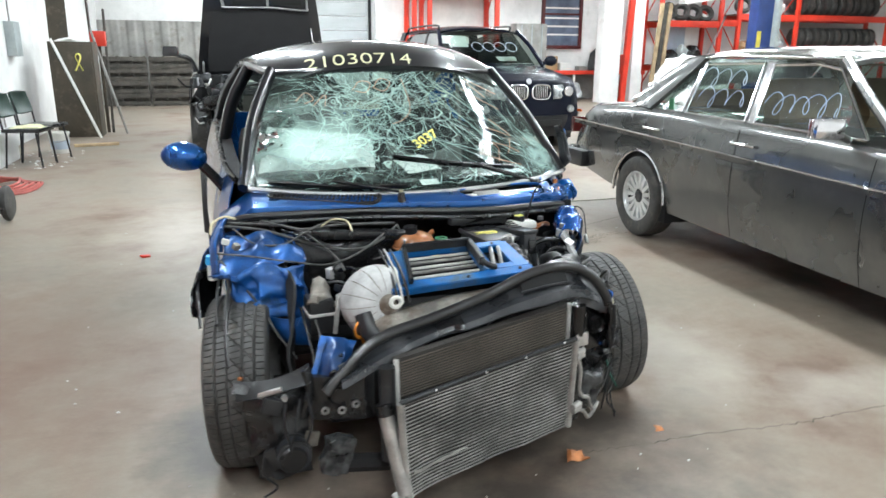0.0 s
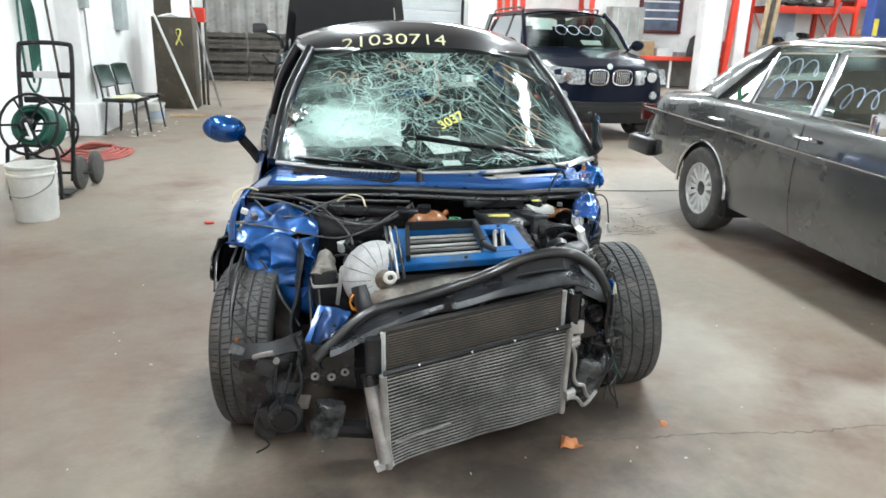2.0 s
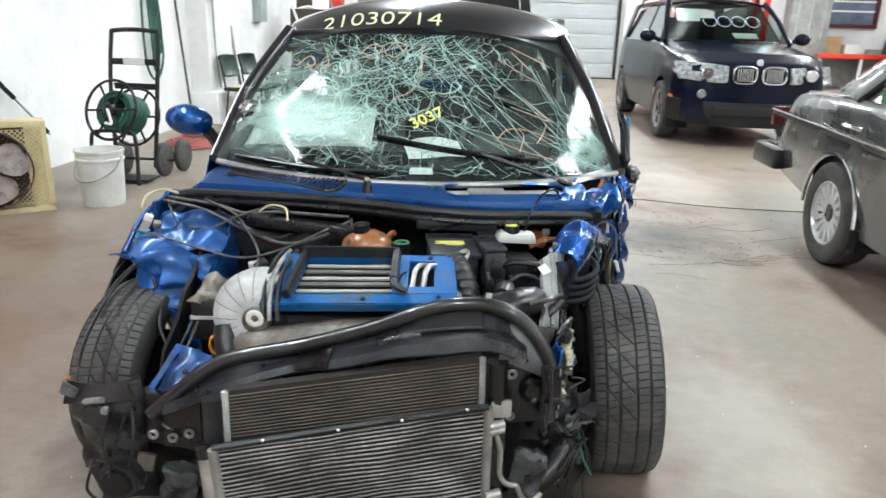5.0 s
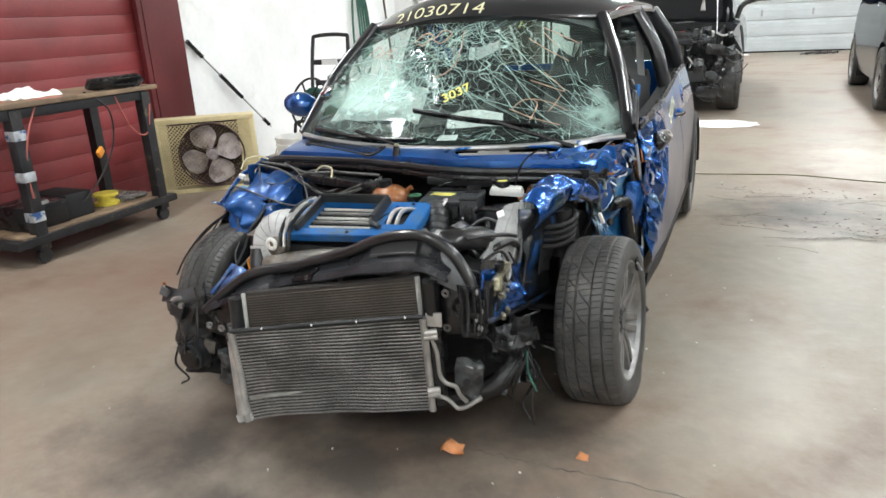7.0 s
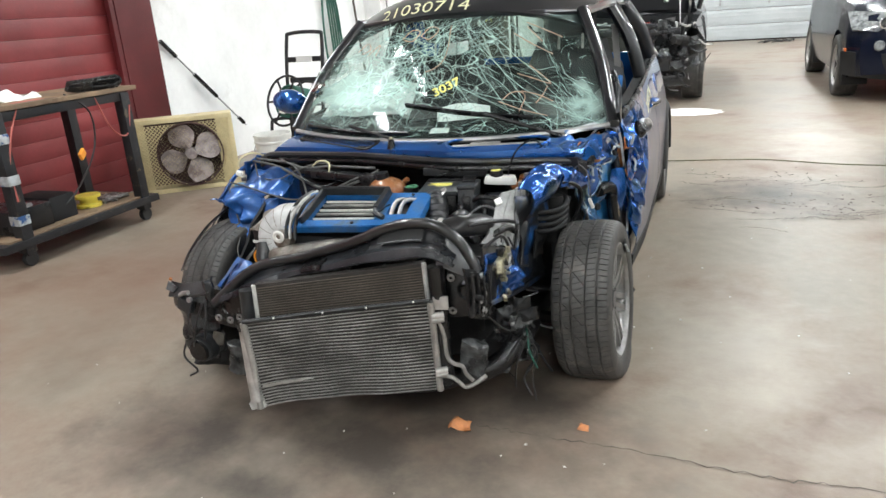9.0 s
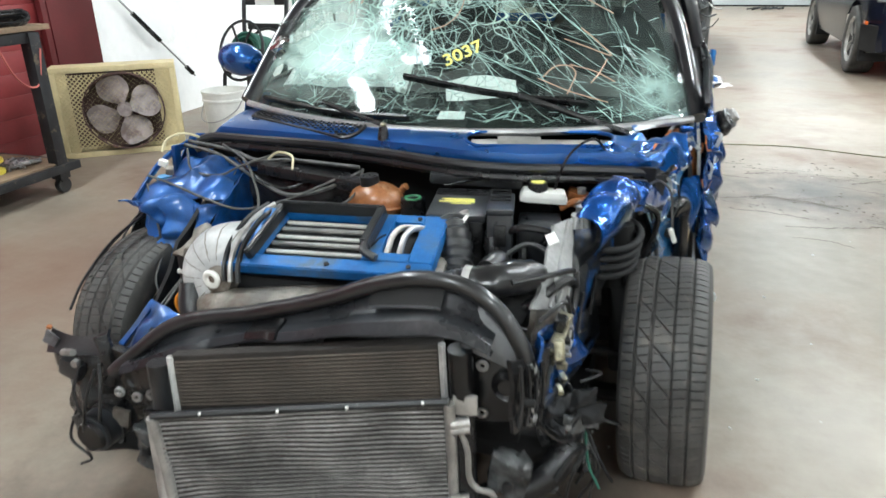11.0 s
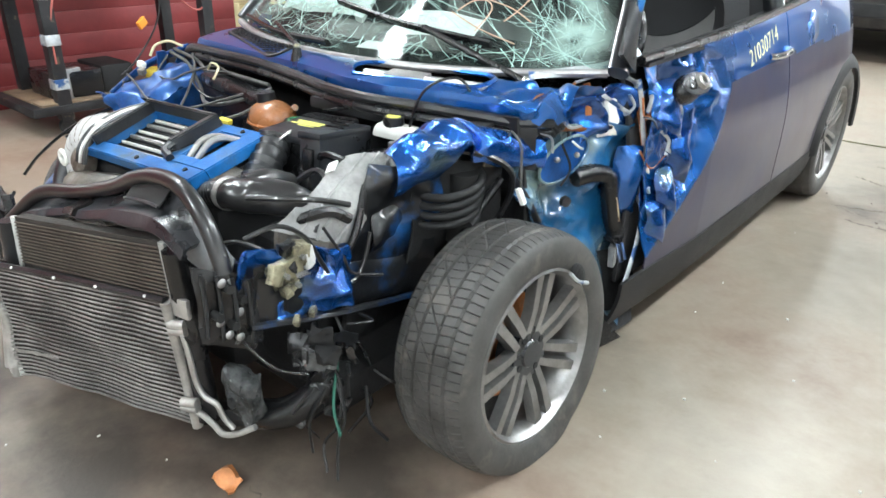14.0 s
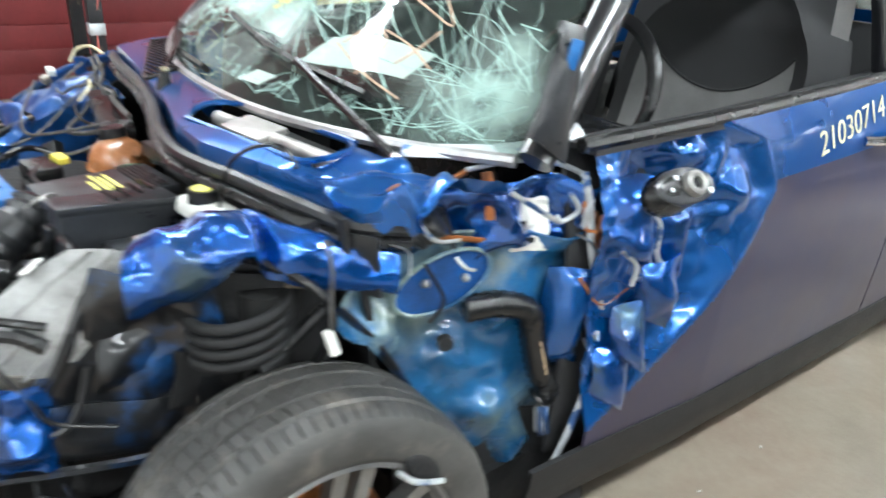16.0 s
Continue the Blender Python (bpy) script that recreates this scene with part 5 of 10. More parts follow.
eb = part("throttle_elbow", ebm, M_hoseblack, wreck, "glossy crushed black plastic air elbow")
part("elbow_branch", tube(B(), [(0.305, -0.425, 0.69), (0.315, -0.375, 0.692), (0.305, -0.315, 0.665)], 0.024, 12), M_hoseblack, eb)
part("elbow_neck", tube(B(), [(0.205, -0.452, 0.648), (0.235, -0.450, 0.660), (0.268, -0.446, 0.669)], 0.031, 14, k=6, rib=0.04), M_greyblack, eb)
part("hose_clamp", sheet(B(), lambda u, v: V((0.262 + 0.016 * v, -0.447, 0.668)) + 0.037 * V((0, math.cos(2 * math.pi * u), math.sin(2 * math.pi * u))), 20, 1, 0.002), M_alu, eb, "bright hose clamp")
part("coolant_hose", tube(B(), [(0.38, -0.40, 0.60), (0.43, -0.38, 0.635), (0.46, -0.33, 0.645), (0.475, -0.29, 0.62)], 0.012, 8), M_black, wreck)
part("coolant_hose", tube(B(), [(0.285, -0.22, 0.69), (0.34, -0.23, 0.72), (0.43, -0.22, 0.70), (0.47, -0.25, 0.64), (0.475, -0.30, 0.55), (0.44, -0.36, 0.49)], 0.009, 8), M_black, wreck)

# cast arm on the left, left strut tower and rail
arm = part("engine_mount_arm", patch(B(), (0.420, -0.445, 0.625), (0.465, -0.285, 0.545), (0.472, -0.115, 0.735), (0.415, -0.240, 0.740), 18, 18, (0.012, 0, 0.01), 0.012, 0.006, 14, 3.0), M_armcast, wreck, "broad bent cast aluminium mount arm")
for k in range(3):
    part("arm_rib", tube(B(), [lerp(V((0.432, -0.425, 0.622)), V((0.468, -0.300, 0.552)), 0.2 + 0.3 * k), lerp(V((0.430, -0.235, 0.742)), V((0.478, -0.130, 0.738)), 0.25 + 0.28 * k)], 0.004, 6), M_armcast, arm)
part("arm_lower", patch(B(), (0.405, -0.43, 0.50), (0.44, -0.29, 0.44), (0.460, -0.285, 0.55), (0.415, -0.435, 0.62), 10, 10, (0, 0, 0), 0.012, 0.010, 16, 9.0), M_tubecast, arm)
part("arm_bolt", cyl(B(), (0.462, -0.140, 0.725), (0.462, -0.140, 0.755), 0.014, n=6), M_bare, arm, "bright mount bolt")
part("arm_collar", cyl(B(), (0.462, -0.140, 0.705), (0.462, -0.140, 0.733), 0.024, n=16), M_cast, arm)
part("label_plate", box(B(), (0.418, -0.285, 0.722), (0.024, 0.032, 0.003), rot=(25, -25, 20)), M_paper, arm, "small pale label")
tower = part("strut_tower", crumple(((0.455, -0.34, 0.50), (0.52, -0.06, 0.46), (0.53, -0.06, 0.70), (0.465, -0.22, 0.715)), 30, 0.016, 11.0), M_bluedirty, wreck, "crushed blue strut tower")
FOLD_Z = [(0.0, 0.690), (0.12, 0.716), (0.28, 0.734), (0.45, 0.738), (0.62, 0.722), (0.80, 0.706), (1.0, 0.694)]
FOLD_R = [(0.0, 0.052), (0.15, 0.064), (0.30, 0.068), (0.48, 0.058), (0.70, 0.046), (1.0, 0.042)]


def fold_at(u, v):
    """A crushed rail: one broad dome over the spring, pinched behind it, then a narrower box to the side panel."""
    c = V((0.478 + 0.145 * u, -0.175 + 0.37 * u, table(FOLD_Z, u)))
    a = lerp(-0.85 + 1.05 * math.exp(-((u - 0.44) / 0.13) ** 2), 3.4, v)
    r = table(FOLD_R, u)
    q = c + V((0.80 * r * math.cos(a), -0.25 * r * math.cos(a), r * math.sin(a)))
    notch = math.exp(-((u - 0.47 - 0.05 * math.cos(a)) / 0.028) ** 2) * max(0.0, math.cos(a - 0.5))
    flute = 0.004 * math.sin(30 * u + 3 * a) * max(0.0, 1 - u)
    return q + V((0.5, -0.15, 1)) * (0.014 * facet(q * 8 + V((2, 5, 1))) + 0.010 * facet(q * 17) + 0.004 * facet(q * 45) + flute) - V((0.030, 0.0, 0.026)) * notch


part("tower_fold", sheet(B(), fold_at, 110, 50, 0.004), M_bluewreck, tower, "folded blue wing rail")
part("tower_skirt", crumple(((0.470, -0.235, 0.50), (0.485, -0.165, 0.50), (0.520, -0.125, 0.70), (0.478, -0.215, 0.70)), 24, 0.022, 21.0), M_bluedirty, tower, "torn blue corner of the tower")
part("tower_liner", crumple(((0.50, -0.14, 0.47), (0.57, 0.10, 0.50), (0.575, 0.12, 0.70), (0.505, -0.12, 0.70)), 16, 0.012, 27.0), M_dark, tower, "near-black tower wall")
rail = part("chassis_rail", patch(B(), (0.445, -0.545, 0.455), (0.505, -0.05, 0.375), (0.505, -0.05, 0.47), (0.445, -0.545, 0.56), 24, 10, (0.008, 0, 0), 0.05, 0.008, 12, 2.0), M_bluedirty, wreck, "grimy blue front chassis rail")
part("rail_lip", tube(B(), [(0.455, -0.545, 0.455), (0.49, -0.30, 0.41), (0.515, -0.05, 0.375)], 0.006, 6, flat=1.4), M_bluedirty, rail)
part("rail_end", crumple(((0.442, -0.552, 0.425), (0.488, -0.300, 0.425), (0.484, -0.310, 0.570), (0.434, -0.545, 0.612)), 34, 0.020, 31.0, (0.010, 0, 0), 0.006, 13), M_bluewreck, rail, "buckled bright blue rail end")
def lump(at, size, rot, seed, amount=0.006):
    """A cast or pressed piece knocked out of shape."""
    b = box(B(), at, size, rot=rot, bevel=0.004)
    bmesh.ops.subdivide_edges(b, edges=list(b.edges), cuts=2, use_grid_fill=True)
    for v in b.verts:
        v.co += amount * noise.noise_vector(v.co * 38 + V((seed, 0, 0)))
    return b


lat = part("hood_latch", lump((0.468, -0.462, 0.556), (0.024, 0.070, 0.050), (20, 6, -12), 1.0), M_brass, wreck, "broken greasy brass-plated hood latch")
for k, (at, sz, rt, m_) in enumerate((((0.474, -0.432, 0.588), (0.028, 0.040, 0.050), (-8, 8, -8), M_brass), ((0.476, -0.490, 0.560), (0.022, 0.034, 0.044), (-24, 0, 10), M_brass), ((0.482, -0.412, 0.578), (0.016, 0.022, 0.052), (4, 0, 0), M_cast),
                                     ((0.478, -0.460, 0.520), (0.018, 0.048, 0.022), (14, 0, 8), M_brass), ((0.484, -0.448, 0.570), (0.012, 0.030, 0.016), (30, 0, 20), M_dark), ((0.470, -0.455, 0.606), (0.022, 0.030, 0.030), (10, 14, 0), M_greyblack))):
    part("latch_piece", lump(at, sz, rt, 2.0 + k), m_, lat)
part("latch_tag", box(B(), (0.490, -0.470, 0.512), (0.004, 0.020, 0.010), rot=(15, 0, 0), bevel=0.002), M_brass, lat)
part("latch_spring", tube(B(), [(0.490 + 0.005 * math.cos(a), -0.450 + 0.0030 * a / 3.14, 0.548 + 0.005 * math.sin(a)) for a in np.linspace(0, 6.28 * 5, 60)], 0.0012, 5, 1), M_bare, lat)
for y, z in ((-0.432, 0.585), (-0.474, 0.556), (-0.448, 0.528)):
    part("latch_bolt", cyl(B(), (0.480, y, z), (0.496, y, z), 0.006, n=6), M_bare, lat)
brk = part("bracket", crumple(((0.415, -0.632, 0.440), (0.445, -0.530, 0.392), (0.448, -0.526, 0.562), (0.412, -0.630, 0.604)), 22, 0.0035, 44.0, (0.006, 0, 0), 0.010, 20), M_black, rail, "torn black perforated headlamp bracket")
for k in range(4):
    a_, b_ = V((0.424 + 0.009 * k, -0.622 + 0.027 * k, 0.452 - 0.012 * k)), V((0.424 + 0.009 * k, -0.620 + 0.027 * k, 0.590 - 0.010 * k))
    part("bracket_rib", tube(B(), [a_, lerp(a_, b_, 0.5) + V((0.005, 0, 0)), b_], 0.0045, 6), M_greyblack, brk)
# near-black discs give the uncut holes their shade
for y, z in ((-0.605, 0.500), (-0.578, 0.552), (-0.575, 0.470), (-0.550, 0.520), (-0.547, 0.430)):
    part("bracket_hole", cyl(B(), (0.425, y, z), (0.452, y, z), 0.009, n=12), M_void, brk)
for y, z in ((-0.592, 0.570), (-0.605, 0.490), (-0.588, 0.455), (-0.565, 0.440), (-0.560, 0.495)):
    part("bracket_rivet", spin(B(), [(0.0, 0.004), (0.006, 0.003), (0.010, 0.0)], Matrix.Translation((0.447, y, z)) @ Matrix.Rotation(radians(90), 4, "Y"), 10), M_bare, brk)
for pts, r_ in ((((0.37, -0.47, 0.69), (0.43, -0.42, 0.690), (0.46, -0.35, 0.675), (0.47, -0.285, 0.650)), 0.0065), (((0.44, -0.53, 0.640), (0.475, -0.475, 0.660), (0.482, -0.418, 0.621), (0.484, -0.380, 0.552), (0.485, -0.348, 0.501), (0.488, -0.297, 0.480), (0.488, -0.265, 0.515), (0.49, -0.245, 0.58)), 0.005), (((0.47, -0.36, 0.62), (0.487, -0.325, 0.55), (0.488, -0.300, 0.500), (0.50, -0.22, 0.47)), 0.0035)):
    part("wire", tube(B(), pts, r_, 8), M_hoseblack, wreck)
for at in ((0.475, -0.447, 0.438), (0.475, -0.405, 0.442)):
    part("loose_clip", lump(at, (0.014, 0.024, 0.018), (20, 0, 30), 5.0, 0.003), M_brass, wreck)

# coil spring and strut
sp = B()
tube(sp, [(0.512 + 0.076 * math.cos(a) + 0.003 * a / 6.28, -0.022 + 0.080 * math.sin(a), 0.556 + 0.0235 * a / 6.28 + 0.012 * math.sin(a)) for a in np.linspace(0, 6.28 * 4.6, 110)], 0.0095, 10, 1)
part("coil_spring", sp, M_dark, wreck, "black coil spring")
part("strut", cyl(B(), (0.57, -0.005, 0.25), (0.55, 0.0, 0.66), 0.026, n=12), M_dark, wreck)
part("bump_sleeve", cyl(B(), (0.545, 0.005, 0.50), (0.545, 0.005, 0.67), 0.040, 0.036, 14), M_void, wreck)
part("rubber_boot", spin(B(), [(0.0, 0.0), (0.020, 0.0)] + [(0.024 + 0.003 * (k % 2), 0.004 + 0.006 * k) for k in range(9)] + [(0.015, 0.056), (0.0, 0.056)], Matrix.Translation((0.618, 0.232, 0.738)) @ Matrix.Rotation(radians(38), 4, "Y") @ Matrix.Rotation(radians(-30), 4, "X"), 18, close=False), M_hoseblack, wreck, "ribbed black rubber boot")
part("brake_pipe", tube(B(), [(0.50, -0.05, 0.74), (0.62, 0.05, 0.70), (0.63, 0.08, 0.62), (0.58, 0.05, 0.50)], 0.008, 6), M_black, wreck)
part("wheel_well", patch(B(), (0.40, -0.36, 0.10), (0.42, 0.42, 0.10), (0.50, 0.34, 0.68), (0.46, -0.22, 0.60), 8, 8, (-0.05, 0, 0), 0.01, 0.02), M_dark, wreck, "dark wheel well lining")

# radiator pack, pushed askew
def quad(a, b, c, d, u, v):
    return (a * (1 - u) + b * u) * (1 - v) + (d * (1 - u) + c * u) * v


RA, RB, RC, RD = V((-0.335, -0.700, 0.100)), V((0.270, -0.585, 0.170)), V((0.262, -0.606, 0.604)), V((-0.339, -0.681, 0.514))
radiator = part("radiator", patch(B(), RA, RB, RC, RD, 4, 4, thick=0.03), M_fin, wreck, "dark finned radiator")
for i in range(30):
    v = 0.70 + 0.30 * (i + 0.5) / 14
    if v > 0.985:
        break
    p, q = quad(RA, RB, RC, RD, 0.015, v), quad(RA, RB, RC, RD, 0.985, v)
    part("radiator_tube", cyl(B(), p + V((0, -0.003, 0)), q + V((0, -0.003, 0)), 0.0024, n=6), M_radtube, radiator)
for u, nm in ((0.0, "end_tank"), (1.0, "end_tank")):
    part(nm, tube(B(), [quad(RA, RB, RC, RD, u, 0.02), quad(RA, RB, RC, RD, u, 1.0)], 0.0085, 6), M_cast, radiator, "bare aluminium end strip")
part("side_tank", tube(B(), [quad(RA, RB, RC, RD, 1.055, 0.0), quad(RA, RB, RC, RD, 1.06, 0.97)], 0.026, 10), M_black, radiator, "black plastic side tank")
part("side_tank", tube(B(), [quad(RA, RB, RC, RD, -0.05, 0.25), quad(RA, RB, RC, RD, -0.05, 0.97)], 0.026, 10), M_greyblack, radiator)
CA, CB, CC, CD = V((-0.325, -0.768, 0.090)), V((0.285, -0.602, 0.165)), V((0.283, -0.628, 0.480)), V((-0.345, -0.760, 0.405))


def cnd(u, v):
    p = quad(CA, CB, CC, CD, u, v)
    return p + V((0, 0.012 * noise.noise(V((u * 4, v * 3, 0))), 0.012 * (1 - v) * math.sin(u * 5)))


condenser = part("condenser", sheet(B(), lambda u, v: cnd(u, v) + V((0, 0.006, 0)), 16, 10, 0.014), M_fin, wreck, "bent grey condenser with many flat tubes")
for i in range(27):
    v = 0.015 + 0.97 * i / 26
    part("condenser_tube", tube(B(), [cnd(k / 10, v) for k in range(11)], 0.0024, 6, 1), M_tube, condenser)
part("header_tube", tube(B(), [cnd(0.0, 0.0), cnd(0.0, 0.5), cnd(0.0, 1.01)], 0.012, 10), M_alu, condenser, "bright condenser header tube")
part("header_tube", tube(B(), [cnd(1.0, 0.0), cnd(1.0, 0.5), cnd(1.0, 1.01)], 0.012, 10), M_alu, condenser)
part("top_channel", tube(B(), [cnd(0.0, 1.02), cnd(0.5, 1.03), cnd(1.0, 1.02)], 0.009, 6), M_greyblack, condenser)
for u in (0.18, 0.45, 0.68, 0.92):
    part("channel_screw", ball(B(), cnd(u, 1.03) + V((0, -0.009, 0.002)), (0.004, 0.004, 0.004), 4), M_paper, condenser)
part("bent_tube_patch", patch(B(), cnd(0.04, 0.24) + V((0, -0.006, 0)), cnd(0.34, 0.27) + V((0, -0.006, 0)), cnd(0.30, 0.29) + V((0, -0.006, 0)), cnd(0.04, 0.28) + V((0, -0.006, 0)), 8, 3, thick=0.001, rough=0.004, fr=40), M_alu, condenser, "bright scuffed fins")
drier = part("receiver_drier", cyl(B(), (-0.335, -0.765, 0.115), (-0.378, -0.712, 0.355), 0.024, n=14), M_alu, wreck, "silver receiver drier tube")
part("drier_cap", cyl(B(), (-0.378, -0.712, 0.355), (-0.384, -0.705, 0.388), 0.026, n=14), M_black, drier, "black end cap")
part("drier_bracket", box(B(), (-0.34, -0.755, 0.10), (0.06, 0.03, 0.03), rot=(0, -15, 10), bevel=0.006), M_cast, drier)
part("condenser_bracket", box(B(), (0.312, -0.612, 0.475), (0.05, 0.012, 0.045), rot=(0, 0, 10), bevel=0.004), M_alu, condenser)
for z in (0.432, 0.418, 0.235, 0.222):
    part("pipe_fitting", cyl(B(), (0.285, -0.628, z), (0.32, -0.612, z + 0.004), 0.012, n=10), M_alu, condenser, "bright pipe fitting")
part("refrigerant_pipe", tube(B(), [(0.300, -0.612, 0.415), (0.316, -0.612, 0.36), (0.318, -0.606, 0.29), (0.335, -0.600, 0.258), (0.362, -0.590, 0.245), (0.374, -0.585, 0.215), (0.392, -0.575, 0.188)], 0.007, 8), M_alu, wreck, "bent aluminium refrigerant pipe")
part("refrigerant_pipe", tube(B(), [(0.300, -0.616, 0.215), (0.330, -0.608, 0.210), (0.350, -0.598, 0.190), (0.368, -0.588, 0.168), (0.395, -0.570, 0.172), (0.430, -0.545, 0.195)], 0.007, 8), M_alu, wreck, "bent aluminium refrigerant pipe")

# slam panel and the thick hose over it
SLAM_T = [(-0.50, 0.470), (-0.377, 0.540), (-0.184, 0.580), (0.0, 0.632), (0.10, 0.672), (0.20, 0.700), (0.30, 0.700), (0.37, 0.655), (0.43, 0.585)]
SLAM_B = [(-0.50, 0.425), (-0.36, 0.492), (-0.155, 0.548), (-0.03, 0.572), (0.03, 0.598), (0.175, 0.614), (0.29, 0.642), (0.34, 0.615), (0.43, 0.56)]


def eased(rows, x):
    """As table(), but rounded over at the rows."""
    return sum(table(rows, x + d) * w for d, w in ((-0.07, 0.1), (-0.035, 0.25), (0.0, 0.3), (0.035, 0.25), (0.07, 0.1)))


def slam(u, v):
    """The front crossmember: u from its right end to its left, v up its face and back over its top."""
    x = lerp(-0.50, 0.43, u)
    b, t = eased(SLAM_B, x), eased(SLAM_T, x)
    y = -0.625 - 0.05 * max(0.0, -x - 0.2) / 0.3
    step = 0.012 * max(0.0, min(1.0, (u - 0.21) / 0.02)) * max(0.0, min(1.0, (0.41 - u) / 0.02))
    dy = table([(0, 0.012), (0.08, 0), (0.34, 0.010), (0.46, 0.040), (0.58, 0.048), (1, 0.075)], v)
    dz = table([(0, 0), (0.08, 0.05), (0.34, 0.42), (0.46, 0.50), (0.58, 0.58), (1, 1)], v)
    return V((x, y + dy + step, lerp(b, t, dz)))


panel = part("slam_panel", sheet(B(), lambda u, v: slam(0.93 * u, v), 90, 36, 0.010), M_panel, wreck, "dusty black plastic front crossmember")
# no opening is cut; a near-black sheet paints the slot's shade
part("panel_slot", sheet(B(), lambda u, v: slam(lerp(0.645, 0.815, u), lerp(0.46 + 0.10 * (1 - u), 0.93, v)) + V((0, -0.013, 0.013)), 16, 6, 0.002), M_void, panel, "near-black sheet on the panel for the slot's shade")
part("slot_rim", tube(B(), [slam(lerp(0.645, 0.815, k / 12), 0.46 + 0.10 * (1 - k / 12)) + V((0, -0.014, 0.012)) for k in range(13)], 0.0035, 6, 1), M_panel, panel)
part("panel_front", sheet(B(), lambda u, v: slam(0.04 + 0.80 * u, 0.0) + V((0, 0.004 + 0.02 * v, -0.022 * v * math.sin(math.pi * u))), 40, 3, 0.006), M_black, panel)
part("panel_pad", sheet(B(), lambda u, v: slam(lerp(0.335, 0.425, u), lerp(0.10, 0.66, v)) + V((0, -0.008, 0.006)), 8, 10, 0.012), M_black, panel, "square black rubber pad")
part("panel_lip", tube(B(), [slam(u / 40, 0.03) + V((0, -0.002, -0.001)) for u in range(4, 37)], 0.0042, 6, 2), M_panel, panel)
top_hose = [(-0.545, -0.645, 0.415), (-0.50, -0.630, 0.455), (-0.377, -0.592, 0.545), (-0.184, -0.568, 0.590), (-0.007, -0.562, 0.645), (0.10, -0.560, 0.690), (0.20, -0.560, 0.717), (0.292, -0.562, 0.715), (0.364, -0.566, 0.675), (0.41, -0.570, 0.612), (0.425, -0.572, 0.575)]
part("upper_hose", tube(B(), top_hose, 0.0175, 16, k=10), M_hoseblack, wreck, "thick glossy black hose across the front")
part("grey_shield", patch(B(), (0.30, -0.600, 0.60), (0.435, -0.572, 0.535), (0.430, -0.55, 0.60), (0.33, -0.55, 0.69), 10, 8, (0, -0.012, 0.012), 0.006), mat("grey_plastic_shield", (0.13, 0.135, 0.14), 0.38, var=0.2, grain=90, stain=8), wreck, "scuffed grey plastic shield")

# bumper mounts either side
for pts, bolts, nm in ((((0.315, -0.565, 0.405), (0.455, -0.545, 0.415), (0.465, -0.535, 0.585), (0.315, -0.560, 0.575)), ((0.335, 0.545), (0.430, 0.555), (0.335, 0.432), (0.432, 0.432)), 0),
                       (((-0.59, -0.610, 0.320), (-0.425, -0.635, 0.305), (-0.425, -0.635, 0.450), (-0.59, -0.605, 0.455)), ((-0.548, 0.355), (-0.498, 0.350), (-0.455, 0.365)), 1)):
    mount = part("bumper_mount", patch(B(), *pts, 8, 8, (0, -0.008, 0), 0.03, 0.004), M_black, wreck, "black bumper mount plate with bright bolts")
    for x, z in bolts:
        y = -0.562 if nm == 0 else -0.632
        part("mount_bolt", sheet(B(), lambda u, v: V((x, y - 0.006, z)) + (0.0095 + 0.0045 * math.cos(2 * math.pi * v)) * V((math.cos(2 * math.pi * u), 0.1 * math.cos(2 * math.pi * u), math.sin(2 * math.pi * u))) + V((0, 0.005 * math.sin(2 * math.pi * v), 0)), 14, 6), M_bare, mount, "bright bolt ring")
    cx = sum(p[0] for p in pts) / 4
    cz = sum(p[2] for p in pts) / 4
    part("mount_boss", spin(B(), [(0.0, 0.004), (0.018, 0.006), (0.026, 0.014), (0.034, 0.0)], Matrix.Translation((cx, pts[0][1] - 0.004, cz + 0.01)) @ Matrix.Rotation(radians(90), 4, "X"), 18), M_black, mount)
for c, seed in (((-0.512, -0.60, 0.185), 3.0), ((0.388, -0.535, 0.255), 7.0)):
    bm = box(B(), c, (0.085, 0.05, 0.12), rot=(6, 10, 8), bevel=0.008)
    bmesh.ops.subdivide_edges(bm, edges=list(bm.edges), cuts=4, use_grid_fill=True)
    for v in bm.verts:
        v.co += 0.016 * noise.noise_vector(v.co * 22 + V((seed, 0, 0))) + 0.006 * noise.noise_vector(v.co * 60)
    lump = part("towing_mount", bm, M_mangled, wreck, "mangled grey plastic towing mount")
    part("mount_hole", cyl(B(), (c[0] + 0.005, c[1] - 0.034, c[2]), (c[0] + 0.005, c[1] - 0.042, c[2]), 0.012, n=10), M_dark, lump)
carrier = part("lamp_carrier", sheet(B(), lambda u, v: V((lerp(-0.80, -0.585, u), -0.578 - 0.030 * math.sin(1.4 * u) - 0.012 * v, 0.448 + 0.045 * u * u - 0.010 * math.sin(3.14 * u))) + V((0, 0.02 * (1 - v), -0.052 * v * (1 - 0.35 * math.sin(3.14 * u)))), 24, 6, 0.008), M_greyblack, wreck, "broken black lamp carrier bar")
part("carrier_post", tube(B(), [(-0.60, -0.608, 0.485), (-0.588, -0.612, 0.44), (-0.592, -0.615, 0.39), (-0.61, -0.615, 0.33)], 0.018, 8, flat=0.6), M_black, carrier)
part("carrier_hook", tube(B(), [(-0.735, -0.605, 0.415), (-0.70, -0.625, 0.432), (-0.672, -0.632, 0.440)], 0.009, 8), M_alu, carrier)
part("orange_clip", box(B(), (-0.785, -0.585, 0.468), (0.012, 0.010, 0.010), rot=(10, 20, 25), bevel=0.003), M_rust, carrier)
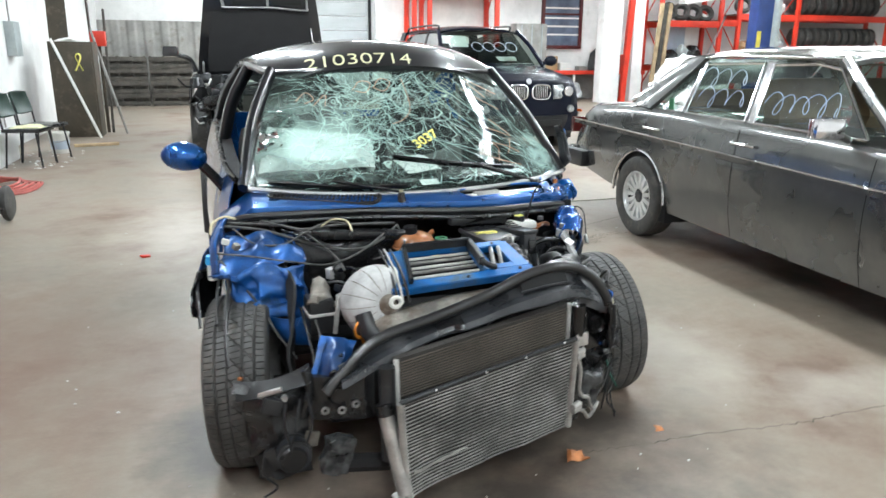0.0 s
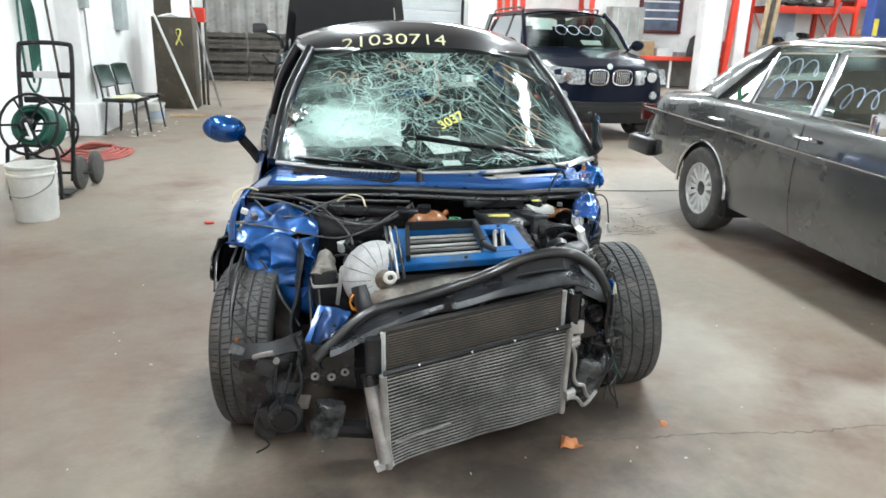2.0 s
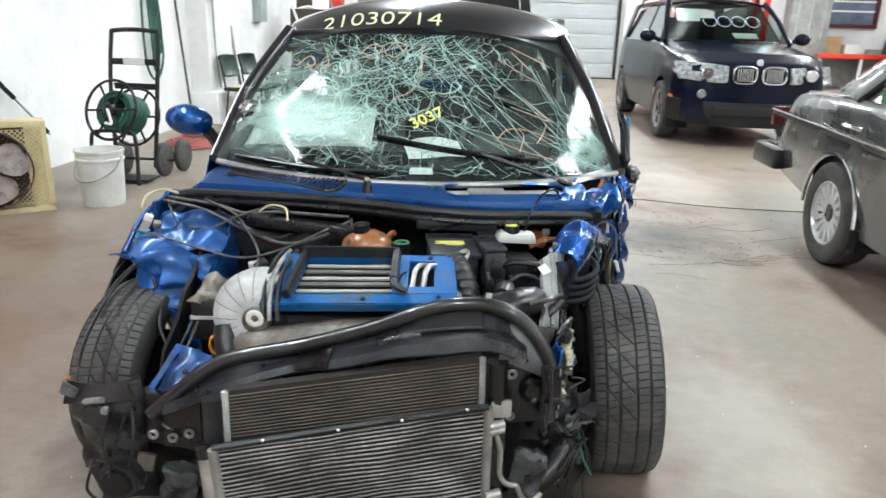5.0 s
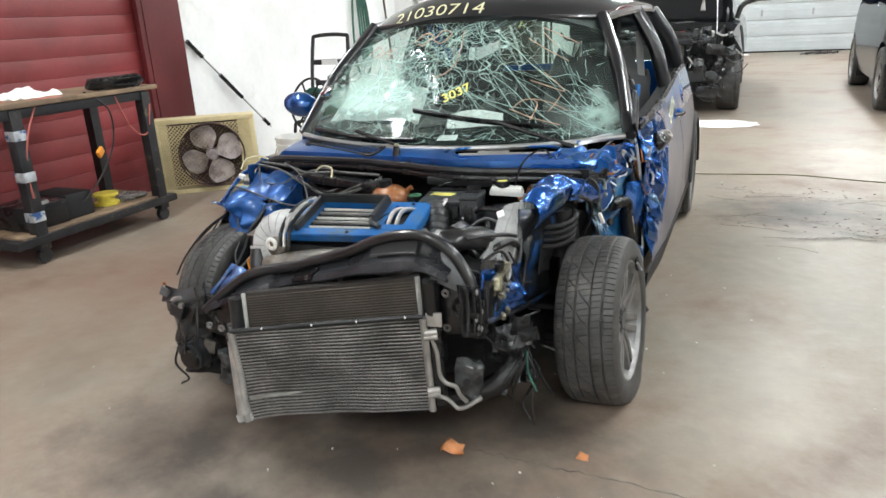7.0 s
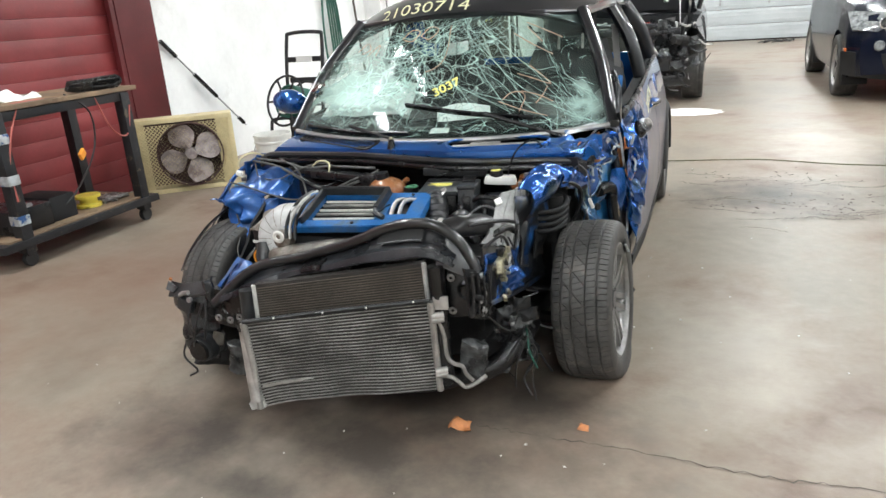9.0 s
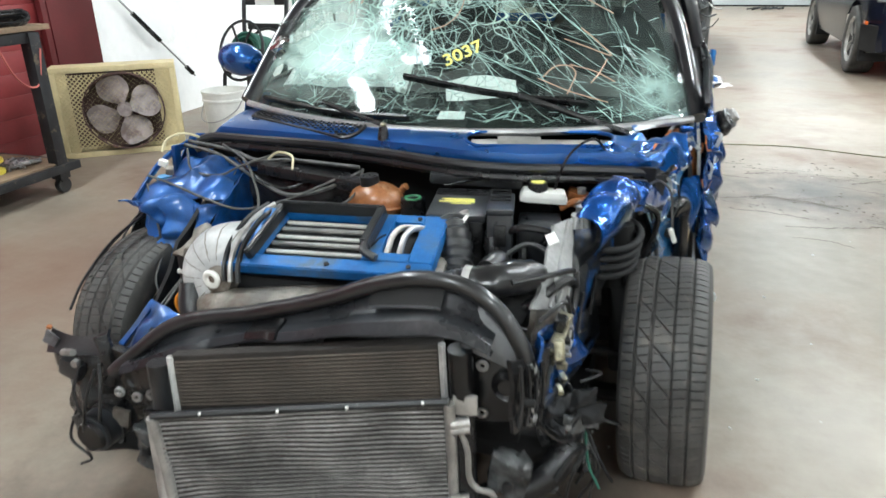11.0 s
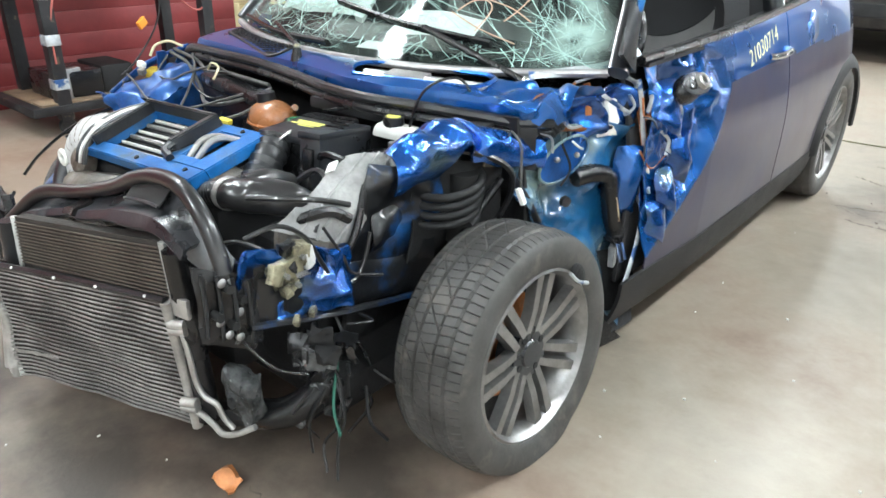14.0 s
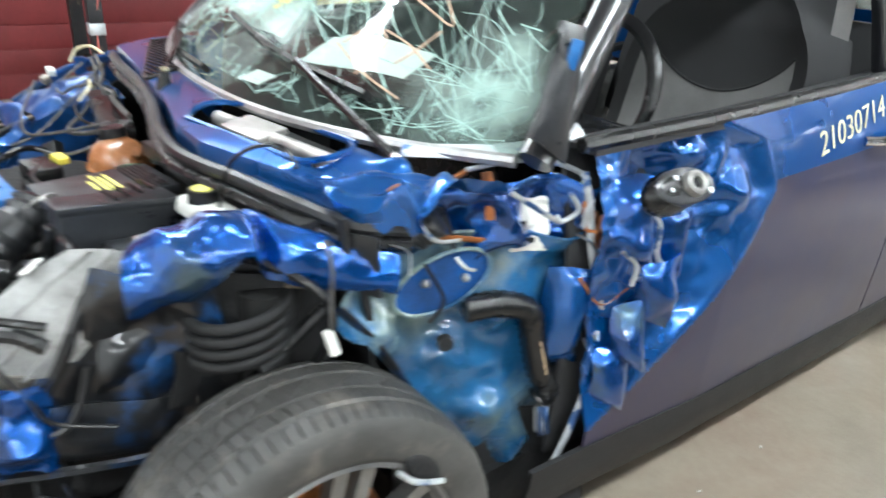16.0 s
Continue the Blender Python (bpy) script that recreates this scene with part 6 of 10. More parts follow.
part("carrier_end", crumple(((-0.815, -0.590, 0.425), (-0.770, -0.600, 0.418), (-0.760, -0.590, 0.440), (-0.805, -0.575, 0.455)), 6, 0.006, 3.0), M_mangled, carrier, "torn carrier tip")
part("headlamp_back", crumple(((-0.77, -0.60, 0.20), (-0.60, -0.61, 0.18), (-0.60, -0.59, 0.42), (-0.78, -0.58, 0.41)), 12, 0.022, 6.0, (0, -0.02, 0), 0.02), M_black, wreck, "smashed black headlamp housing")
fog = part("fog_lamp", cyl(B(), (-0.645, -0.56, 0.225), (-0.648, -0.655, 0.220), 0.056, 0.050, 24), M_panel, wreck, "black fog lamp body")
for r_, y_ in ((0.060, -0.575), (0.057, -0.61), (0.0525, -0.648)):
    part("lamp_ring", spin(B(), [(r_ - 0.006, -0.005), (r_, -0.004), (r_, 0.004), (r_ - 0.006, 0.005)], Matrix.Translation((-0.646, y_, 0.2235)) @ Matrix.Rotation(radians(90), 4, "X"), 28), M_greyblack, fog)
part("lamp_tab", box(B(), (-0.590, -0.61, 0.255), (0.045, 0.012, 0.05), rot=(0, 14, 10), bevel=0.004), M_tubecast, fog)
part("lamp_tab", box(B(), (-0.705, -0.63, 0.215), (0.035, 0.012, 0.07), rot=(0, -24, -10), bevel=0.004), M_greyblack, fog)
part("fog_lamp_back", cyl(B(), (-0.648, -0.655, 0.220), (-0.648, -0.667, 0.220), 0.042, 0.036, 20), M_black, fog)
part("lamp_bracket", box(B(), (-0.70, -0.62, 0.385), (0.06, 0.03, 0.05), rot=(0, 20, 0), bevel=0.008), M_greyblack, wreck)
part("bracket_bolt", cyl(B(), (-0.665, -0.632, 0.415), (-0.665, -0.645, 0.415), 0.010, n=8), M_bare, wreck)
for pts in (((-0.66, -0.63, 0.42), (-0.67, -0.66, 0.34), (-0.655, -0.66, 0.26)), ((-0.62, -0.63, 0.40), (-0.64, -0.66, 0.32), (-0.66, -0.665, 0.24)), ((-0.60, -0.63, 0.42), (-0.59, -0.66, 0.34), (-0.61, -0.66, 0.27)), ((-0.72, -0.62, 0.26), (-0.74, -0.64, 0.18), (-0.70, -0.63, 0.12), (-0.74, -0.63, 0.09))):
    part("wire", tube(B(), pts, 0.004, 6), M_greyblack, wreck)
part("lower_ram", crumple(((-0.76, -0.57, 0.12), (-0.58, -0.58, 0.12), (-0.58, -0.56, 0.24), (-0.76, -0.55, 0.26)), 10, 0.03, 16.0, (0, -0.03, 0), 0.02), M_dark, wreck)
part("lower_crossmember", tube(B(), [(-0.55, -0.58, 0.14), (-0.2, -0.60, 0.12), (0.2, -0.56, 0.14), (0.40, -0.48, 0.18)], 0.03, 8), M_dark, wreck, "dark lower crossmember")
part("lower_hose", tube(B(), [(0.36, -0.50, 0.17), (0.43, -0.47, 0.19), (0.48, -0.43, 0.23), (0.50, -0.38, 0.28)], 0.036, 12), M_black, wreck, "thick black lower hose")
part("horn", crumple(((0.44, -0.44, 0.28), (0.52, -0.40, 0.28), (0.51, -0.38, 0.35), (0.44, -0.42, 0.36)), 10, 0.03, 26.0, (0, -0.02, 0), 0.02, 24), M_greyblack, wreck)
part("plug", box(B(), (0.462, -0.46, 0.185), (0.05, 0.02, 0.03), rot=(10, 25, 20), bevel=0.008), M_mangled, wreck)
for pts, m_ in (((0.52, -0.40, 0.34), (0.55, -0.40, 0.28), (0.56, -0.42, 0.20), (0.53, -0.44, 0.14), (0.56, -0.46, 0.09)), M_black), (((0.53, -0.40, 0.30), (0.57, -0.41, 0.22), (0.555, -0.42, 0.15), (0.57, -0.44, 0.06)), M_greyblack), (((0.53, -0.39, 0.33), (0.545, -0.42, 0.24), (0.575, -0.43, 0.18)), M_hose), (((0.45, -0.56, 0.42), (0.49, -0.52, 0.36), (0.52, -0.46, 0.33)), M_black):
    part("hanging_wire", tube(B(), pts, 0.0035, 6), m_, wreck, "loose hanging wire")

# small clutter in the gap below the rail, and thin looms through the bay
krng = random.Random(5)
for k in range(14):
    a = V((krng.uniform(0.42, 0.56), krng.uniform(-0.50, -0.28), krng.uniform(0.22, 0.44)))
    b = a + V((krng.uniform(-0.05, 0.05), krng.uniform(-0.04, 0.06), krng.uniform(-0.10, 0.02)))
    c = b + V((krng.uniform(-0.04, 0.06), krng.uniform(-0.04, 0.04), krng.uniform(-0.10, 0.01)))
    c.z = max(c.z, 0.05)
    part("loose_wire", tube(B(), [a, b, c], krng.uniform(0.002, 0.0045), 5), (M_black, M_greyblack, M_dark)[k % 3], wreck)
for k in range(9):
    a = V((krng.uniform(0.43, 0.54), krng.uniform(-0.50, -0.34), krng.uniform(0.18, 0.40)))
    part("broken_bracket", patch(B(), a, a + V((0.05, 0.02, 0.01)), a + V((0.045, 0.03, 0.05)), a + V((0.0, 0.01, 0.045)), 8, 8, (0, -0.012, 0), 0.006, 0.012, 26, 2.0 * k), (M_greyblack, M_dark, M_black, M_mangled)[k % 4], wreck)
LOOMS = [[(-0.60, 0.02, 0.76), (-0.48, -0.06, 0.73), (-0.40, -0.05, 0.70), (-0.30, 0.0, 0.73)], [(-0.50, -0.24, 0.62), (-0.44, -0.28, 0.64), (-0.40, -0.34, 0.62), (-0.42, -0.42, 0.57)], [(-0.42, -0.15, 0.64), (-0.38, -0.20, 0.66), (-0.36, -0.26, 0.64), (-0.40, -0.30, 0.58)],
         [(-0.14, -0.20, 0.69), (-0.05, -0.22, 0.70), (0.06, -0.21, 0.71), (0.10, -0.18, 0.70)], [(0.08, -0.02, 0.74), (0.20, -0.01, 0.77), (0.32, 0.02, 0.79), (0.40, 0.06, 0.77)], [(0.30, -0.30, 0.66), (0.36, -0.28, 0.70), (0.42, -0.30, 0.68), (0.44, -0.36, 0.60)],
         [(-0.52, -0.40, 0.48), (-0.48, -0.46, 0.46), (-0.44, -0.50, 0.42), (-0.42, -0.54, 0.36)], [(0.24, -0.50, 0.60), (0.30, -0.52, 0.58), (0.36, -0.50, 0.60), (0.40, -0.46, 0.58)]]
for k, pts in enumerate(LOOMS):
    part("wire", tube(B(), pts, 0.004 + 0.0015 * (k % 3), 6), (M_black, M_greyblack)[k % 2], wreck)
for k in range(18):
    a = V((krng.uniform(-0.48, -0.38), krng.uniform(-0.40, -0.12), krng.uniform(0.50, 0.64)))
    part("engine_fitting", box(B(), a, (krng.uniform(0.02, 0.05), krng.uniform(0.02, 0.05), krng.uniform(0.015, 0.04)), rot=(krng.uniform(-30, 30), krng.uniform(-30, 30), krng.uniform(0, 90)), bevel=0.004), (M_greyblack, M_black, M_cast, M_dark)[k % 4], wreck)

for i in range(7):
    part("fuse_rib", box(B(), (0.276 - 0.0042 * i, -0.20 + 0.02 * i, 0.746 + 0.0022 * i), (0.050, 0.005, 0.005), rot=(-7, 0, 12)), M_black, fuse)
part("fuse_clip", box(B(), (0.287, -0.244, 0.700), (0.03, 0.012, 0.05), rot=(-7, 0, 12), bevel=0.004), M_black, fuse)
part("reservoir_hose", tube(B(), [(0.39, -0.01, 0.70), (0.43, 0.0, 0.72), (0.47, 0.03, 0.715), (0.50, 0.07, 0.70)], 0.009, 8), M_rust, wreck, "brown brake hose")
part("bracket_nut", cyl(B(), (0.44, 0.02, 0.735), (0.44, 0.02, 0.75), 0.012, n=6), M_bare, wreck)

# ---------------------------------------------------------------- crushed left side
sidep = part("side_panel", patch(B(), (0.61, 0.10, 0.62), (0.715, 0.52, 0.10), (0.715, 0.57, 0.72), (0.61, 0.17, 0.745), 30, 30, (-0.015, 0, 0), 0.006, 0.022, 9, 2.0), M_teal, wreck, "buckled blue-green inner side panel")
part("lower_side", patch(B(), (0.66, 0.30, 0.10), (0.74, 0.62, 0.10), (0.73, 0.60, 0.36), (0.66, 0.36, 0.36), 10, 10, thick=0.006, rough=0.02), M_dark, wreck)
upper = part("torn_wing_panel", patch(B(), (0.60, 0.17, 0.72), (0.705, 0.54, 0.69), (0.695, 0.54, 0.82), (0.60, 0.17, 0.81), 26, 14, (0.02, 0, 0.0), 0.006, 0.030, 11, 5.0), M_bluewreck, wreck, "torn and folded blue wing panel")
part("rust_edge", tube(B(), [(0.585, 0.17, 0.79), (0.605, 0.21, 0.825), (0.62, 0.26, 0.815), (0.64, 0.31, 0.845)], 0.011, 6, flat=0.35), M_rust, upper, "orange rusty torn edge")
part("rust_edge", tube(B(), [(0.655, 0.34, 0.845), (0.662, 0.345, 0.81), (0.665, 0.35, 0.765)], 0.009, 6, flat=0.4), M_rust, upper, "orange rusty torn edge")
part("rust_edge", tube(B(), [(0.635, 0.24, 0.745), (0.655, 0.31, 0.735), (0.67, 0.36, 0.725), (0.68, 0.38, 0.735)], 0.010, 6, flat=0.4), M_rust, upper, "orange rusty torn edge")
part("torn_edge", tube(B(), [(0.64, 0.31, 0.848), (0.66, 0.39, 0.858), (0.68, 0.46, 0.852), (0.70, 0.52, 0.825), (0.695, 0.52, 0.80)], 0.007, 6, flat=0.5), M_torn, upper, "bright torn metal edge")
part("white_clip", patch(B(), (0.68, 0.39, 0.70), (0.695, 0.455, 0.70), (0.69, 0.455, 0.79), (0.675, 0.40, 0.79), 8, 8, thick=0.008, rough=0.012, fr=24), M_white, wreck, "broken white plastic clip")
part("torn_edge", tube(B(), [(0.70, 0.49, 0.80), (0.71, 0.505, 0.77), (0.70, 0.48, 0.75), (0.705, 0.46, 0.765)], 0.004, 6), M_torn, wreck)
oval2 = [V((0.640 + 0.045 * math.cos(a) * 0.35, 0.275 + 0.085 * math.cos(a), 0.665 + 0.052 * math.sin(a) + 0.02 * math.cos(a))) for a in np.linspace(0, 2 * math.pi, 25)]
bm = B()
vs = [bm.verts.new(p + V((0.010, -0.004, 0.0))) for p in oval2[:-1]]
bm.faces.new(vs)
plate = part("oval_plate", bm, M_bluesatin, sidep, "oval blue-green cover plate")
part("plate_rim", tube(B(), [p + V((0.014, -0.006, 0)) for p in oval2], 0.004, 6, 1), M_teal, plate)
for dy in (-0.035, 0.035):
    part("plate_bolt", ball(B(), (0.662 + dy * 0.2, 0.275 + dy - 0.006, 0.672), (0.008, 0.008, 0.008), 6), M_bare, plate)
part("drain_hole", cyl(B(), (0.660, 0.275, 0.555), (0.672, 0.27, 0.555), 0.014, n=12), M_dark, sidep)
part("flex_conduit", tube(B(), [(0.665, 0.31, 0.608), (0.685, 0.37, 0.612), (0.70, 0.425, 0.59), (0.70, 0.445, 0.53), (0.705, 0.465, 0.46), (0.71, 0.49, 0.41), (0.705, 0.475, 0.385)], 0.024, 10, k=8, rib=0.06), M_black, wreck, "ribbed black wiring conduit")
part("orange_wire", tube(B(), [(0.715, 0.435, 0.57), (0.725, 0.45, 0.51), (0.728, 0.465, 0.46)], 0.0025, 5), M_lumber, wreck)
part("hinge_post", patch(B(), (0.70, 0.46, 0.47), (0.74, 0.53, 0.47), (0.735, 0.53, 0.665), (0.695, 0.465, 0.665), 8, 12, (0.03, 0, 0), 0.006, 0.008), M_blue, wreck, "glossy blue hinge post")
part("post_cap", box(B(), (0.712, 0.485, 0.345), (0.02, 0.03, 0.07), rot=(10, 0, 10), bevel=0.006), M_armcast, wreck)
edge = [(0.715, 0.50, 0.84), (0.725, 0.515, 0.78), (0.735, 0.525, 0.70), (0.745, 0.555, 0.60), (0.75, 0.575, 0.52), (0.75, 0.56, 0.44), (0.755, 0.535, 0.37), (0.757, 0.50, 0.29), (0.755, 0.46, 0.215)]
part("door_edge", tube(B(), edge, 0.0065, 6, flat=0.4), M_torn, wreck, "bright split door edge")
part("rust_edge", tube(B(), [(0.71, 0.54, 0.76), (0.722, 0.555, 0.69), (0.73, 0.565, 0.64)], 0.010, 6, flat=0.4), M_rust, wreck)
part("rust_edge", tube(B(), [(0.733, 0.585, 0.57), (0.738, 0.59, 0.53), (0.735, 0.57, 0.49)], 0.012, 6, flat=0.4), M_rust, wreck)
for i, pts in enumerate((((0.778, 0.59, 0.80), (0.79, 0.625, 0.75), (0.785, 0.64, 0.69), (0.788, 0.665, 0.655)), ((0.765, 0.57, 0.70), (0.778, 0.60, 0.67), (0.775, 0.60, 0.63)), ((0.772, 0.62, 0.64), (0.782, 0.645, 0.62), (0.784, 0.66, 0.63), (0.786, 0.70, 0.615)), ((0.765, 0.58, 0.56), (0.776, 0.60, 0.53), (0.772, 0.585, 0.49)))):
    part("door_crease", tube(B(), pts, 0.0045, 6, flat=0.4), M_torn, wreck, "scraped bare crease in the door skin")
for k in range(5):
    a = V((0.765 + 0.010 * (k % 3), 0.53 + 0.035 * (k % 4), 0.42 + 0.08 * k))
    part("door_fold", patch(B(), a, a + V((0.03, 0.07, -0.05)), a + V((0.02, 0.09, 0.10)), a + V((-0.005, 0.01, 0.09)), 16, 14, (0.028, 0, 0), 0.004, 0.018, 8, 3.0 * k), M_bluewreck, wreck)
trng = random.Random(23)
for k in range(26):
    a = V((0.70 + trng.uniform(0.0, 0.05), 0.42 + trng.uniform(0.0, 0.20), 0.36 + trng.uniform(0.0, 0.46)))
    if k % 3 == 0:
        a = V((0.60 + trng.uniform(0.0, 0.08), 0.16 + trng.uniform(0.0, 0.3), 0.70 + trng.uniform(0.0, 0.12)))
    a.x += 0.025
    b = a + V((trng.uniform(0.0, 0.025), trng.uniform(-0.03, 0.05), trng.uniform(-0.09, 0.02)))
    c = b + V((trng.uniform(-0.02, 0.02), trng.uniform(-0.02, 0.05), trng.uniform(-0.05, 0.03)))
    part("torn_ribbon", tube(B(), [a, b, c], trng.uniform(0.002, 0.006), 6, flat=0.3), (M_torn, M_bluedirty, M_rust, M_dark, M_torn, M_bluewreck)[k % 6], wreck)
part("lead_wire", tube(B(), [(0.60, 0.10, 0.745), (0.63, 0.07, 0.77), (0.66, 0.065, 0.745), (0.668, 0.06, 0.70), (0.674, 0.055, 0.65)], 0.003, 6), M_loom, wreck)
part("connector", box(B(), (0.676, 0.055, 0.630), (0.012, 0.015, 0.042), rot=(10, -20, 0), bevel=0.004), M_white, wreck, "white plug on a dangling wire")
part("loop_wire", tube(B(), [(0.36, 0.0, 0.70), (0.40, 0.02, 0.83), (0.46, 0.08, 0.865), (0.50, 0.10, 0.80), (0.505, 0.10, 0.76)], 0.0035, 6), M_black, wreck)
part("rubber_strap", patch(B(), (0.615, 0.13, 0.66), (0.645, 0.155, 0.66), (0.64, 0.15, 0.765), (0.61, 0.125, 0.765), 4, 8, thick=0.006, rough=0.008), M_greyblack, wreck)
part("wing_bracket", patch(B(), (0.592, 0.022, 0.690), (0.618, 0.135, 0.672), (0.620, 0.140, 0.712), (0.592, 0.026, 0.738), 8, 5, thick=0.006, rough=0.006), M_brown, wreck, "dull brown bracket plate")
part("sway_link", tube(B(), [(0.585, 0.100, 0.640), (0.572, 0.03, 0.575), (0.572, -0.04, 0.520)], 0.010, 8), M_black, wreck, "thin black sway bar link")
part("panel_flange", tube(B(), [(0.625, 0.095, 0.650), (0.634, 0.150, 0.580), (0.645, 0.215, 0.475)], 0.009, 8, flat=0.4), M_bluedirty, wreck, "bent blue panel flange")
bm = B()
prism(bm, [(0, 0), (0.13, 0.02), (0.06, 0.10), (0.01, 0.12)], 0.008, Matrix.Translation((0.76, 0.28, 0.13)) @ Matrix.Rotation(radians(70), 4, "Z") @ Matrix.Rotation(radians(80), 4, "X"))
part("torn_flap", bm, M_black, wreck, "torn black plastic flap")
# windshield trim lifted at its left end, loose pillar trim, mirror stub
part("lifted_trim", tube(B(), [(0.54, 0.255, 0.860), (0.62, 0.32, 0.872), (0.68, 0.40, 0.885), (0.715, 0.475, 0.915)], 0.014, 6, flat=0.4), M_torn, wreck, "bright trim strip lifted off the glass")
part("pillar_trim", patch(B(), (0.742, 0.350, 0.925), (0.738, 0.430, 0.870), (0.712, 0.462, 1.070), (0.708, 0.412, 1.082), 10, 16, (0.014, -0.010, 0.0), 0.014, 0.004), M_panel, wreck, "loose scuffed grey pillar trim")
part("trim_clip", box(B(), (0.732, 0.420, 1.036), (0.010, 0.018, 0.044), rot=(-14, -8, -30), bevel=0.003), M_bluecover, wreck, "bright blue trim clip")
mb = part("mirror_base", ball(B(), (0.790, 0.632, 0.806), (0.034, 0.070, 0.040), 12, (0, 0, 4)), M_black, wreck, "black mirror stub with a bare socket")
MS = Matrix.Translation((0.812, 0.640, 0.824)) @ Matrix.Rotation(radians(-8), 4, "Z") @ Matrix.Rotation(radians(52), 4, "Y")
part("socket_plate", spin(B(), [(0.0, 0.006), (0.046, 0.006), (0.052, 0.003), (0.052, -0.010)], MS @ Matrix.Diagonal((0.62, 1.25, 1, 1)), 28), M_panel, mb, "dull grey socket plate")
part("socket_ring", spin(B(), [(0.010, 0.000), (0.011, 0.017), (0.016, 0.020), (0.021, 0.017), (0.023, 0.004)], MS @ Matrix.Translation((0, 0.012, 0.003)), 22), M_alu, mb, "bright socket ring")
part("socket_hole", spin(B(), [(0.0, 0.010), (0.0112, 0.010)], MS @ Matrix.Translation((0, 0.012, 0.003)), 16, close=False), M_dark, mb)
for x, y in ((0.004, -0.036), (-0.014, -0.020), (0.014, 0.048)):
    part("socket_screw", spin(B(), [(0.0, 0.010), (0.005, 0.009), (0.006, 0.005)], MS @ Matrix.Translation((x, y, 0)), 10), M_torn, mb)
# right mirror, still whole
part("wing_mirror", ball(B(), (-0.945, 0.625, 0.962), (0.095, 0.058, 0.062), 12, (0, 6, 0)), M_blue, wreck, "glossy blue oval wing mirror")
part("mirror_arm", tube(B(), [(-0.88, 0.64, 0.925), (-0.83, 0.62, 0.87), (-0.79, 0.60, 0.82)], 0.026, 8, flat=0.6), M_black, wreck)
# belt seals and door top
for s in (1, -1):
    bpart("window_seal", tube(B(), [(s * (side_x(y, table(BELT, y)) - 0.008), y, table(BELT, y) + 0.004) for y in np.linspace(0.42, 2.35, 14)], 0.013, 8, 2), M_black, "black rubber window seal")
    bpart("door_trim", sheet(B(), lambda u, v: (s * (side_x(lerp(0.45, 2.35, u), lerp(0.30, 0.90, v)) - 0.07), lerp(0.45, 2.35, u), lerp(0.26, table(BELT, lerp(0.45, 2.35, u)) - 0.005, v)), 16, 6, 0.01), M_seat, "dark door lining")
    bpart("door_cap", sheet(B(), lambda u, v: (s * (side_x(lerp(0.45, 2.35, u), table(BELT, lerp(0.45, 2.35, u))) - 0.075 * v), lerp(0.45, 2.35, u), table(BELT, lerp(0.45, 2.35, u)) - 0.006), 16, 2, 0.01), M_seat)
bpart("door_handle", tube(B(), [(side_x(1.36, 0.80) + 0.0, 1.30, 0.805), (side_x(1.36, 0.80) + 0.03, 1.34, 0.81), (side_x(1.36, 0.80) + 0.03, 1.42, 0.815), (side_x(1.36, 0.80), 1.46, 0.815)], 0.014, 8, flat=0.8), M_chrome, "chrome door handle")
bpart("filler_flap", spin(B(), [(0.0, 0.008), (0.07, 0.006), (0.078, 0.0)], Matrix.Translation((side_x(1.85, 0.84) - 0.004, 1.85, 0.84)) @ Matrix.Rotation(radians(80), 4, "Y"), 24), M_blue, "round blue filler flap")

# ---------------------------------------------------------------- cabin
bpart("dashboard", sheet(B(), lambda u, v: ((-1 + 2 * u) * 0.64, 0.42 + 0.36 * v + 0.10 * abs(-1 + 2 * u) ** 2 * (1 - v), 0.845 + 0.02 * math.sin(math.pi * v) - 0.12 * max(0, v - 0.8) * 5), 16, 12, 0.02), M_black, "dark dashboard")
bpart("dashboard_face", patch(B(), (-0.64, 0.78, 0.45), (0.64, 0.78, 0.45), (0.64, 0.78, 0.74), (-0.64, 0.78, 0.74), 6, 4, thick=0.02), M_black)
bpart("steering_wheel", sheet(B(), lambda u, v: V((0.36, 0.86, 0.86)) + (0.18 + 0.016 * math.cos(2 * math.pi * v)) * V((math.cos(2 * math.pi * u), 0.34 * math.sin(2 * math.pi * u), 0.94 * math.sin(2 * math.pi * u))) + V((0, -0.016 * math.sin(2 * math.pi * v), 0)), 36, 8), M_black, "black steering wheel")


def airbag_at(u, v):
    """The passenger airbag, pressed flat against the inside of the glass, with a sagging lower hem."""
    a, b = lerp(0.015, 0.37, u), lerp(0.20 + 0.10 * u, 0.60 - 0.05 * u, v)
    p = shield_dented(a, b)
    edge = min(1.0, 5 * u, 5 * (1 - u), 6 * v + 0.25, 6 * (1 - v))
    q = noise.noise(p * 11) * 0.010 + noise.noise(p * 26) * 0.004
    return p + V((0, 1, -1)) * (0.030 + 0.030 * (1 - edge) + q)


bpart("airbag", sheet(B(), airbag_at, 40, 28, 0.02), M_airbag, "deflated white passenger airbag behind the glass")
part("paper", patch(B(), (-0.035, 0.345, 0.893), (0.165, 0.495, 0.885), (0.124, 0.612, 0.921), (-0.072, 0.450, 0.941), 8, 7, (0, 0, 0.035), 0.001, 0.004), M_paper, wreck, "white paper on the dashboard")
bpart("paper", patch(B(), (-0.02, 0.19, 0.872), (0.06, 0.20, 0.872), (0.055, 0.245, 0.885), (-0.02, 0.24, 0.885), 2, 2, thick=0.001), M_paper, "white paper on the dashboard")
windshield.visible_shadow = False


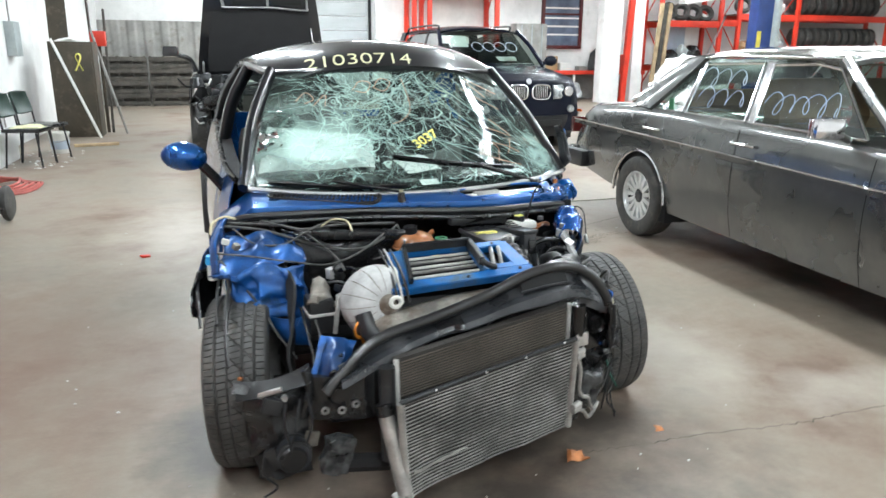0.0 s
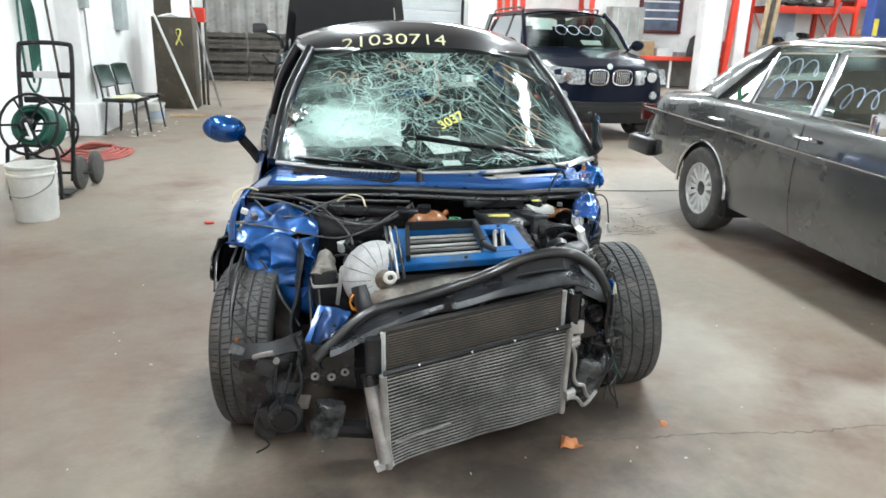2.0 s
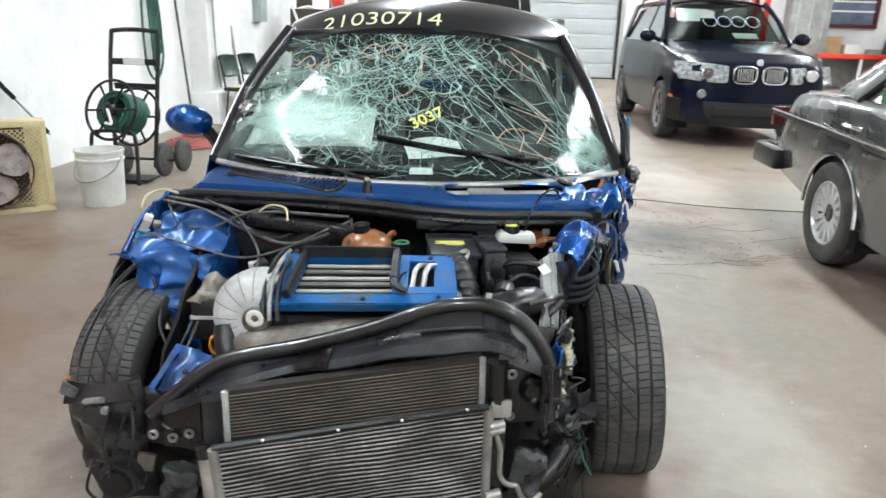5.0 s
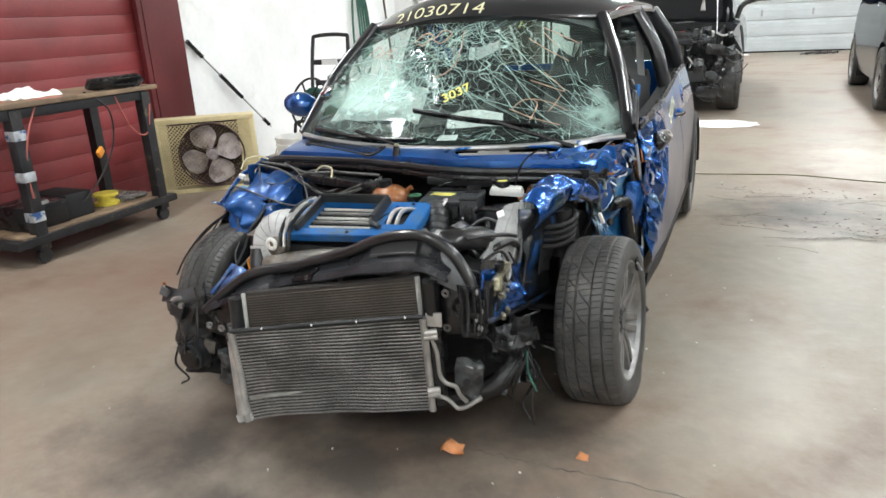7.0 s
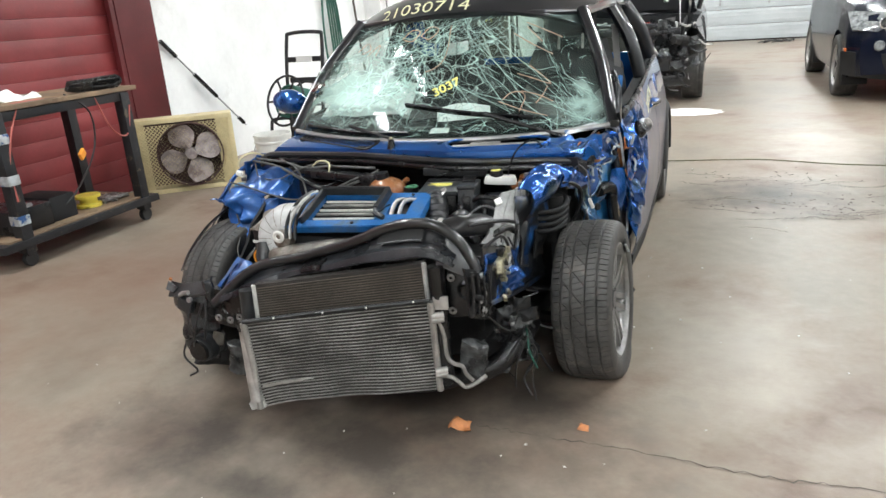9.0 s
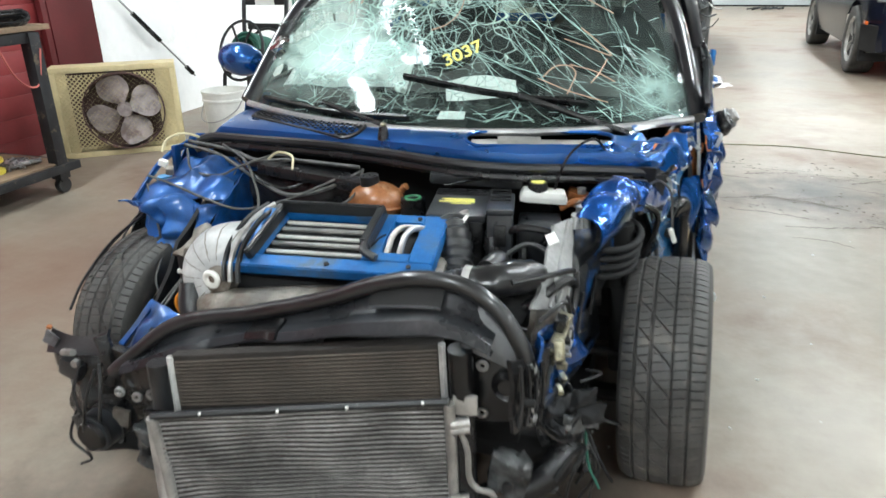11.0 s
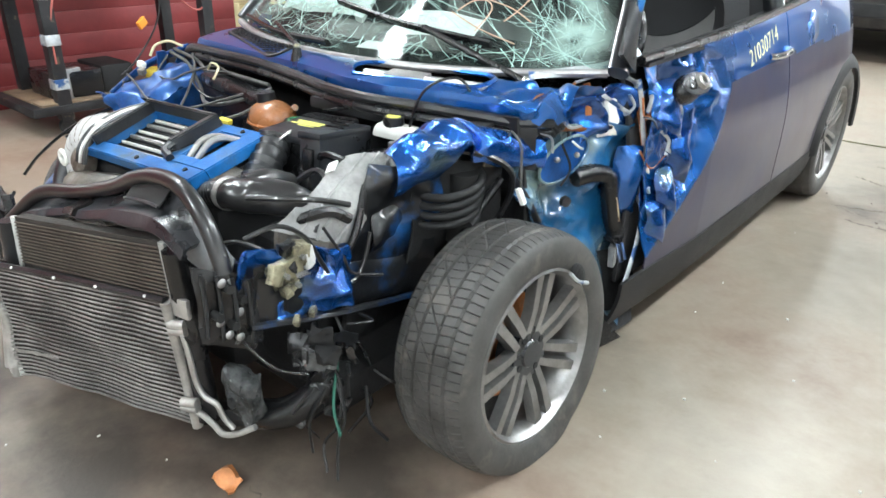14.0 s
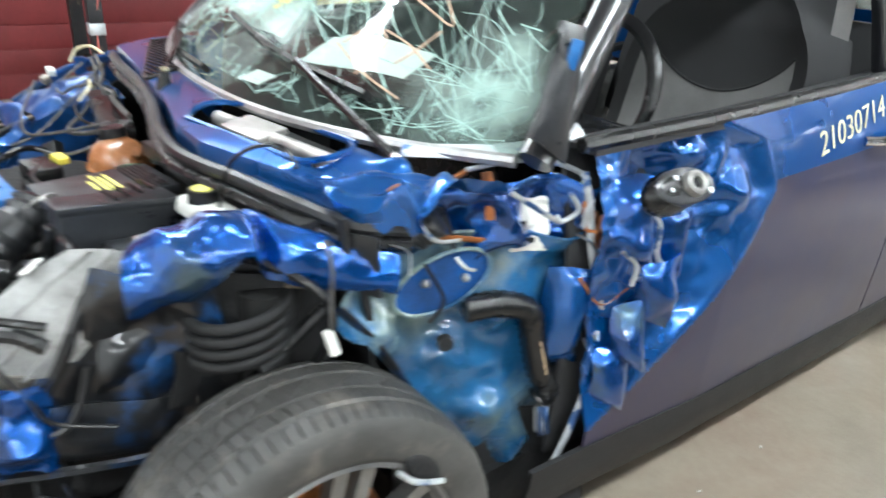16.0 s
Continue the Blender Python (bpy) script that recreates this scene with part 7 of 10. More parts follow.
def seat_back(x, u, v, lift=0.0):
    a = -1 + 2 * u
    z = lerp(0.42, 1.10, v)
    w = 0.265 * (1 - 0.62 * max(0.0, (v - 0.62) / 0.38) ** 2.6)
    return V((x + a * w, 1.27 + 0.26 * (z - 0.42) - 0.05 * abs(a) ** 2.2 - lift + 0.06 * max(0.0, v - 0.88) / 0.12, z))


def car_seat(x):
    seat = bpart("seat", sheet(B(), lambda u, v: seat_back(x, u, v), 20, 24, 0.13), M_seat, "dark cloth front seat with a grey insert")
    bpart("seat_insert", sheet(B(), lambda u, v: seat_back(x, lerp(0.07, 0.93, u), v * (0.60 + 0.17 * abs(-1 + 2 * u) ** 2), 0.006), 20, 12), M_seatgrey, "grey cloth insert", seat)
    bpart("seat_seam", tube(B(), [seat_back(x, lerp(0.07, 0.93, u / 14), 0.60 + 0.17 * abs(-1 + u / 7) ** 2, 0.007) for u in range(15)], 0.004, 6, 2), M_seat, "", seat)
    bpart("seat_cushion", box(B(), (x, 1.12, 0.40), (0.50, 0.50, 0.16), rot=(6, 0, 0), bevel=0.06), M_seat, "", seat)
    bpart("headrest", box(B(), (x, 1.56, 1.245), (0.27, 0.10, 0.16), rot=(-10, 0, 0), bevel=0.05), M_seat, "", seat)
    for dx in (-0.065, 0.065):
        bpart("headrest_post", cyl(B(), (x + dx, 1.50, 1.05), (x + dx, 1.53, 1.19), 0.007, n=8), M_alu, "bright headrest post", seat)


car_seat(0.36)
car_seat(-0.36)
bpart("rear_seat", box(B(), (0, 2.22, 0.72), (1.15, 0.16, 0.52), rot=(-16, 0, 0), bevel=0.06), M_seat, "dark rear bench")
bpart("headliner", sheet(B(), lambda u, v: roof(lerp(0.02, 0.97, u), lerp(0.04, 0.96, v)) + V((0, 0, -0.035)), 12, 10), M_seatgrey, "grey headliner")
bpart("centre_mirror", ball(B(), (0.0, 0.68, 1.245), (0.12, 0.025, 0.035), 8), M_black, "inside mirror")
bpart("seat_belt", tube(B(), [(0.60, 1.47, 1.22), (0.62, 1.46, 1.0), (0.64, 1.46, 0.75)], 0.022, 6, flat=0.12), M_seatgrey)

# ---------------------------------------------------------------- cracks and marker writing on glass and paint
rng = random.Random(7)
bm = B()


def crack(u, v, ang, length, r=0.0011, wob=0.35):
    pts = []
    step = 0.035
    for _ in range(int(length / step) + 2):
        if not (0.01 < u < 0.99 and 0.01 < v < 0.98):
            break
        pts.append(CARM @ (shield_dented(u, v) + V((0, -0.004, 0.0045))))
        ang += rng.uniform(-wob, wob)
        u += step * math.cos(ang) * 0.8
        v += step * math.sin(ang) * 1.3
    if len(pts) > 1:
        tube(bm, pts, r, 4, 1)


def bundle(u, v, ang, length, strands, wob):
    """A crack as a handful of fine strands that part and meet again."""
    for k in range(strands):
        crack(u + rng.gauss(0, 0.006), v + rng.gauss(0, 0.006), ang + rng.gauss(0, 0.05), length * rng.uniform(0.5, 1.0), rng.choice((0.0004, 0.0006, 0.0011)), wob)


for cu, cv, n, ln in ((0.36, 0.50, 9, 0.40), (0.45, 0.70, 12, 0.40), (0.22, 0.78, 8, 0.34), (0.43, 0.58, 9, 0.30)):
    for i in range(n):
        bundle(cu + rng.gauss(0, 0.04), cv + rng.gauss(0, 0.05), rng.uniform(0, 2 * math.pi), ln * rng.uniform(0.4, 1.0), 3, 0.34)
for cu, cv, n, ln, su, sv in ((0.91, 0.11, 60, 0.16, 0.05, 0.08), (0.64, 0.05, 40, 0.07, 0.15, 0.02), (0.95, 0.30, 26, 0.18, 0.02, 0.16), (0.40, 0.62, 26, 0.14, 0.10, 0.14), (0.15, 0.82, 26, 0.14, 0.08, 0.10), (0.26, 0.14, 22, 0.14, 0.05, 0.07)):
    for i in range(n):
        crack(cu + rng.gauss(0, su), cv + rng.gauss(0, sv), rng.uniform(0, 2 * math.pi), ln * rng.uniform(0.3, 1.0), rng.choice((0.0004, 0.0007, 0.0012)), 0.55)
for u0, v0, a0, l0 in ((0.55, 0.97, -1.15, 1.2), (0.61, 0.95, -1.0, 1.0), (0.50, 0.80, -0.9, 0.9), (0.36, 0.97, -1.4, 0.9), (0.28, 0.64, 0.32, 0.8), (0.26, 0.74, 0.28, 0.7), (0.45, 0.62, 0.25, 0.45), (0.86, 0.75, -1.5, 0.6), (0.55, 0.40, -0.55, 0.40), (0.54, 0.44, -1.1, 0.4)):
    bundle(u0, v0, a0, l0, 4, 0.13)
tagged(part("crack_web", bm, M_crackline, windshield, "white crack lines in the glass"), kind="stuff")
for at, s_ in (((0.02, 0.40), (0.06, 0.02)), ((0.06, 0.52), (0.05, 0.02)), ((0.03, 0.30), (0.05, 0.02))):
    p = CARM @ (shield(*at) + V((0, -0.02, 0.02)))
    part("glass_flake", patch(B(), p + V((-s_[0], 0, -0.04)), p + V((s_[0], 0.0, -0.02)), p + V((s_[0], 0.02, 0.05)), p + V((-s_[0] * 0.6, 0.01, 0.04)), 10, 10, (0, -0.03, 0.01), 0.0, 0.02, 24, at[1] * 9), M_film, windshield, "loose flake of clear film and glass")
STROKES = [[(0.75, 0.80), (0.81, 0.70), (0.88, 0.59)], [(0.80, 0.86), (0.85, 0.71)], [(0.80, 0.90), (0.88, 0.80), (0.92, 0.74)], [(0.76, 0.45), (0.81, 0.40), (0.86, 0.35), (0.83, 0.44), (0.80, 0.51)], [(0.71, 0.25), (0.735, 0.30), (0.765, 0.305), (0.78, 0.26), (0.76, 0.16)], [(0.70, 0.245), (0.77, 0.17), (0.84, 0.11)], [(0.77, 0.31), (0.82, 0.27), (0.86, 0.21)], [(0.85, 0.33), (0.83, 0.26), (0.81, 0.21)],
           [(0.10, 0.70), (0.13, 0.78), (0.16, 0.72), (0.13, 0.68)], [(0.30, 0.80), (0.33, 0.88), (0.37, 0.86), (0.35, 0.78), (0.31, 0.79)], [(0.38, 0.82), (0.41, 0.90), (0.45, 0.87), (0.42, 0.79), (0.38, 0.82)], [(0.16, 0.66), (0.20, 0.76), (0.20, 0.66)], [(0.50, 0.90), (0.505, 0.75), (0.50, 0.62), (0.47, 0.55), (0.43, 0.52)]]
for pts in STROKES:
    part("marker_stroke", tube(B(), [CARM @ (shield_dented(u, v) + V((0, -0.006, 0.006))) for u, v in pts], 0.0019, 5, 5), M_chalkor, windshield, "pale orange marker stroke")


def writing(origin, xdir, ydir):
    x = V(xdir).normalized()
    z = x.cross(V(ydir)).normalized()
    y = z.cross(x)
    m = Matrix((x, y, z)).transposed().to_4x4()
    return Matrix.Translation(origin) @ m


a = CARM @ (shield_dented(0.485, 0.335) + V((0, -0.010, 0.010)))
b = CARM @ (shield_dented(0.565, 0.42) + V((0, -0.010, 0.010)))
up = CARM.to_3x3() @ V((0, 0.70, 0.714))
ribbon_text("marker_number", "3037", 0.062, writing((a + b) / 2, b - a, up) @ Matrix.Translation((0, -0.02, 0)), M_chalkyel, windshield, "yellow marker number on the glass", 0.003)
num = ribbon_text("marker_number", "21030714", 0.118, Matrix.Translation((-0.165, 0.0, 0.0)) @ Matrix.Rotation(radians(-2), 4, "Z"), M_chalkpale, wreck, "pale yellow marker number on the roof edge")
for v in num.data.vertices:
    x, y, lift_ = v.co.x, 0.606 + 0.62 * v.co.y, v.co.z
    q = x / 0.55
    v.co = splay(CARM @ V((x, y + 0.19 * q * q - 0.010, table(ROOFZ, y) - 0.095 * abs(q) ** 2.5 + 0.024 + lift_)))
num = ribbon_text("marker_number", "21030714", 0.074, Matrix.Rotation(radians(11), 4, "Z"), M_chalkpale, wreck, "pale yellow marker number on the door")
for v in num.data.vertices:
    y, z, lift_ = v.co.x + 1.25, v.co.y + 0.825, v.co.z
    v.co = splay(CARM @ V((side_x(y, z) + 0.004 + lift_, y, z)))

# ---------------------------------------------------------------- the other cars
def column_body(bm, ys, section):
    """A car's skin from columns: section(y) lists (half width, height) from the sill to the middle."""
    cols = []
    for y in ys:
        half = section(y)
        cols.append([bm.verts.new((x, y, z)) for x, z in half] + [bm.verts.new((-x, y, z)) for x, z in half[::-1][1:]])
    for a, b in zip(cols, cols[1:]):
        for i in range(len(a) - 1):
            bm.faces.new((a[i], a[i + 1], b[i + 1], b[i]))
    for c in (cols[0], cols[-1]):
        bm.faces.new(c)
    return bm


def fine(y0, y1, hubs, r, step=0.09):
    ys = set(np.round(np.arange(y0, y1, step), 3)) | {y1}
    for h in hubs:
        ys |= {round(h + r * math.cos(math.pi * i / 16), 4) for i in range(17)} | {h - r - 0.004, h + r + 0.004}
    return sorted(float(y) for y in ys if y0 <= y <= y1)


def section_of(width, deck, belt, low, hubs, r, crown=0.03, zc=0.31):
    def section(y):
        w, top = table(width, y), table(deck, y)
        sh = min(table(belt, y), top - 0.012)
        zb = table(low, y)
        for h in hubs:
            zb = arch_z(y, h, r, zc, zb)
        zb = min(zb, sh - 0.06)
        side = []
        for i in range(9):
            z = lerp(zb, sh, i / 8)
            t = (z - 0.2) / max(0.2, sh - 0.2)
            side.append((w - 0.13 * (t - 0.62) ** 2 - 0.05 * max(0, 0.3 - t) - 0.05 * max(0, t - 0.55) ** 1.5, z))
        xs = side[-1][0]
        return side + [(xs * 0.965, lerp(sh, top, 0.55)), (xs * 0.86, top - crown * 0.5), (xs * 0.5, top - crown * 0.1), (0.0, top)]
    return section


def well(parent, hubs, half, r):
    for h in hubs:
        for s in (1, -1):
            bm = box(B(), (s * (half - 0.16), h, 0.42), (0.26, 2 * r * 0.98, 0.5))
            part("wheel_well", bm, M_dark, parent)


# -- grey saloon
M_tail = mat("dark_red_lens", (0.10, 0.015, 0.012), 0.2, var=0.2, grain=40, stain=20, coat=0.6)
M_brightalloy = mat("bright_alloy", (0.74, 0.75, 0.75), 0.3, 0.5, var=0.1, grain=60, stain=10, bump=0.03)
SX, SY = 3.17, -0.36
sedan = base("sedan", (0, 0, 0), "grey metallic four-door saloon with chrome trim and chalked windows", "car")
hubs = (-0.19, 2.605)
W = [(-0.80, 0.70), (-0.6, 0.84), (0, 0.885), (1.5, 0.893), (2.8, 0.885), (3.6, 0.84), (3.9, 0.78)]
D = [(-0.80, 0.72), (-0.72, 0.86), (-0.4, 0.90), (0.45, 0.98), (0.9, 1.0), (2.5, 1.03), (2.9, 1.03), (3.6, 0.985), (3.86, 0.93), (3.9, 0.75)]
BT = [(-0.8, 0.66), (0, 0.86), (1.0, 0.93), (2.4, 0.96), (3.5, 0.92), (3.9, 0.7)]
LO = [(-0.8, 0.40), (-0.4, 0.25), (0.4, 0.22), (2.3, 0.25), (3.2, 0.34), (3.9, 0.45)]
sedan_section = section_of(W, D, BT, LO, hubs, 0.36, 0.02)
bm = column_body(B(), fine(-0.80, 3.9, hubs, 0.36), sedan_section)
part("body", bm, M_sedan, sedan, "grey metallic paintwork with dust")
well(sedan, hubs, 0.88, 0.36)


def side_poly(bm, pts, s, lean, x0=0.86, z0=0.95, thick=0.004):
    """A flat piece of a car's side given by (y, z), leaning inwards with height."""
    f = lambda p, k: V((s * (x0 - lean * (p[1] - z0) - k), p[0], p[1]))
    a = [bm.verts.new(f(p, 0)) for p in pts]
    if not thick:
        bm.faces.new(a)
        return bm
    b = [bm.verts.new(f(p, thick)) for p in pts]
    bm.faces.new(a), bm.faces.new(b[::-1])
    for i in range(len(pts)):
        j = (i + 1) % len(pts)
        bm.faces.new((a[i], a[j], b[j], b[i]))
    return bm


SEDW = {"front_window": [(0.60, 0.975), (1.46, 0.985), (1.51, 1.335), (1.16, 1.345), (0.98, 1.32)],
        "rear_window": [(1.54, 0.987), (2.17, 0.995), (2.17, 1.33), (1.60, 1.345)],
        "quarter_window": [(2.20, 0.995), (2.63, 1.0), (2.30, 1.27), (2.20, 1.32)]}
LEAN = 0.44
for s in (1, -1):
    for nm, pts in SEDW.items():
        part("side_window", side_poly(B(), pts, s, LEAN, 0.83, 0.95, 0.0), M_dustyglass, sedan, "tinted side window with chalk marks" if s < 0 else "")
        loop = [V((s * (0.832 - LEAN * (z - 0.95)), y, z)) for y, z in pts]
        bmx = B()
        for p, q in zip(loop, loop[1:] + loop[:1]):
            cyl(bmx, p, q, 0.009, n=6)
        part("window_trim", bmx, M_chrome, sedan, "chrome window frame")
    part("b_pillar", side_poly(B(), [(1.47, 0.98), (1.535, 0.98), (1.59, 1.36), (1.515, 1.36)], s, LEAN, 0.826), M_chrome, sedan)
    part("a_pillar", tube(B(), [(s * 0.80, 0.42, 0.97), (s * 0.72, 0.74, 1.20), (s * 0.645, 0.98, 1.375)], 0.028, 8), M_sedan, sedan)
    part("c_pillar", patch(B(), (s * 0.82, 2.58, 0.985), (s * 0.76, 2.96, 1.02), (s * 0.62, 2.42, 1.36), (s * 0.665, 2.16, 1.36), 6, 6, (s * 0.02, 0.0, 0.01), 0.03), M_sedan, sedan)
    part("roof_gutter", tube(B(), [(s * 0.655, 0.98, 1.375), (s * 0.668, 1.6, 1.385), (s * 0.665, 2.2, 1.37), (s * 0.74, 2.64, 1.17), (s * 0.80, 2.90, 1.03)], 0.010, 6), M_chrome, sedan)
    part("side_trim", side_poly(B(), [(-0.4, 0.70), (3.7, 0.795), (3.7, 0.83), (-0.4, 0.735)], s, 0.0, 0.900, 0.76, 0.02), M_sedan, sedan, "grey waist moulding")
    part("trim_strip", cyl(B(), (s * 0.900, -0.4, 0.735), (s * 0.900, 3.7, 0.83), 0.006, n=6), M_chrome, sedan, "thin bright strip along the waist")
    for y in (1.45, 2.46):
        part("door_handle", tube(B(), [(s * 0.885, y - 0.10, 0.855), (s * 0.915, y - 0.06, 0.86), (s * 0.915, y + 0.06, 0.862), (s * 0.885, y + 0.10, 0.862)], 0.012, 8), M_chrome, sedan, "chrome door handle")
    for y, t in ((0.5, 0.0), (1.52, 0.0)):
        side = sedan_section(y)[:9]
        part("door_gap", sheet(B(), lambda u, v: (s * (side[round(v * 8)][0] + 0.0015), y - 0.003 + 0.006 * u, side[round(v * 8)][1]), 1, 8), M_void, sedan)
    part("wheel_arch_lip", tube(B(), [(s * 0.885, 2.605 - 0.365 * math.cos(a * math.pi / 12), 0.31 + 0.365 * math.sin(a * math.pi / 12)) for a in range(13)], 0.012, 6, 2), M_chrome, sedan, "chrome wheel arch lip")
    mirror = part("wing_mirror", box(B(), (s * 0.965, 0.72, 1.03), (0.17, 0.07, 0.115), rot=(0, 0, s * 14), bevel=0.03, taper=0.9), M_chrome, sedan, "chrome wing mirror")
    part("mirror_glass", box(B(), (s * 0.972, 0.757, 1.03), (0.145, 0.008, 0.09), rot=(0, 0, s * 14), bevel=0.003), M_chrome, mirror)
    part("mirror_foot", tube(B(), [(s * 0.83, 0.70, 0.965), (s * 0.87, 0.71, 0.985), (s * 0.93, 0.72, 1.01)], 0.018, 8), M_sedan, mirror)
part("roof", sheet(B(), lambda u, v: ((-1 + 2 * v) * 0.66, lerp(0.96, 2.45, u), 1.43 - 0.055 * abs(-1 + 2 * v) ** 2.6 - 0.05 * (2 * u - 1) ** 4), 20, 16, 0.03), M_sedan, sedan)
part("windshield", patch(B(), (-0.80, 0.42, 0.975), (0.80, 0.42, 0.975), (0.63, 1.0, 1.375), (-0.63, 1.0, 1.375), 8, 6, (0, -0.08, 0.05)), M_dustyglass, sedan)
part("rear_window", patch(B(), (-0.74, 2.88, 1.02), (0.74, 2.88, 1.02), (0.60, 2.42, 1.37), (-0.60, 2.42, 1.37), 8, 6, (0, 0.06, 0.03)), M_dustyglass, sedan)
part("interior", box(B(), (0, 1.6, 0.72), (1.4, 2.0, 0.4)), M_tan, sedan, "brown cabin trim")
for x in (-0.36, 0.36):
    part("seat", box(B(), (x, 1.55, 0.98), (0.5, 0.16, 0.55), rot=(-14, 0, 0), bevel=0.05), M_tan, sedan)
part("rear_seat", box(B(), (0, 2.42, 0.92), (1.3, 0.16, 0.45), rot=(-18, 0, 0), bevel=0.05), M_tan, sedan)
part("rear_bumper", box(B(), (0, 3.93, 0.48), (1.74, 0.16, 0.16), bevel=0.03), M_black, sedan, "black rubber-faced bumper")
for s in (1, -1):
    part("bumper_end", box(B(), (s * 0.86, 3.74, 0.48), (0.10, 0.44, 0.15), bevel=0.03), M_greyblack, sedan)
    part("tail_light", box(B(), (s * 0.66, 3.88, 0.76), (0.34, 0.05, 0.14), bevel=0.01), M_tail, sedan, "dark red tail light")
for h in hubs:
    for s in (1, -1):
        add_wheel(sedan, (s * 0.80, h, 0.315), (0, 0, 0 if s > 0 else 180), M_brightalloy, r=0.315, w=0.19, spokes=15, double=False, rim_r=0.195)
sedan.matrix_basis = pose(SX, SY, 0, 0, 0, -0.7)

# -- dark SUV
suv = base("suv", (0, 0, 0), "dark navy sport utility vehicle with chrome kidney-shaped grille", "car")
hubs = (0.0, 2.795)
W = [(-0.84, 0.62), (-0.75, 0.78), (-0.5, 0.88), (0, 0.915), (2.8, 0.92), (3.5, 0.86), (3.72, 0.75)]
D = [(-0.84, 0.86), (-0.80, 0.95), (-0.4, 1.08), (0.5, 1.19), (0.62, 1.20), (3.4, 1.20), (3.6, 1.0), (3.72, 0.8)]
BT = [(-0.84, 0.82), (-0.4, 0.95), (0.5, 1.08), (3.4, 1.12), (3.72, 0.7)]
LO = [(-0.84, 0.32), (-0.4, 0.25), (3.4, 0.28), (3.72, 0.35)]
bm = column_body(B(), fine(-0.84, 3.72, hubs, 0.41), section_of(W, D, BT, LO, hubs, 0.41, 0.05, 0.35))
part("body", bm, M_suv, suv, "glossy dark navy paintwork")
well(suv, hubs, 0.91, 0.41)
part("roof", sheet(B(), lambda u, v: ((-1 + 2 * v) * 0.66, lerp(1.18, 3.45, u), 1.75 - 0.07 * abs(-1 + 2 * v) ** 2.6 - 0.05 * (2 * u - 1) ** 4), 20, 16, 0.03), M_suv, suv)
part("windshield", patch(B(), (-0.78, 0.50, 1.18), (0.78, 0.50, 1.18), (0.64, 1.20, 1.69), (-0.64, 1.20, 1.69), 10, 6, (0, -0.10, 0.06)), M_dustyglass, suv, "windshield with pale marker writing")
for s in (1, -1):
    part("a_pillar", tube(B(), [(s * 0.80, 0.48, 1.17), (s * 0.73, 0.85, 1.47), (s * 0.655, 1.20, 1.69)], 0.032, 8), M_suv, suv)
    part("side_window", side_poly(B(), [(0.75, 1.16), (3.3, 1.18), (3.1, 1.60), (2.4, 1.67), (1.3, 1.67)], s, 0.36, 0.83, 1.1, 0.0), M_privacy, suv, "dark side glass")
    part("b_pillar", side_poly(B(), [(1.75, 1.08), (1.85, 1.08), (1.88, 1.70), (1.80, 1.70)], s, 0.36, 0.838, 1.1, 0.02), M_black, suv)
    part("d_pillar", patch(B(), (s * 0.82, 3.20, 1.12), (s * 0.78, 3.55, 1.14), (s * 0.64, 3.40, 1.69), (s * 0.66, 3.05, 1.69), 4, 4, thick=0.03), M_suv, suv)
    part("roof_rail", tube(B(), [(s * 0.60, 1.35, 1.71), (s * 0.61, 1.5, 1.77), (s * 0.61, 3.0, 1.77), (s * 0.60, 3.25, 1.71)], 0.016, 8), M_black, suv, "black roof rail")
    part("wing_mirror", ball(B(), (s * 1.00, 0.62, 1.24), (0.11, 0.06, 0.08), 8), M_suv, suv)
    part("mirror_arm", tube(B(), [(s * 0.84, 0.62, 1.18), (s * 0.90, 0.62, 1.21), (s * 0.98, 0.62, 1.23)], 0.03, 8), M_suv, suv)
    part("headlight", patch(B(), (s * 0.36, -0.878, 0.755), (s * 0.87, -0.71, 0.775), (s * 0.895, -0.54, 0.955), (s * 0.35, -0.862, 0.935), 8, 6, (0, -0.03, 0), 0.03), M_lens, suv, "clear headlight")
    ring = B()
    spin(ring, [(0.02, 0), (0.06, 0.004), (0.068, 0.012), (0.06, 0.02)], Matrix.Translation((s * 0.58, -0.842, 0.855)) @ Matrix.Rotation(radians(90), 4, "X"), 20)
    part("headlight_ring", ring, M_chrome, suv)
    part("fog_light", spin(B(), [(0.0, 0.0), (0.045, 0.0), (0.055, -0.02)], Matrix.Translation((s * 0.62, -0.875, 0.62)) @ Matrix.Rotation(radians(90), 4, "X"), 16), M_lens, suv)
    part("side_marker", box(B(), (s * 0.905, -0.56, 0.575), (0.02, 0.15, 0.035), bevel=0.005), M_amber, suv)
    kid = [(s * (0.165 + 0.13 * math.copysign(abs(math.cos(a)) ** 0.6, math.cos(a))), 0.845 + 0.095 * math.copysign(abs(math.sin(a)) ** 0.6, math.sin(a))) for a in np.linspace(0, 2 * math.pi, 24, endpoint=False)]
    part("grille_frame", tube(B(), [(x, -0.865, z) for x, z in kid] + [(kid[0][0], -0.865, kid[0][1])], 0.012, 6, 2), M_chrome, suv, "chrome grille surround")
    part("grille", box(B(), (s * 0.165, -0.835, 0.845), (0.21, 0.03, 0.15)), M_dark, suv)
    for i in range(7):
        part("grille_slat", box(B(), (s * (0.165 - 0.081 + 0.027 * i), -0.862, 0.845), (0.009, 0.02, 0.145)), M_chrome, suv)
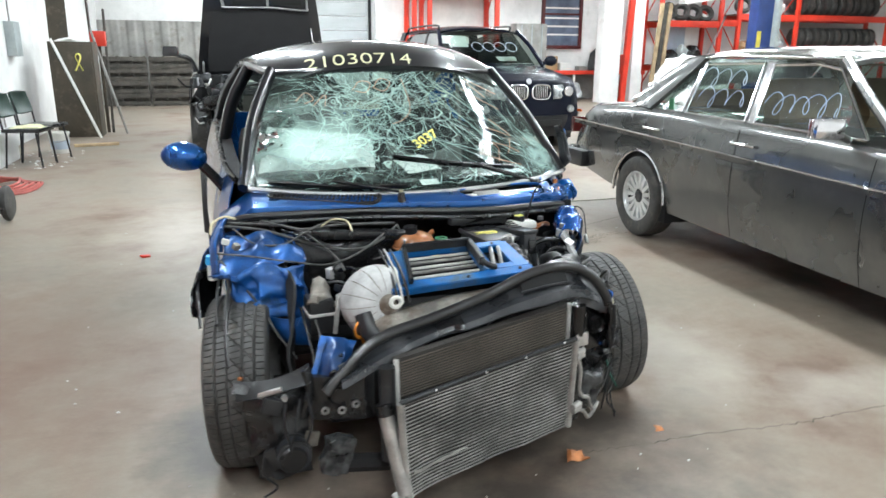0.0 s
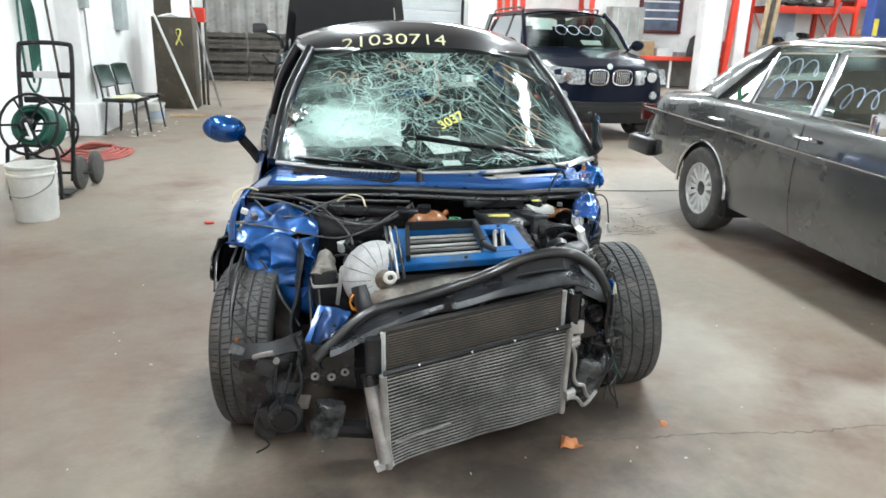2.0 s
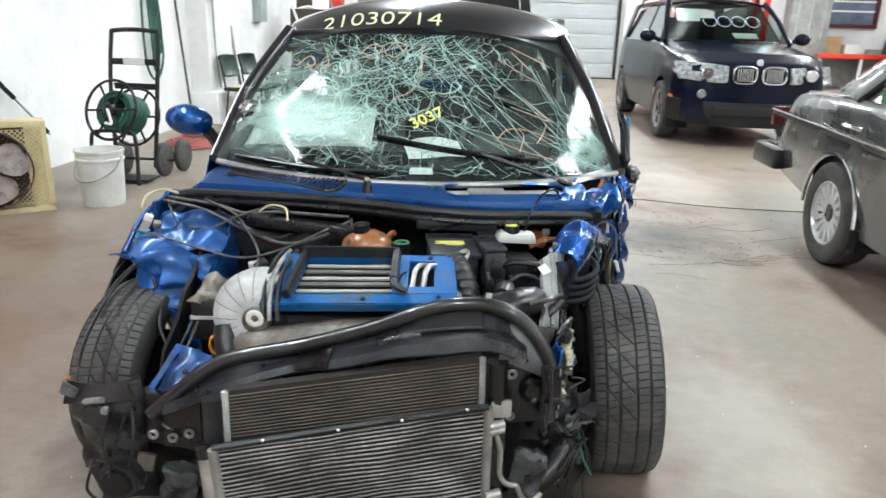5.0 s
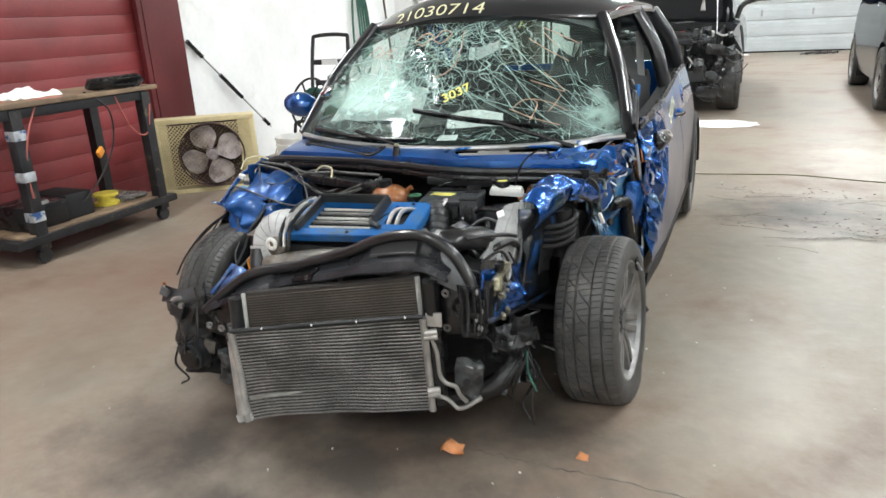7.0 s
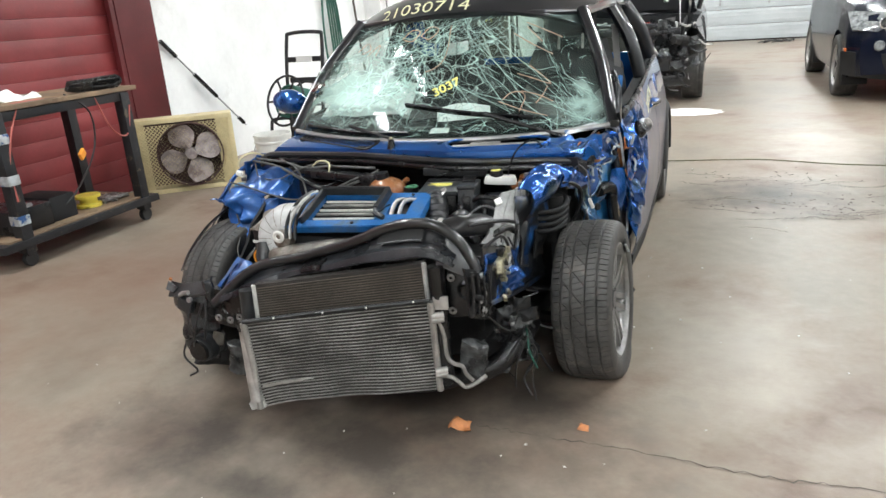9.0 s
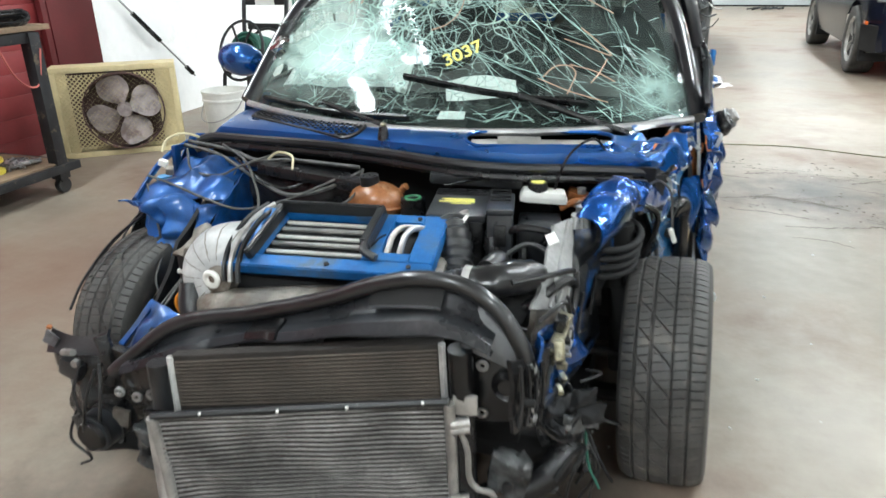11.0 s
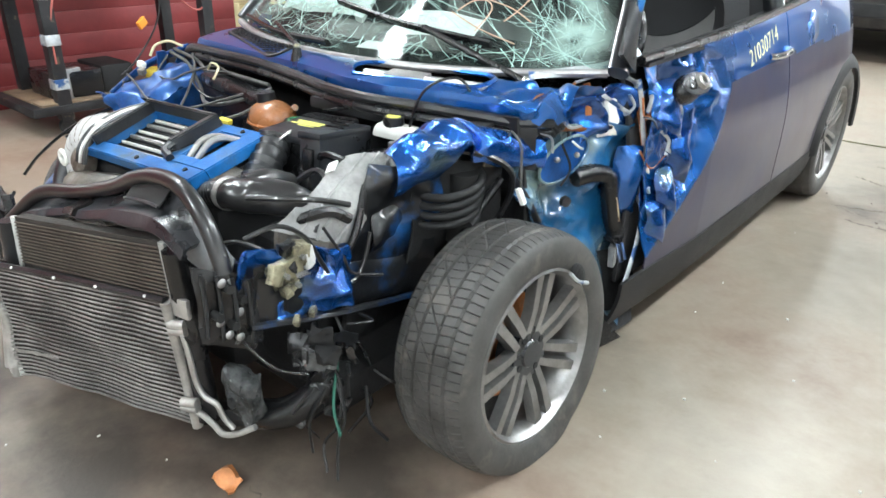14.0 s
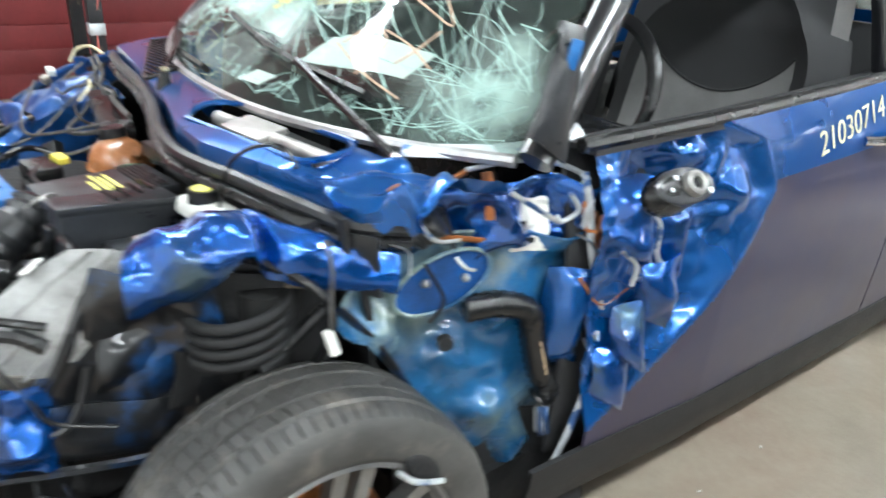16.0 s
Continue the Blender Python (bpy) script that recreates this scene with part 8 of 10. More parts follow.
part("lower_bumper", sheet(B(), lambda u, v: ((-1 + 2 * u) * (0.915 + 0.02 * v), -0.905 + 0.40 * abs(-1 + 2 * u) ** 4 + 0.05 * (1 - v) ** 2, lerp(0.25, 0.53, v) + 0.05 * abs(-1 + 2 * u) ** 3 * (1 - 0.5 * v)), 36, 6, 0.04), M_trim, suv, "black plastic lower bumper")
part("bumper_grille", box(B(), (0, -0.895, 0.43), (0.96, 0.03, 0.10), bevel=0.012), M_void, suv)
part("emblem", spin(B(), [(0.0, 0.006), (0.035, 0.005), (0.04, 0.0)], Matrix.Translation((0, -0.81, 0.985)) @ Matrix.Rotation(radians(75), 4, "X"), 16), M_bare, suv, "round blank badge")
part("dashboard", box(B(), (0, 0.75, 1.14), (1.4, 0.4, 0.12), bevel=0.03), M_black, suv)
part("price_sheet", patch(B(), (-0.60, 0.80, 1.44), (-0.30, 0.79, 1.44), (-0.29, 0.99, 1.60), (-0.58, 1.0, 1.60), 2, 2, thick=0.001), M_paper, suv, "white paper sheet inside the windshield")
part("dash_paper", patch(B(), (0.12, 0.56, 1.235), (0.42, 0.58, 1.235), (0.42, 0.70, 1.30), (0.10, 0.68, 1.30), 2, 2, thick=0.001), M_paper, suv)
for x in (-0.36, 0.36):
    part("seat", box(B(), (x, 1.55, 1.15), (0.5, 0.18, 0.6), rot=(-12, 0, 0), bevel=0.06), M_seat, suv)
for h in hubs:
    for s in (1, -1):
        add_wheel(suv, (s * 0.80, h, 0.355), (0, 0, 0 if s > 0 else 180), M_alu, r=0.355, w=0.235, spokes=5, rim_r=0.235)
part("rear_seat", box(B(), (0, 2.35, 1.15), (1.36, 0.20, 0.72), rot=(-14, 0, 0), bevel=0.06), M_seat, suv, "dark rear bench")
part("headliner", sheet(B(), lambda u, v: ((-1 + 2 * v) * 0.60, lerp(1.25, 3.3, u), 1.665), 4, 4, 0.01), M_seatgrey, suv)
suv.matrix_basis = pose(3.365, 7.64, 0, 0, 0, 0.4) @ Matrix.Scale(1.04, 4)

# -- black car with its front stripped and the hood up
blk = base("stripped_car", (0, 0, 0), "black car with its hood raised and front end stripped", "car")
hubs = (0.0, 2.76)
W = [(-0.25, 0.84), (0, 0.91), (2.8, 0.915), (3.6, 0.84), (3.75, 0.7)]
D = [(-0.25, 0.86), (0.40, 0.92), (0.62, 0.98), (2.9, 1.02), (3.6, 0.98), (3.75, 0.75)]
BT = [(-0.25, 0.84), (0.4, 0.88), (3.4, 0.94), (3.75, 0.7)]
LO = [(-0.25, 0.30), (3.4, 0.24), (3.75, 0.35)]
bm = column_body(B(), fine(0.45, 3.75, hubs, 0.36), section_of(W, D, BT, LO, hubs, 0.36, 0.03))
part("body", bm, M_blkcar, blk, "black paintwork")
part("roof", sheet(B(), lambda u, v: ((-1 + 2 * v) * 0.60, lerp(1.25, 2.6, u), 1.43 - 0.06 * abs(-1 + 2 * v) ** 2.6 - 0.05 * (2 * u - 1) ** 4), 14, 12, 0.03), M_blkcar, blk)
part("windshield", patch(B(), (-0.74, 0.52, 0.97), (0.74, 0.52, 0.97), (0.58, 1.28, 1.38), (-0.58, 1.28, 1.38), 8, 6, (0, -0.08, 0.05)), M_glass, blk)
for s in (1, -1):
    part("a_pillar", tube(B(), [(s * 0.76, 0.50, 0.96), (s * 0.68, 0.9, 1.2), (s * 0.60, 1.28, 1.39)], 0.03, 8), M_blkcar, blk)
    part("side_window", side_poly(B(), [(0.75, 0.97), (2.7, 1.0), (2.5, 1.34), (1.4, 1.36)], s, 0.42, 0.80, 0.97, 0.0), M_glass, blk)
    part("wing_mirror", box(B(), (s * 1.08, 0.72, 1.215), (0.20, 0.09, 0.13), rot=(0, 0, s * 10), bevel=0.035, taper=0.9), M_blkcar, blk)
    part("mirror_arm", tube(B(), [(s * 0.80, 0.72, 0.97), (s * 0.86, 0.72, 1.12), (s * 1.02, 0.72, 1.18)], 0.03, 8), M_blkcar, blk)
    part("inner_wing", patch(B(), (s * 0.60, -0.62, 0.55), (s * 0.62, 0.5, 0.60), (s * 0.70, 0.5, 0.92), (s * 0.68, -0.62, 0.84), 8, 6, thick=0.02, rough=0.015), M_dark, blk)
    part("fender", patch(B(), (s * 0.91, 0.46, 0.35), (s * 0.89, -0.40, 0.66), (s * 0.78, -0.44, 0.84), (s * 0.84, 0.46, 0.93), 8, 6, (s * 0.02, 0, 0), 0.01), M_blkcar, blk)
    part("headlight", box(B(), (s * 0.62, -0.64, 0.70), (0.22, 0.18, 0.12), rot=(0, 12 * s, s * 24), bevel=0.045), M_black, blk, "exposed headlight unit")
    part("crash_box", box(B(), (s * 0.50, -0.72, 0.48), (0.13, 0.14, 0.15), rot=(8, 0, 6 * s), bevel=0.02), M_black, blk)
    part("lower_duct", box(B(), (s * 0.58, -0.70, 0.28), (0.22, 0.10, 0.12), rot=(0, 0, 12), bevel=0.02), M_black, blk)
part("radiator", box(B(), (0.0, -0.60, 0.52), (0.66, 0.06, 0.46), bevel=0.005), M_fin, blk, "exposed radiator")
part("radiator_frame", box(B(), (0.0, -0.60, 0.79), (1.3, 0.09, 0.07), bevel=0.02), M_panel, blk)
part("radiator_hose", tube(B(), [(-0.55, -0.62, 0.84), (-0.2, -0.66, 0.875), (0.2, -0.66, 0.875), (0.55, -0.62, 0.83)], 0.022, 8), M_panel, blk)
for k_ in range(5):
    part("bay_box", box(B(), (-0.5 + 0.25 * k_, -0.30 + 0.12 * (k_ % 2), 0.80 + 0.03 * (k_ % 3)), (0.17, 0.16, 0.12), rot=(5, 4 * k_ - 8, 9 * k_), bevel=0.02), (M_panel, M_cast, M_panel, M_greyblack, M_cast)[k_], blk)
part("bumper_beam", box(B(), (0.0, -0.76, 0.44), (1.1, 0.06, 0.11), bevel=0.01), M_dark, blk)
part("engine", box(B(), (0.0, -0.05, 0.66), (0.66, 0.7, 0.34), bevel=0.06), M_greyblack, blk, "dark engine under covers")
part("firewall", box(B(), (0.0, 0.45, 0.66), (1.5, 0.05, 0.55)), M_dark, blk)
part("engine_bay_floor", box(B(), (0.0, -0.05, 0.34), (1.2, 1.0, 0.16)), M_dark, blk)
part("red_cap", cyl(B(), (0.28, -0.35, 0.84), (0.28, -0.35, 0.88), 0.03, n=12), M_red, blk, "small red cap")
for i in range(6):
    part("hose", tube(B(), [(-0.5 + 0.2 * i, -0.5, 0.70), (-0.4 + 0.15 * i, -0.2, 0.88), (-0.3 + 0.12 * i, 0.1, 0.86), (-0.5 + 0.2 * i, 0.35, 0.80)], 0.018, 6), M_black, blk)
srng = random.Random(41)
for k_ in range(84):
    c = V((srng.choice((-1, 1)) * srng.uniform(0.30, 0.86), srng.uniform(-0.78, -0.45), srng.uniform(0.24, 0.88)))
    if k_ % 3 == 0:
        part("stripped_bracket", patch(B(), c, c + V((0.12, 0.02, 0.02)), c + V((0.10, 0.03, 0.12)), c + V((0.0, 0.01, 0.10)), 5, 5, (0, -0.03, 0), 0.012, 0.03, 12, 1.7 * k_), (M_greyblack, M_black, M_panel, M_mangled)[k_ // 3 % 4], blk)
    else:
        d = V((srng.uniform(-0.18, 0.18), srng.uniform(-0.04, 0.08), srng.uniform(-0.16, 0.10)))
        part("loose_wire", tube(B(), [c, c + d * 0.5 + V((0, -0.03, -0.03)), c + d], srng.uniform(0.004, 0.013), 6), (M_black, M_panel, M_black, M_alu)[k_ % 4], blk)
hood_f = lambda u, v, d: ((-1 + 2 * u) * (min(0.76, 0.93 - 0.15 * (0.95 + 1.2 * v)) - 0.02 * (d > 0)), 0.50 - 0.30 * v - 0.05 * math.sin(math.pi * v) - d, 0.95 + 1.2 * v - 0.03 * (2 * u - 1) ** 2)
hood = part("hood", sheet(B(), lambda u, v: hood_f(u, v, 0.0), 14, 12, 0.025), M_blkcar, blk, "raised black hood")
part("hood_lining", sheet(B(), lambda u, v: hood_f(0.06 + 0.88 * u, 0.04 + 0.58 * v, 0.030 + 0.012 * math.sin(math.pi * u)), 14, 12, 0.012), M_seat, hood, "black felt hood lining")
# a steel colour stands for the sheen on the painted frame
part("hood_frame", tube(B(), [(-0.42, 0.135, 2.06), (-0.46, 0.16, 1.90), (-0.44, 0.18, 1.75), (-0.40, 0.185, 1.715), (0.07, 0.19, 1.725), (0.50, 0.185, 1.70), (0.53, 0.18, 1.74), (0.52, 0.16, 1.90), (0.48, 0.135, 2.06)], 0.022, 8, flat=0.6), M_bare, hood, "bright stiffening frame, its paint's sheen given as steel")
part("hood_frame_bar", tube(B(), [(0.07, 0.18, 1.73), (0.07, 0.155, 1.90), (0.07, 0.125, 2.08)], 0.020, 8, flat=0.6), M_bare, hood)
for s in (1, -1):
    part("hood_recess", patch(B(), (0.07 + s * 0.05, 0.205, 1.76), (0.07 + s * 0.40, 0.205, 1.76), (0.07 + s * 0.37, 0.145, 2.05), (0.07 + s * 0.05, 0.145, 2.05), 4, 4, thick=0.006), M_dark, hood)
    part("hinge", tube(B(), [(s * 0.70, 0.52, 0.93), (s * 0.71, 0.44, 1.02), (s * 0.70, 0.46, 1.16)], 0.014, 6), M_bare, hood)
part("hood_prop", cyl(B(), (0.62, 0.05, 0.85), (0.58, 0.30, 1.55), 0.008, n=6), M_bare, blk)
part("washer_jet", cyl(B(), (0.45, 0.20, 1.08), (0.45, 0.25, 1.22), 0.03, 0.008, 8), M_corr, blk)
for h in hubs:
    for s in (1, -1):
        add_wheel(blk, (s * 0.78, h, 0.32), (0, 0, 0 if s > 0 else 180), M_alu, r=0.32, w=0.225, spokes=5, rim_r=0.215)
blk.matrix_basis = pose(-0.14, 7.70, 0, 0, 0, 1.0) @ Matrix.Scale(1.15, 4)


for y0, y1, z, n in ((0.84, 1.40, 1.12, 5), (1.60, 2.06, 1.12, 3), (1.66, 2.12, 1.25, 3)):
    pts = []
    for k in range(n * 12 + 1):
        a = k / 12 * 2 * math.pi
        y = lerp(y1, y0, k / (n * 12)) + 0.048 * math.cos(a) * (0.8 + 0.3 * math.sin(k * 0.21))
        zz = z + 0.058 * math.sin(a) + 0.012 * math.sin(k * 0.4) + 0.02 * (k / (n * 12) - 0.5)
        pts.append(sedan.matrix_basis @ V((-(0.838 - LEAN * (zz - 0.95)), y, zz)))
    bmx = tube(B(), pts, 0.0028, 5, 2)
    part("chalk_mark", bmx, M_paleblue, sedan, "pale chalk scribble on the window")
part("window_sticker", box(B(), (SX - 0.78, SY + 2.36, 1.04), (0.006, 0.05, 0.09)), M_green, sedan, "small green sticker")
for k in range(4):
    cx = -0.22 + 0.19 * k
    pts = [V((3.36 + cx + 0.09 * math.cos(a), 7.65 + 0.80 - 0.05, 1.50 + 0.07 * math.sin(a))) + V((0, 0.07 * math.sin(a) * 1.3, 0)) for a in np.linspace(0, 6.28, 14)]
    part("marker_loop", tube(B(), [p + V((0, -0.085, 0)) for p in pts], 0.004, 5, 1), M_paleblue, suv, "pale marker scribble on the windshield")

for ob in bpy.data.objects:
    if ob.type == "MESH" and ob.data.materials and ob.data.materials[0] in (M_glass, M_clearglass):
        ob.visible_shadow = False

# ---------------------------------------------------------------- along the left wall
bench = base("workbench", (-3.2, 0.9, 0), "black steel workbench on casters with a plywood top", "workbench")
part("top", box(B(), (-3.18, 0.86, 0.975), (0.66, 1.46, 0.03), bevel=0.005), M_ply, bench, "worn plywood top")
part("apron", box(B(), (-2.90, 0.86, 0.925), (0.05, 1.30, 0.06), bevel=0.004), M_steel, bench)
for x, y in ((-2.90, 0.47), (-2.90, 1.48), (-3.44, 0.47), (-3.44, 1.48), (-2.90, 1.03)):
    if (x, y) != (-2.90, 1.03):
        part("leg", box(B(), (x, y, 0.52), (0.075, 0.075, 0.86), bevel=0.004), M_steel, bench)
        part("caster", spin(B(), [(0.0, -0.02), (0.045, -0.02), (0.05, -0.01), (0.05, 0.01), (0.045, 0.02), (0.0, 0.02)], Matrix.Translation((x, y, 0.05)) @ Matrix.Rotation(radians(90), 4, "Y"), 18), M_greyblack, bench)
        part("caster_fork", box(B(), (x, y, 0.085), (0.055, 0.05, 0.03), bevel=0.004), M_steel, bench)
part("shelf", box(B(), (-3.17, 0.94, 0.155), (0.64, 1.32, 0.05), bevel=0.004), M_steel, bench, "lower steel shelf")
part("shelf_board", box(B(), (-3.17, 0.94, 0.185), (0.58, 1.2, 0.012)), M_ply, bench)
for z in (0.30, 0.55, 0.80):
    part("tape_band", box(B(), (-2.90, 0.47, z), (0.082, 0.082, 0.06), bevel=0.003), M_torn, bench, "silver tape round the leg")
solid("tool_box", box(B(), (-3.12, 0.60, 0.27), (0.34, 0.30, 0.155), bevel=0.012), M_black, "black box on the workbench shelf", "box", "shelf boxes")
solid("tool_box", box(B(), (-3.14, 0.86, 0.275), (0.34, 0.20, 0.165), bevel=0.012), M_dark, "black box on the workbench shelf", "box", "shelf boxes")
solid("silver_can", box(B(), (-2.98, 0.58, 0.28), (0.05, 0.10, 0.18), rot=(0, 0, 10), bevel=0.01), M_bare, "dull silver can on the workbench shelf", "can")
roll = spin(B(), [(0.04, 0.0), (0.085, 0.0), (0.085, 0.02), (0.06, 0.025), (0.06, 0.06), (0.085, 0.065), (0.085, 0.085), (0.04, 0.085)], Matrix.Translation((-3.08, 1.16, 0.192)), 24)
solid("cable_reel", roll, M_yellow, "yellow cable reel on the workbench shelf", "reel")
rng = random.Random(3)
scraps = B()
for i in range(26):
    tube(scraps, [(-3.12 + rng.uniform(-0.12, 0.16), 1.25 + rng.uniform(-0.05, 0.2), 0.20), (-3.08 + rng.uniform(-0.1, 0.12), 1.30 + rng.uniform(-0.05, 0.15), 0.215)], 0.008, 5)
solid("metal_scraps", scraps, M_bare, "heap of small bright metal scraps on the shelf", "scrap", kind="stuff")
coil = B()
for i in range(5):
    tube(coil, [(-2.93 + 0.03 * math.sin(a * 2) + 0.008 * i, 1.28 + 0.22 * math.cos(a), 1.02 + 0.012 * i - 0.075 * max(0.0, math.sin(a + 0.3)) * (0.4 + 0.1 * i)) for a in np.linspace(0, 6.28, 18)], 0.011, 6, 1)
solid("hose_coil", coil, M_black, "black hose coiled on the workbench corner", "hose")
coil = B()
for i in range(3):
    tube(coil, [(-2.92 + 0.01 * i, 0.74 + 0.22 * math.cos(a), 0.96 + 0.03 * math.sin(a) - 0.02 * i) for a in np.linspace(0, 6.28, 18)], 0.007, 6, 1)
solid("cable_coil", coil, M_redhose, "red and grey cable loops hung on the workbench", "cable")
for k, (pts, m_) in enumerate(((((-2.88, 0.62, 0.96), (-2.86, 0.52, 0.80), (-2.87, 0.47, 0.60), (-2.86, 0.46, 0.42)), M_redhose), (((-2.9, 1.0, 1.0), (-2.86, 1.14, 0.86), (-2.88, 1.12, 0.60), (-2.95, 0.95, 0.34), (-3.0, 0.8, 0.25)), M_greyblack), (((-2.88, 1.22, 0.95), (-2.86, 1.30, 0.72), (-2.87, 1.44, 0.66), (-2.86, 1.50, 0.86)), M_redhose))):
    solid("hanging_cable", tube(B(), pts, 0.006, 6), m_, "thin cable hanging from the workbench", "cable")
solid("orange_tag", box(B(), (-2.88, 1.02, 0.60), (0.02, 0.07, 0.05), rot=(30, 0, 20), bevel=0.004), M_orange, "small orange tag on a cable", "tag")
rag = patch(B(), (-3.30, 0.62, 0.995), (-3.05, 0.62, 0.995), (-3.05, 0.98, 0.995), (-3.30, 0.98, 0.995), 12, 12, (0, 0, 0.05), 0.01, 0.025, 12)
solid("shop_rag", rag, M_paper, "crumpled white rag on the workbench", "rag")
solid("shop_rag", patch(B(), (-3.25, 0.30, 0.995), (-3.0, 0.28, 0.995), (-3.02, 0.52, 0.995), (-3.24, 0.50, 0.995), 10, 10, (0, 0, 0.02), 0.008, 0.012, 12), M_redhose, "crumpled red rag on the workbench", "rag")

# box fan leaning by the wall
M_fanback = mat("dark_brown_enamel_back", (0.09, 0.045, 0.04), 0.6, var=0.2, grain=40, stain=6)
FA, FB = V((-3.50, 2.10, 0)), V((-2.84, 2.60, 0))
fx = (FB - FA).normalized()
fy = V((-fx.y, fx.x, 0))
fanm = Matrix((fx, fy, V((0, 0, 1)))).transposed().to_4x4()
fanm.translation = FA
FW, FH = (FB - FA).length, 0.64
fan = base("box_fan", (FA + FB) / 2, "cream metal box fan with pale blades behind mesh", "fan")


def fbox(bm, c, s, bevel=0.0):
    box(bm, (0, 0, 0), s, bevel=bevel)
    bm.transform(Matrix.Translation(c))
    bm.transform(fanm)
    return bm


for c, s in (((FW / 2, 0.10, FH - 0.02), (FW, 0.20, 0.04)), ((FW / 2, 0.10, 0.02), (FW, 0.20, 0.04)), ((0.02, 0.10, FH / 2), (0.04, 0.20, FH - 0.08)), ((FW - 0.02, 0.10, FH / 2), (0.04, 0.20, FH - 0.08))):
    part("frame_side", fbox(B(), c, s, 0.006), M_cream, fan, "chipped cream enamel frame")
for c, s in (((0.075, 0.012, FH / 2), (0.07, 0.006, FH - 0.08)), ((FW - 0.09, 0.012, FH / 2), (0.10, 0.006, FH - 0.08))):
    part("face_strip", fbox(B(), c, s), M_cream, fan)
hubx, hubz, hubr = FW * 0.54, FH / 2, 0.262
mesh = B()


def mesh_lines(n, r, inside):
    """Diagonal wires of the guard, over the round opening or round it."""
    for i in range(n):
        for sg in (1, -1):
            x0 = (i + 0.5) / n * (FW + FH) - (FH if sg > 0 else 0.0)
            run = []
            for k in range(49):
                x, z = x0 + sg * FH * k / 48, FH * k / 48
                ok = 0.04 < x < FW - 0.04 and 0.04 < z < FH - 0.04 and (math.hypot(x - hubx, z - hubz) < hubr) == inside
                if ok:
                    run.append(fanm @ V((x, 0.006, z)))
                if run and (not ok or k == 48):
                    if len(run) > 1:
                        cyl(mesh, run[0], run[-1], r, n=4)
                    run = []


mesh_lines(46, 0.0042, False)
mesh_lines(40, 0.0006, True)
tagged(part("front_mesh", mesh, M_cream, fan, "cream expanded-metal guard"), kind="stuff")
# plate added to give the blades a dark ground
part("back_plate", fbox(B(), (FW / 2, 0.185, FH / 2), (FW - 0.08, 0.006, FH - 0.08)), M_fanback, fan, "dark brown plate added behind the fan blades")
hubc = V((FW * 0.54, 0.045, FH / 2))
ringb = spin(B(), [(0.265, -0.05), (0.275, -0.05), (0.275, 0.07), (0.265, 0.07)], fanm @ Matrix.Translation(hubc) @ Matrix.Rotation(radians(90), 4, "X"), 40, close=False)
part("shroud_ring", ringb, M_fanback, fan)
blade_w = lambda u: 0.35 + 1.05 * math.sin(math.pi * min(1.0, 0.12 + 0.80 * u)) ** 0.8
for k in range(4):
    a0 = 2 * math.pi * k / 4 + 0.35
    bl = sheet(B(), lambda u, v: fanm @ (hubc + V((lerp(0.04, 0.25, u) * math.cos(a0 + (v - 0.5) * blade_w(u)), -0.02 + 0.06 * (v - 0.5), lerp(0.04, 0.25, u) * math.sin(a0 + (v - 0.5) * blade_w(u))))), 10, 12, 0.003)
    part("blade", bl, M_blade, fan, "dirty pale fan blade")
part("hub", spin(B(), [(0.0, 0.05), (0.045, 0.045), (0.055, 0.0)], fanm @ Matrix.Translation(hubc) @ Matrix.Rotation(radians(90), 4, "X"), 20), M_blade, fan)
wand = base("wall_wand", (-3.7, 3.4, 0.3), "long thin black rod with grips leaning on the wall", "rod")
wa, wb = V((-3.72, 2.90, 1.255)), V((-3.66, 3.90, 0.32))
part("rod", cyl(B(), wa, wb, 0.008, n=8), M_bare, wand)
for u0, u1 in ((0.0, 0.16), (0.36, 0.62), (0.90, 0.97)):
    part("grip", cyl(B(), lerp(wa, wb, u0), lerp(wa, wb, u1), 0.020, n=10), M_black, wand)

# hand truck with hose reel, bucket, hoses, chair
tr = base("hand_truck", (-2.75, 3.85, 0), "black tubular hand truck carrying a hose reel", "hand truck")
part("frame", tube(B(), [(-2.97, 3.72, 0.10), (-2.97, 3.74, 0.7), (-2.95, 3.80, 1.16), (-2.90, 3.81, 1.23), (-2.60, 3.81, 1.23), (-2.55, 3.80, 1.16), (-2.58, 3.76, 0.7), (-2.64, 3.74, 0.10)], 0.018, 8), M_steel, tr)
for z in (0.98, 0.78):
    part("cross_bar", box(B(), (-2.765, 3.79, z), (0.38, 0.025, 0.05), bevel=0.005), M_steel, tr)
part("label_plate", box(B(), (-2.76, 3.772, 0.985), (0.18, 0.006, 0.055)), M_paper, tr, "pale blank plate")
part("axle", cyl(B(), (-2.98, 3.85, 0.15), (-2.52, 3.85, 0.15), 0.012, n=8), M_steel, tr)
part("toe_plate", box(B(), (-2.80, 3.62, 0.03), (0.40, 0.22, 0.012)), M_steel, tr)
for x in (-2.62, -2.99):
    part("wheel", spin(B(), [(0.03, -0.035), (0.11, -0.04), (0.145, -0.02), (0.15, 0.0), (0.145, 0.02), (0.11, 0.04), (0.03, 0.035)], Matrix.Translation((x, 3.87, 0.15)) @ Matrix.Rotation(radians(90), 4, "Y"), 24), M_rubber, tr, "black rubber wheel")
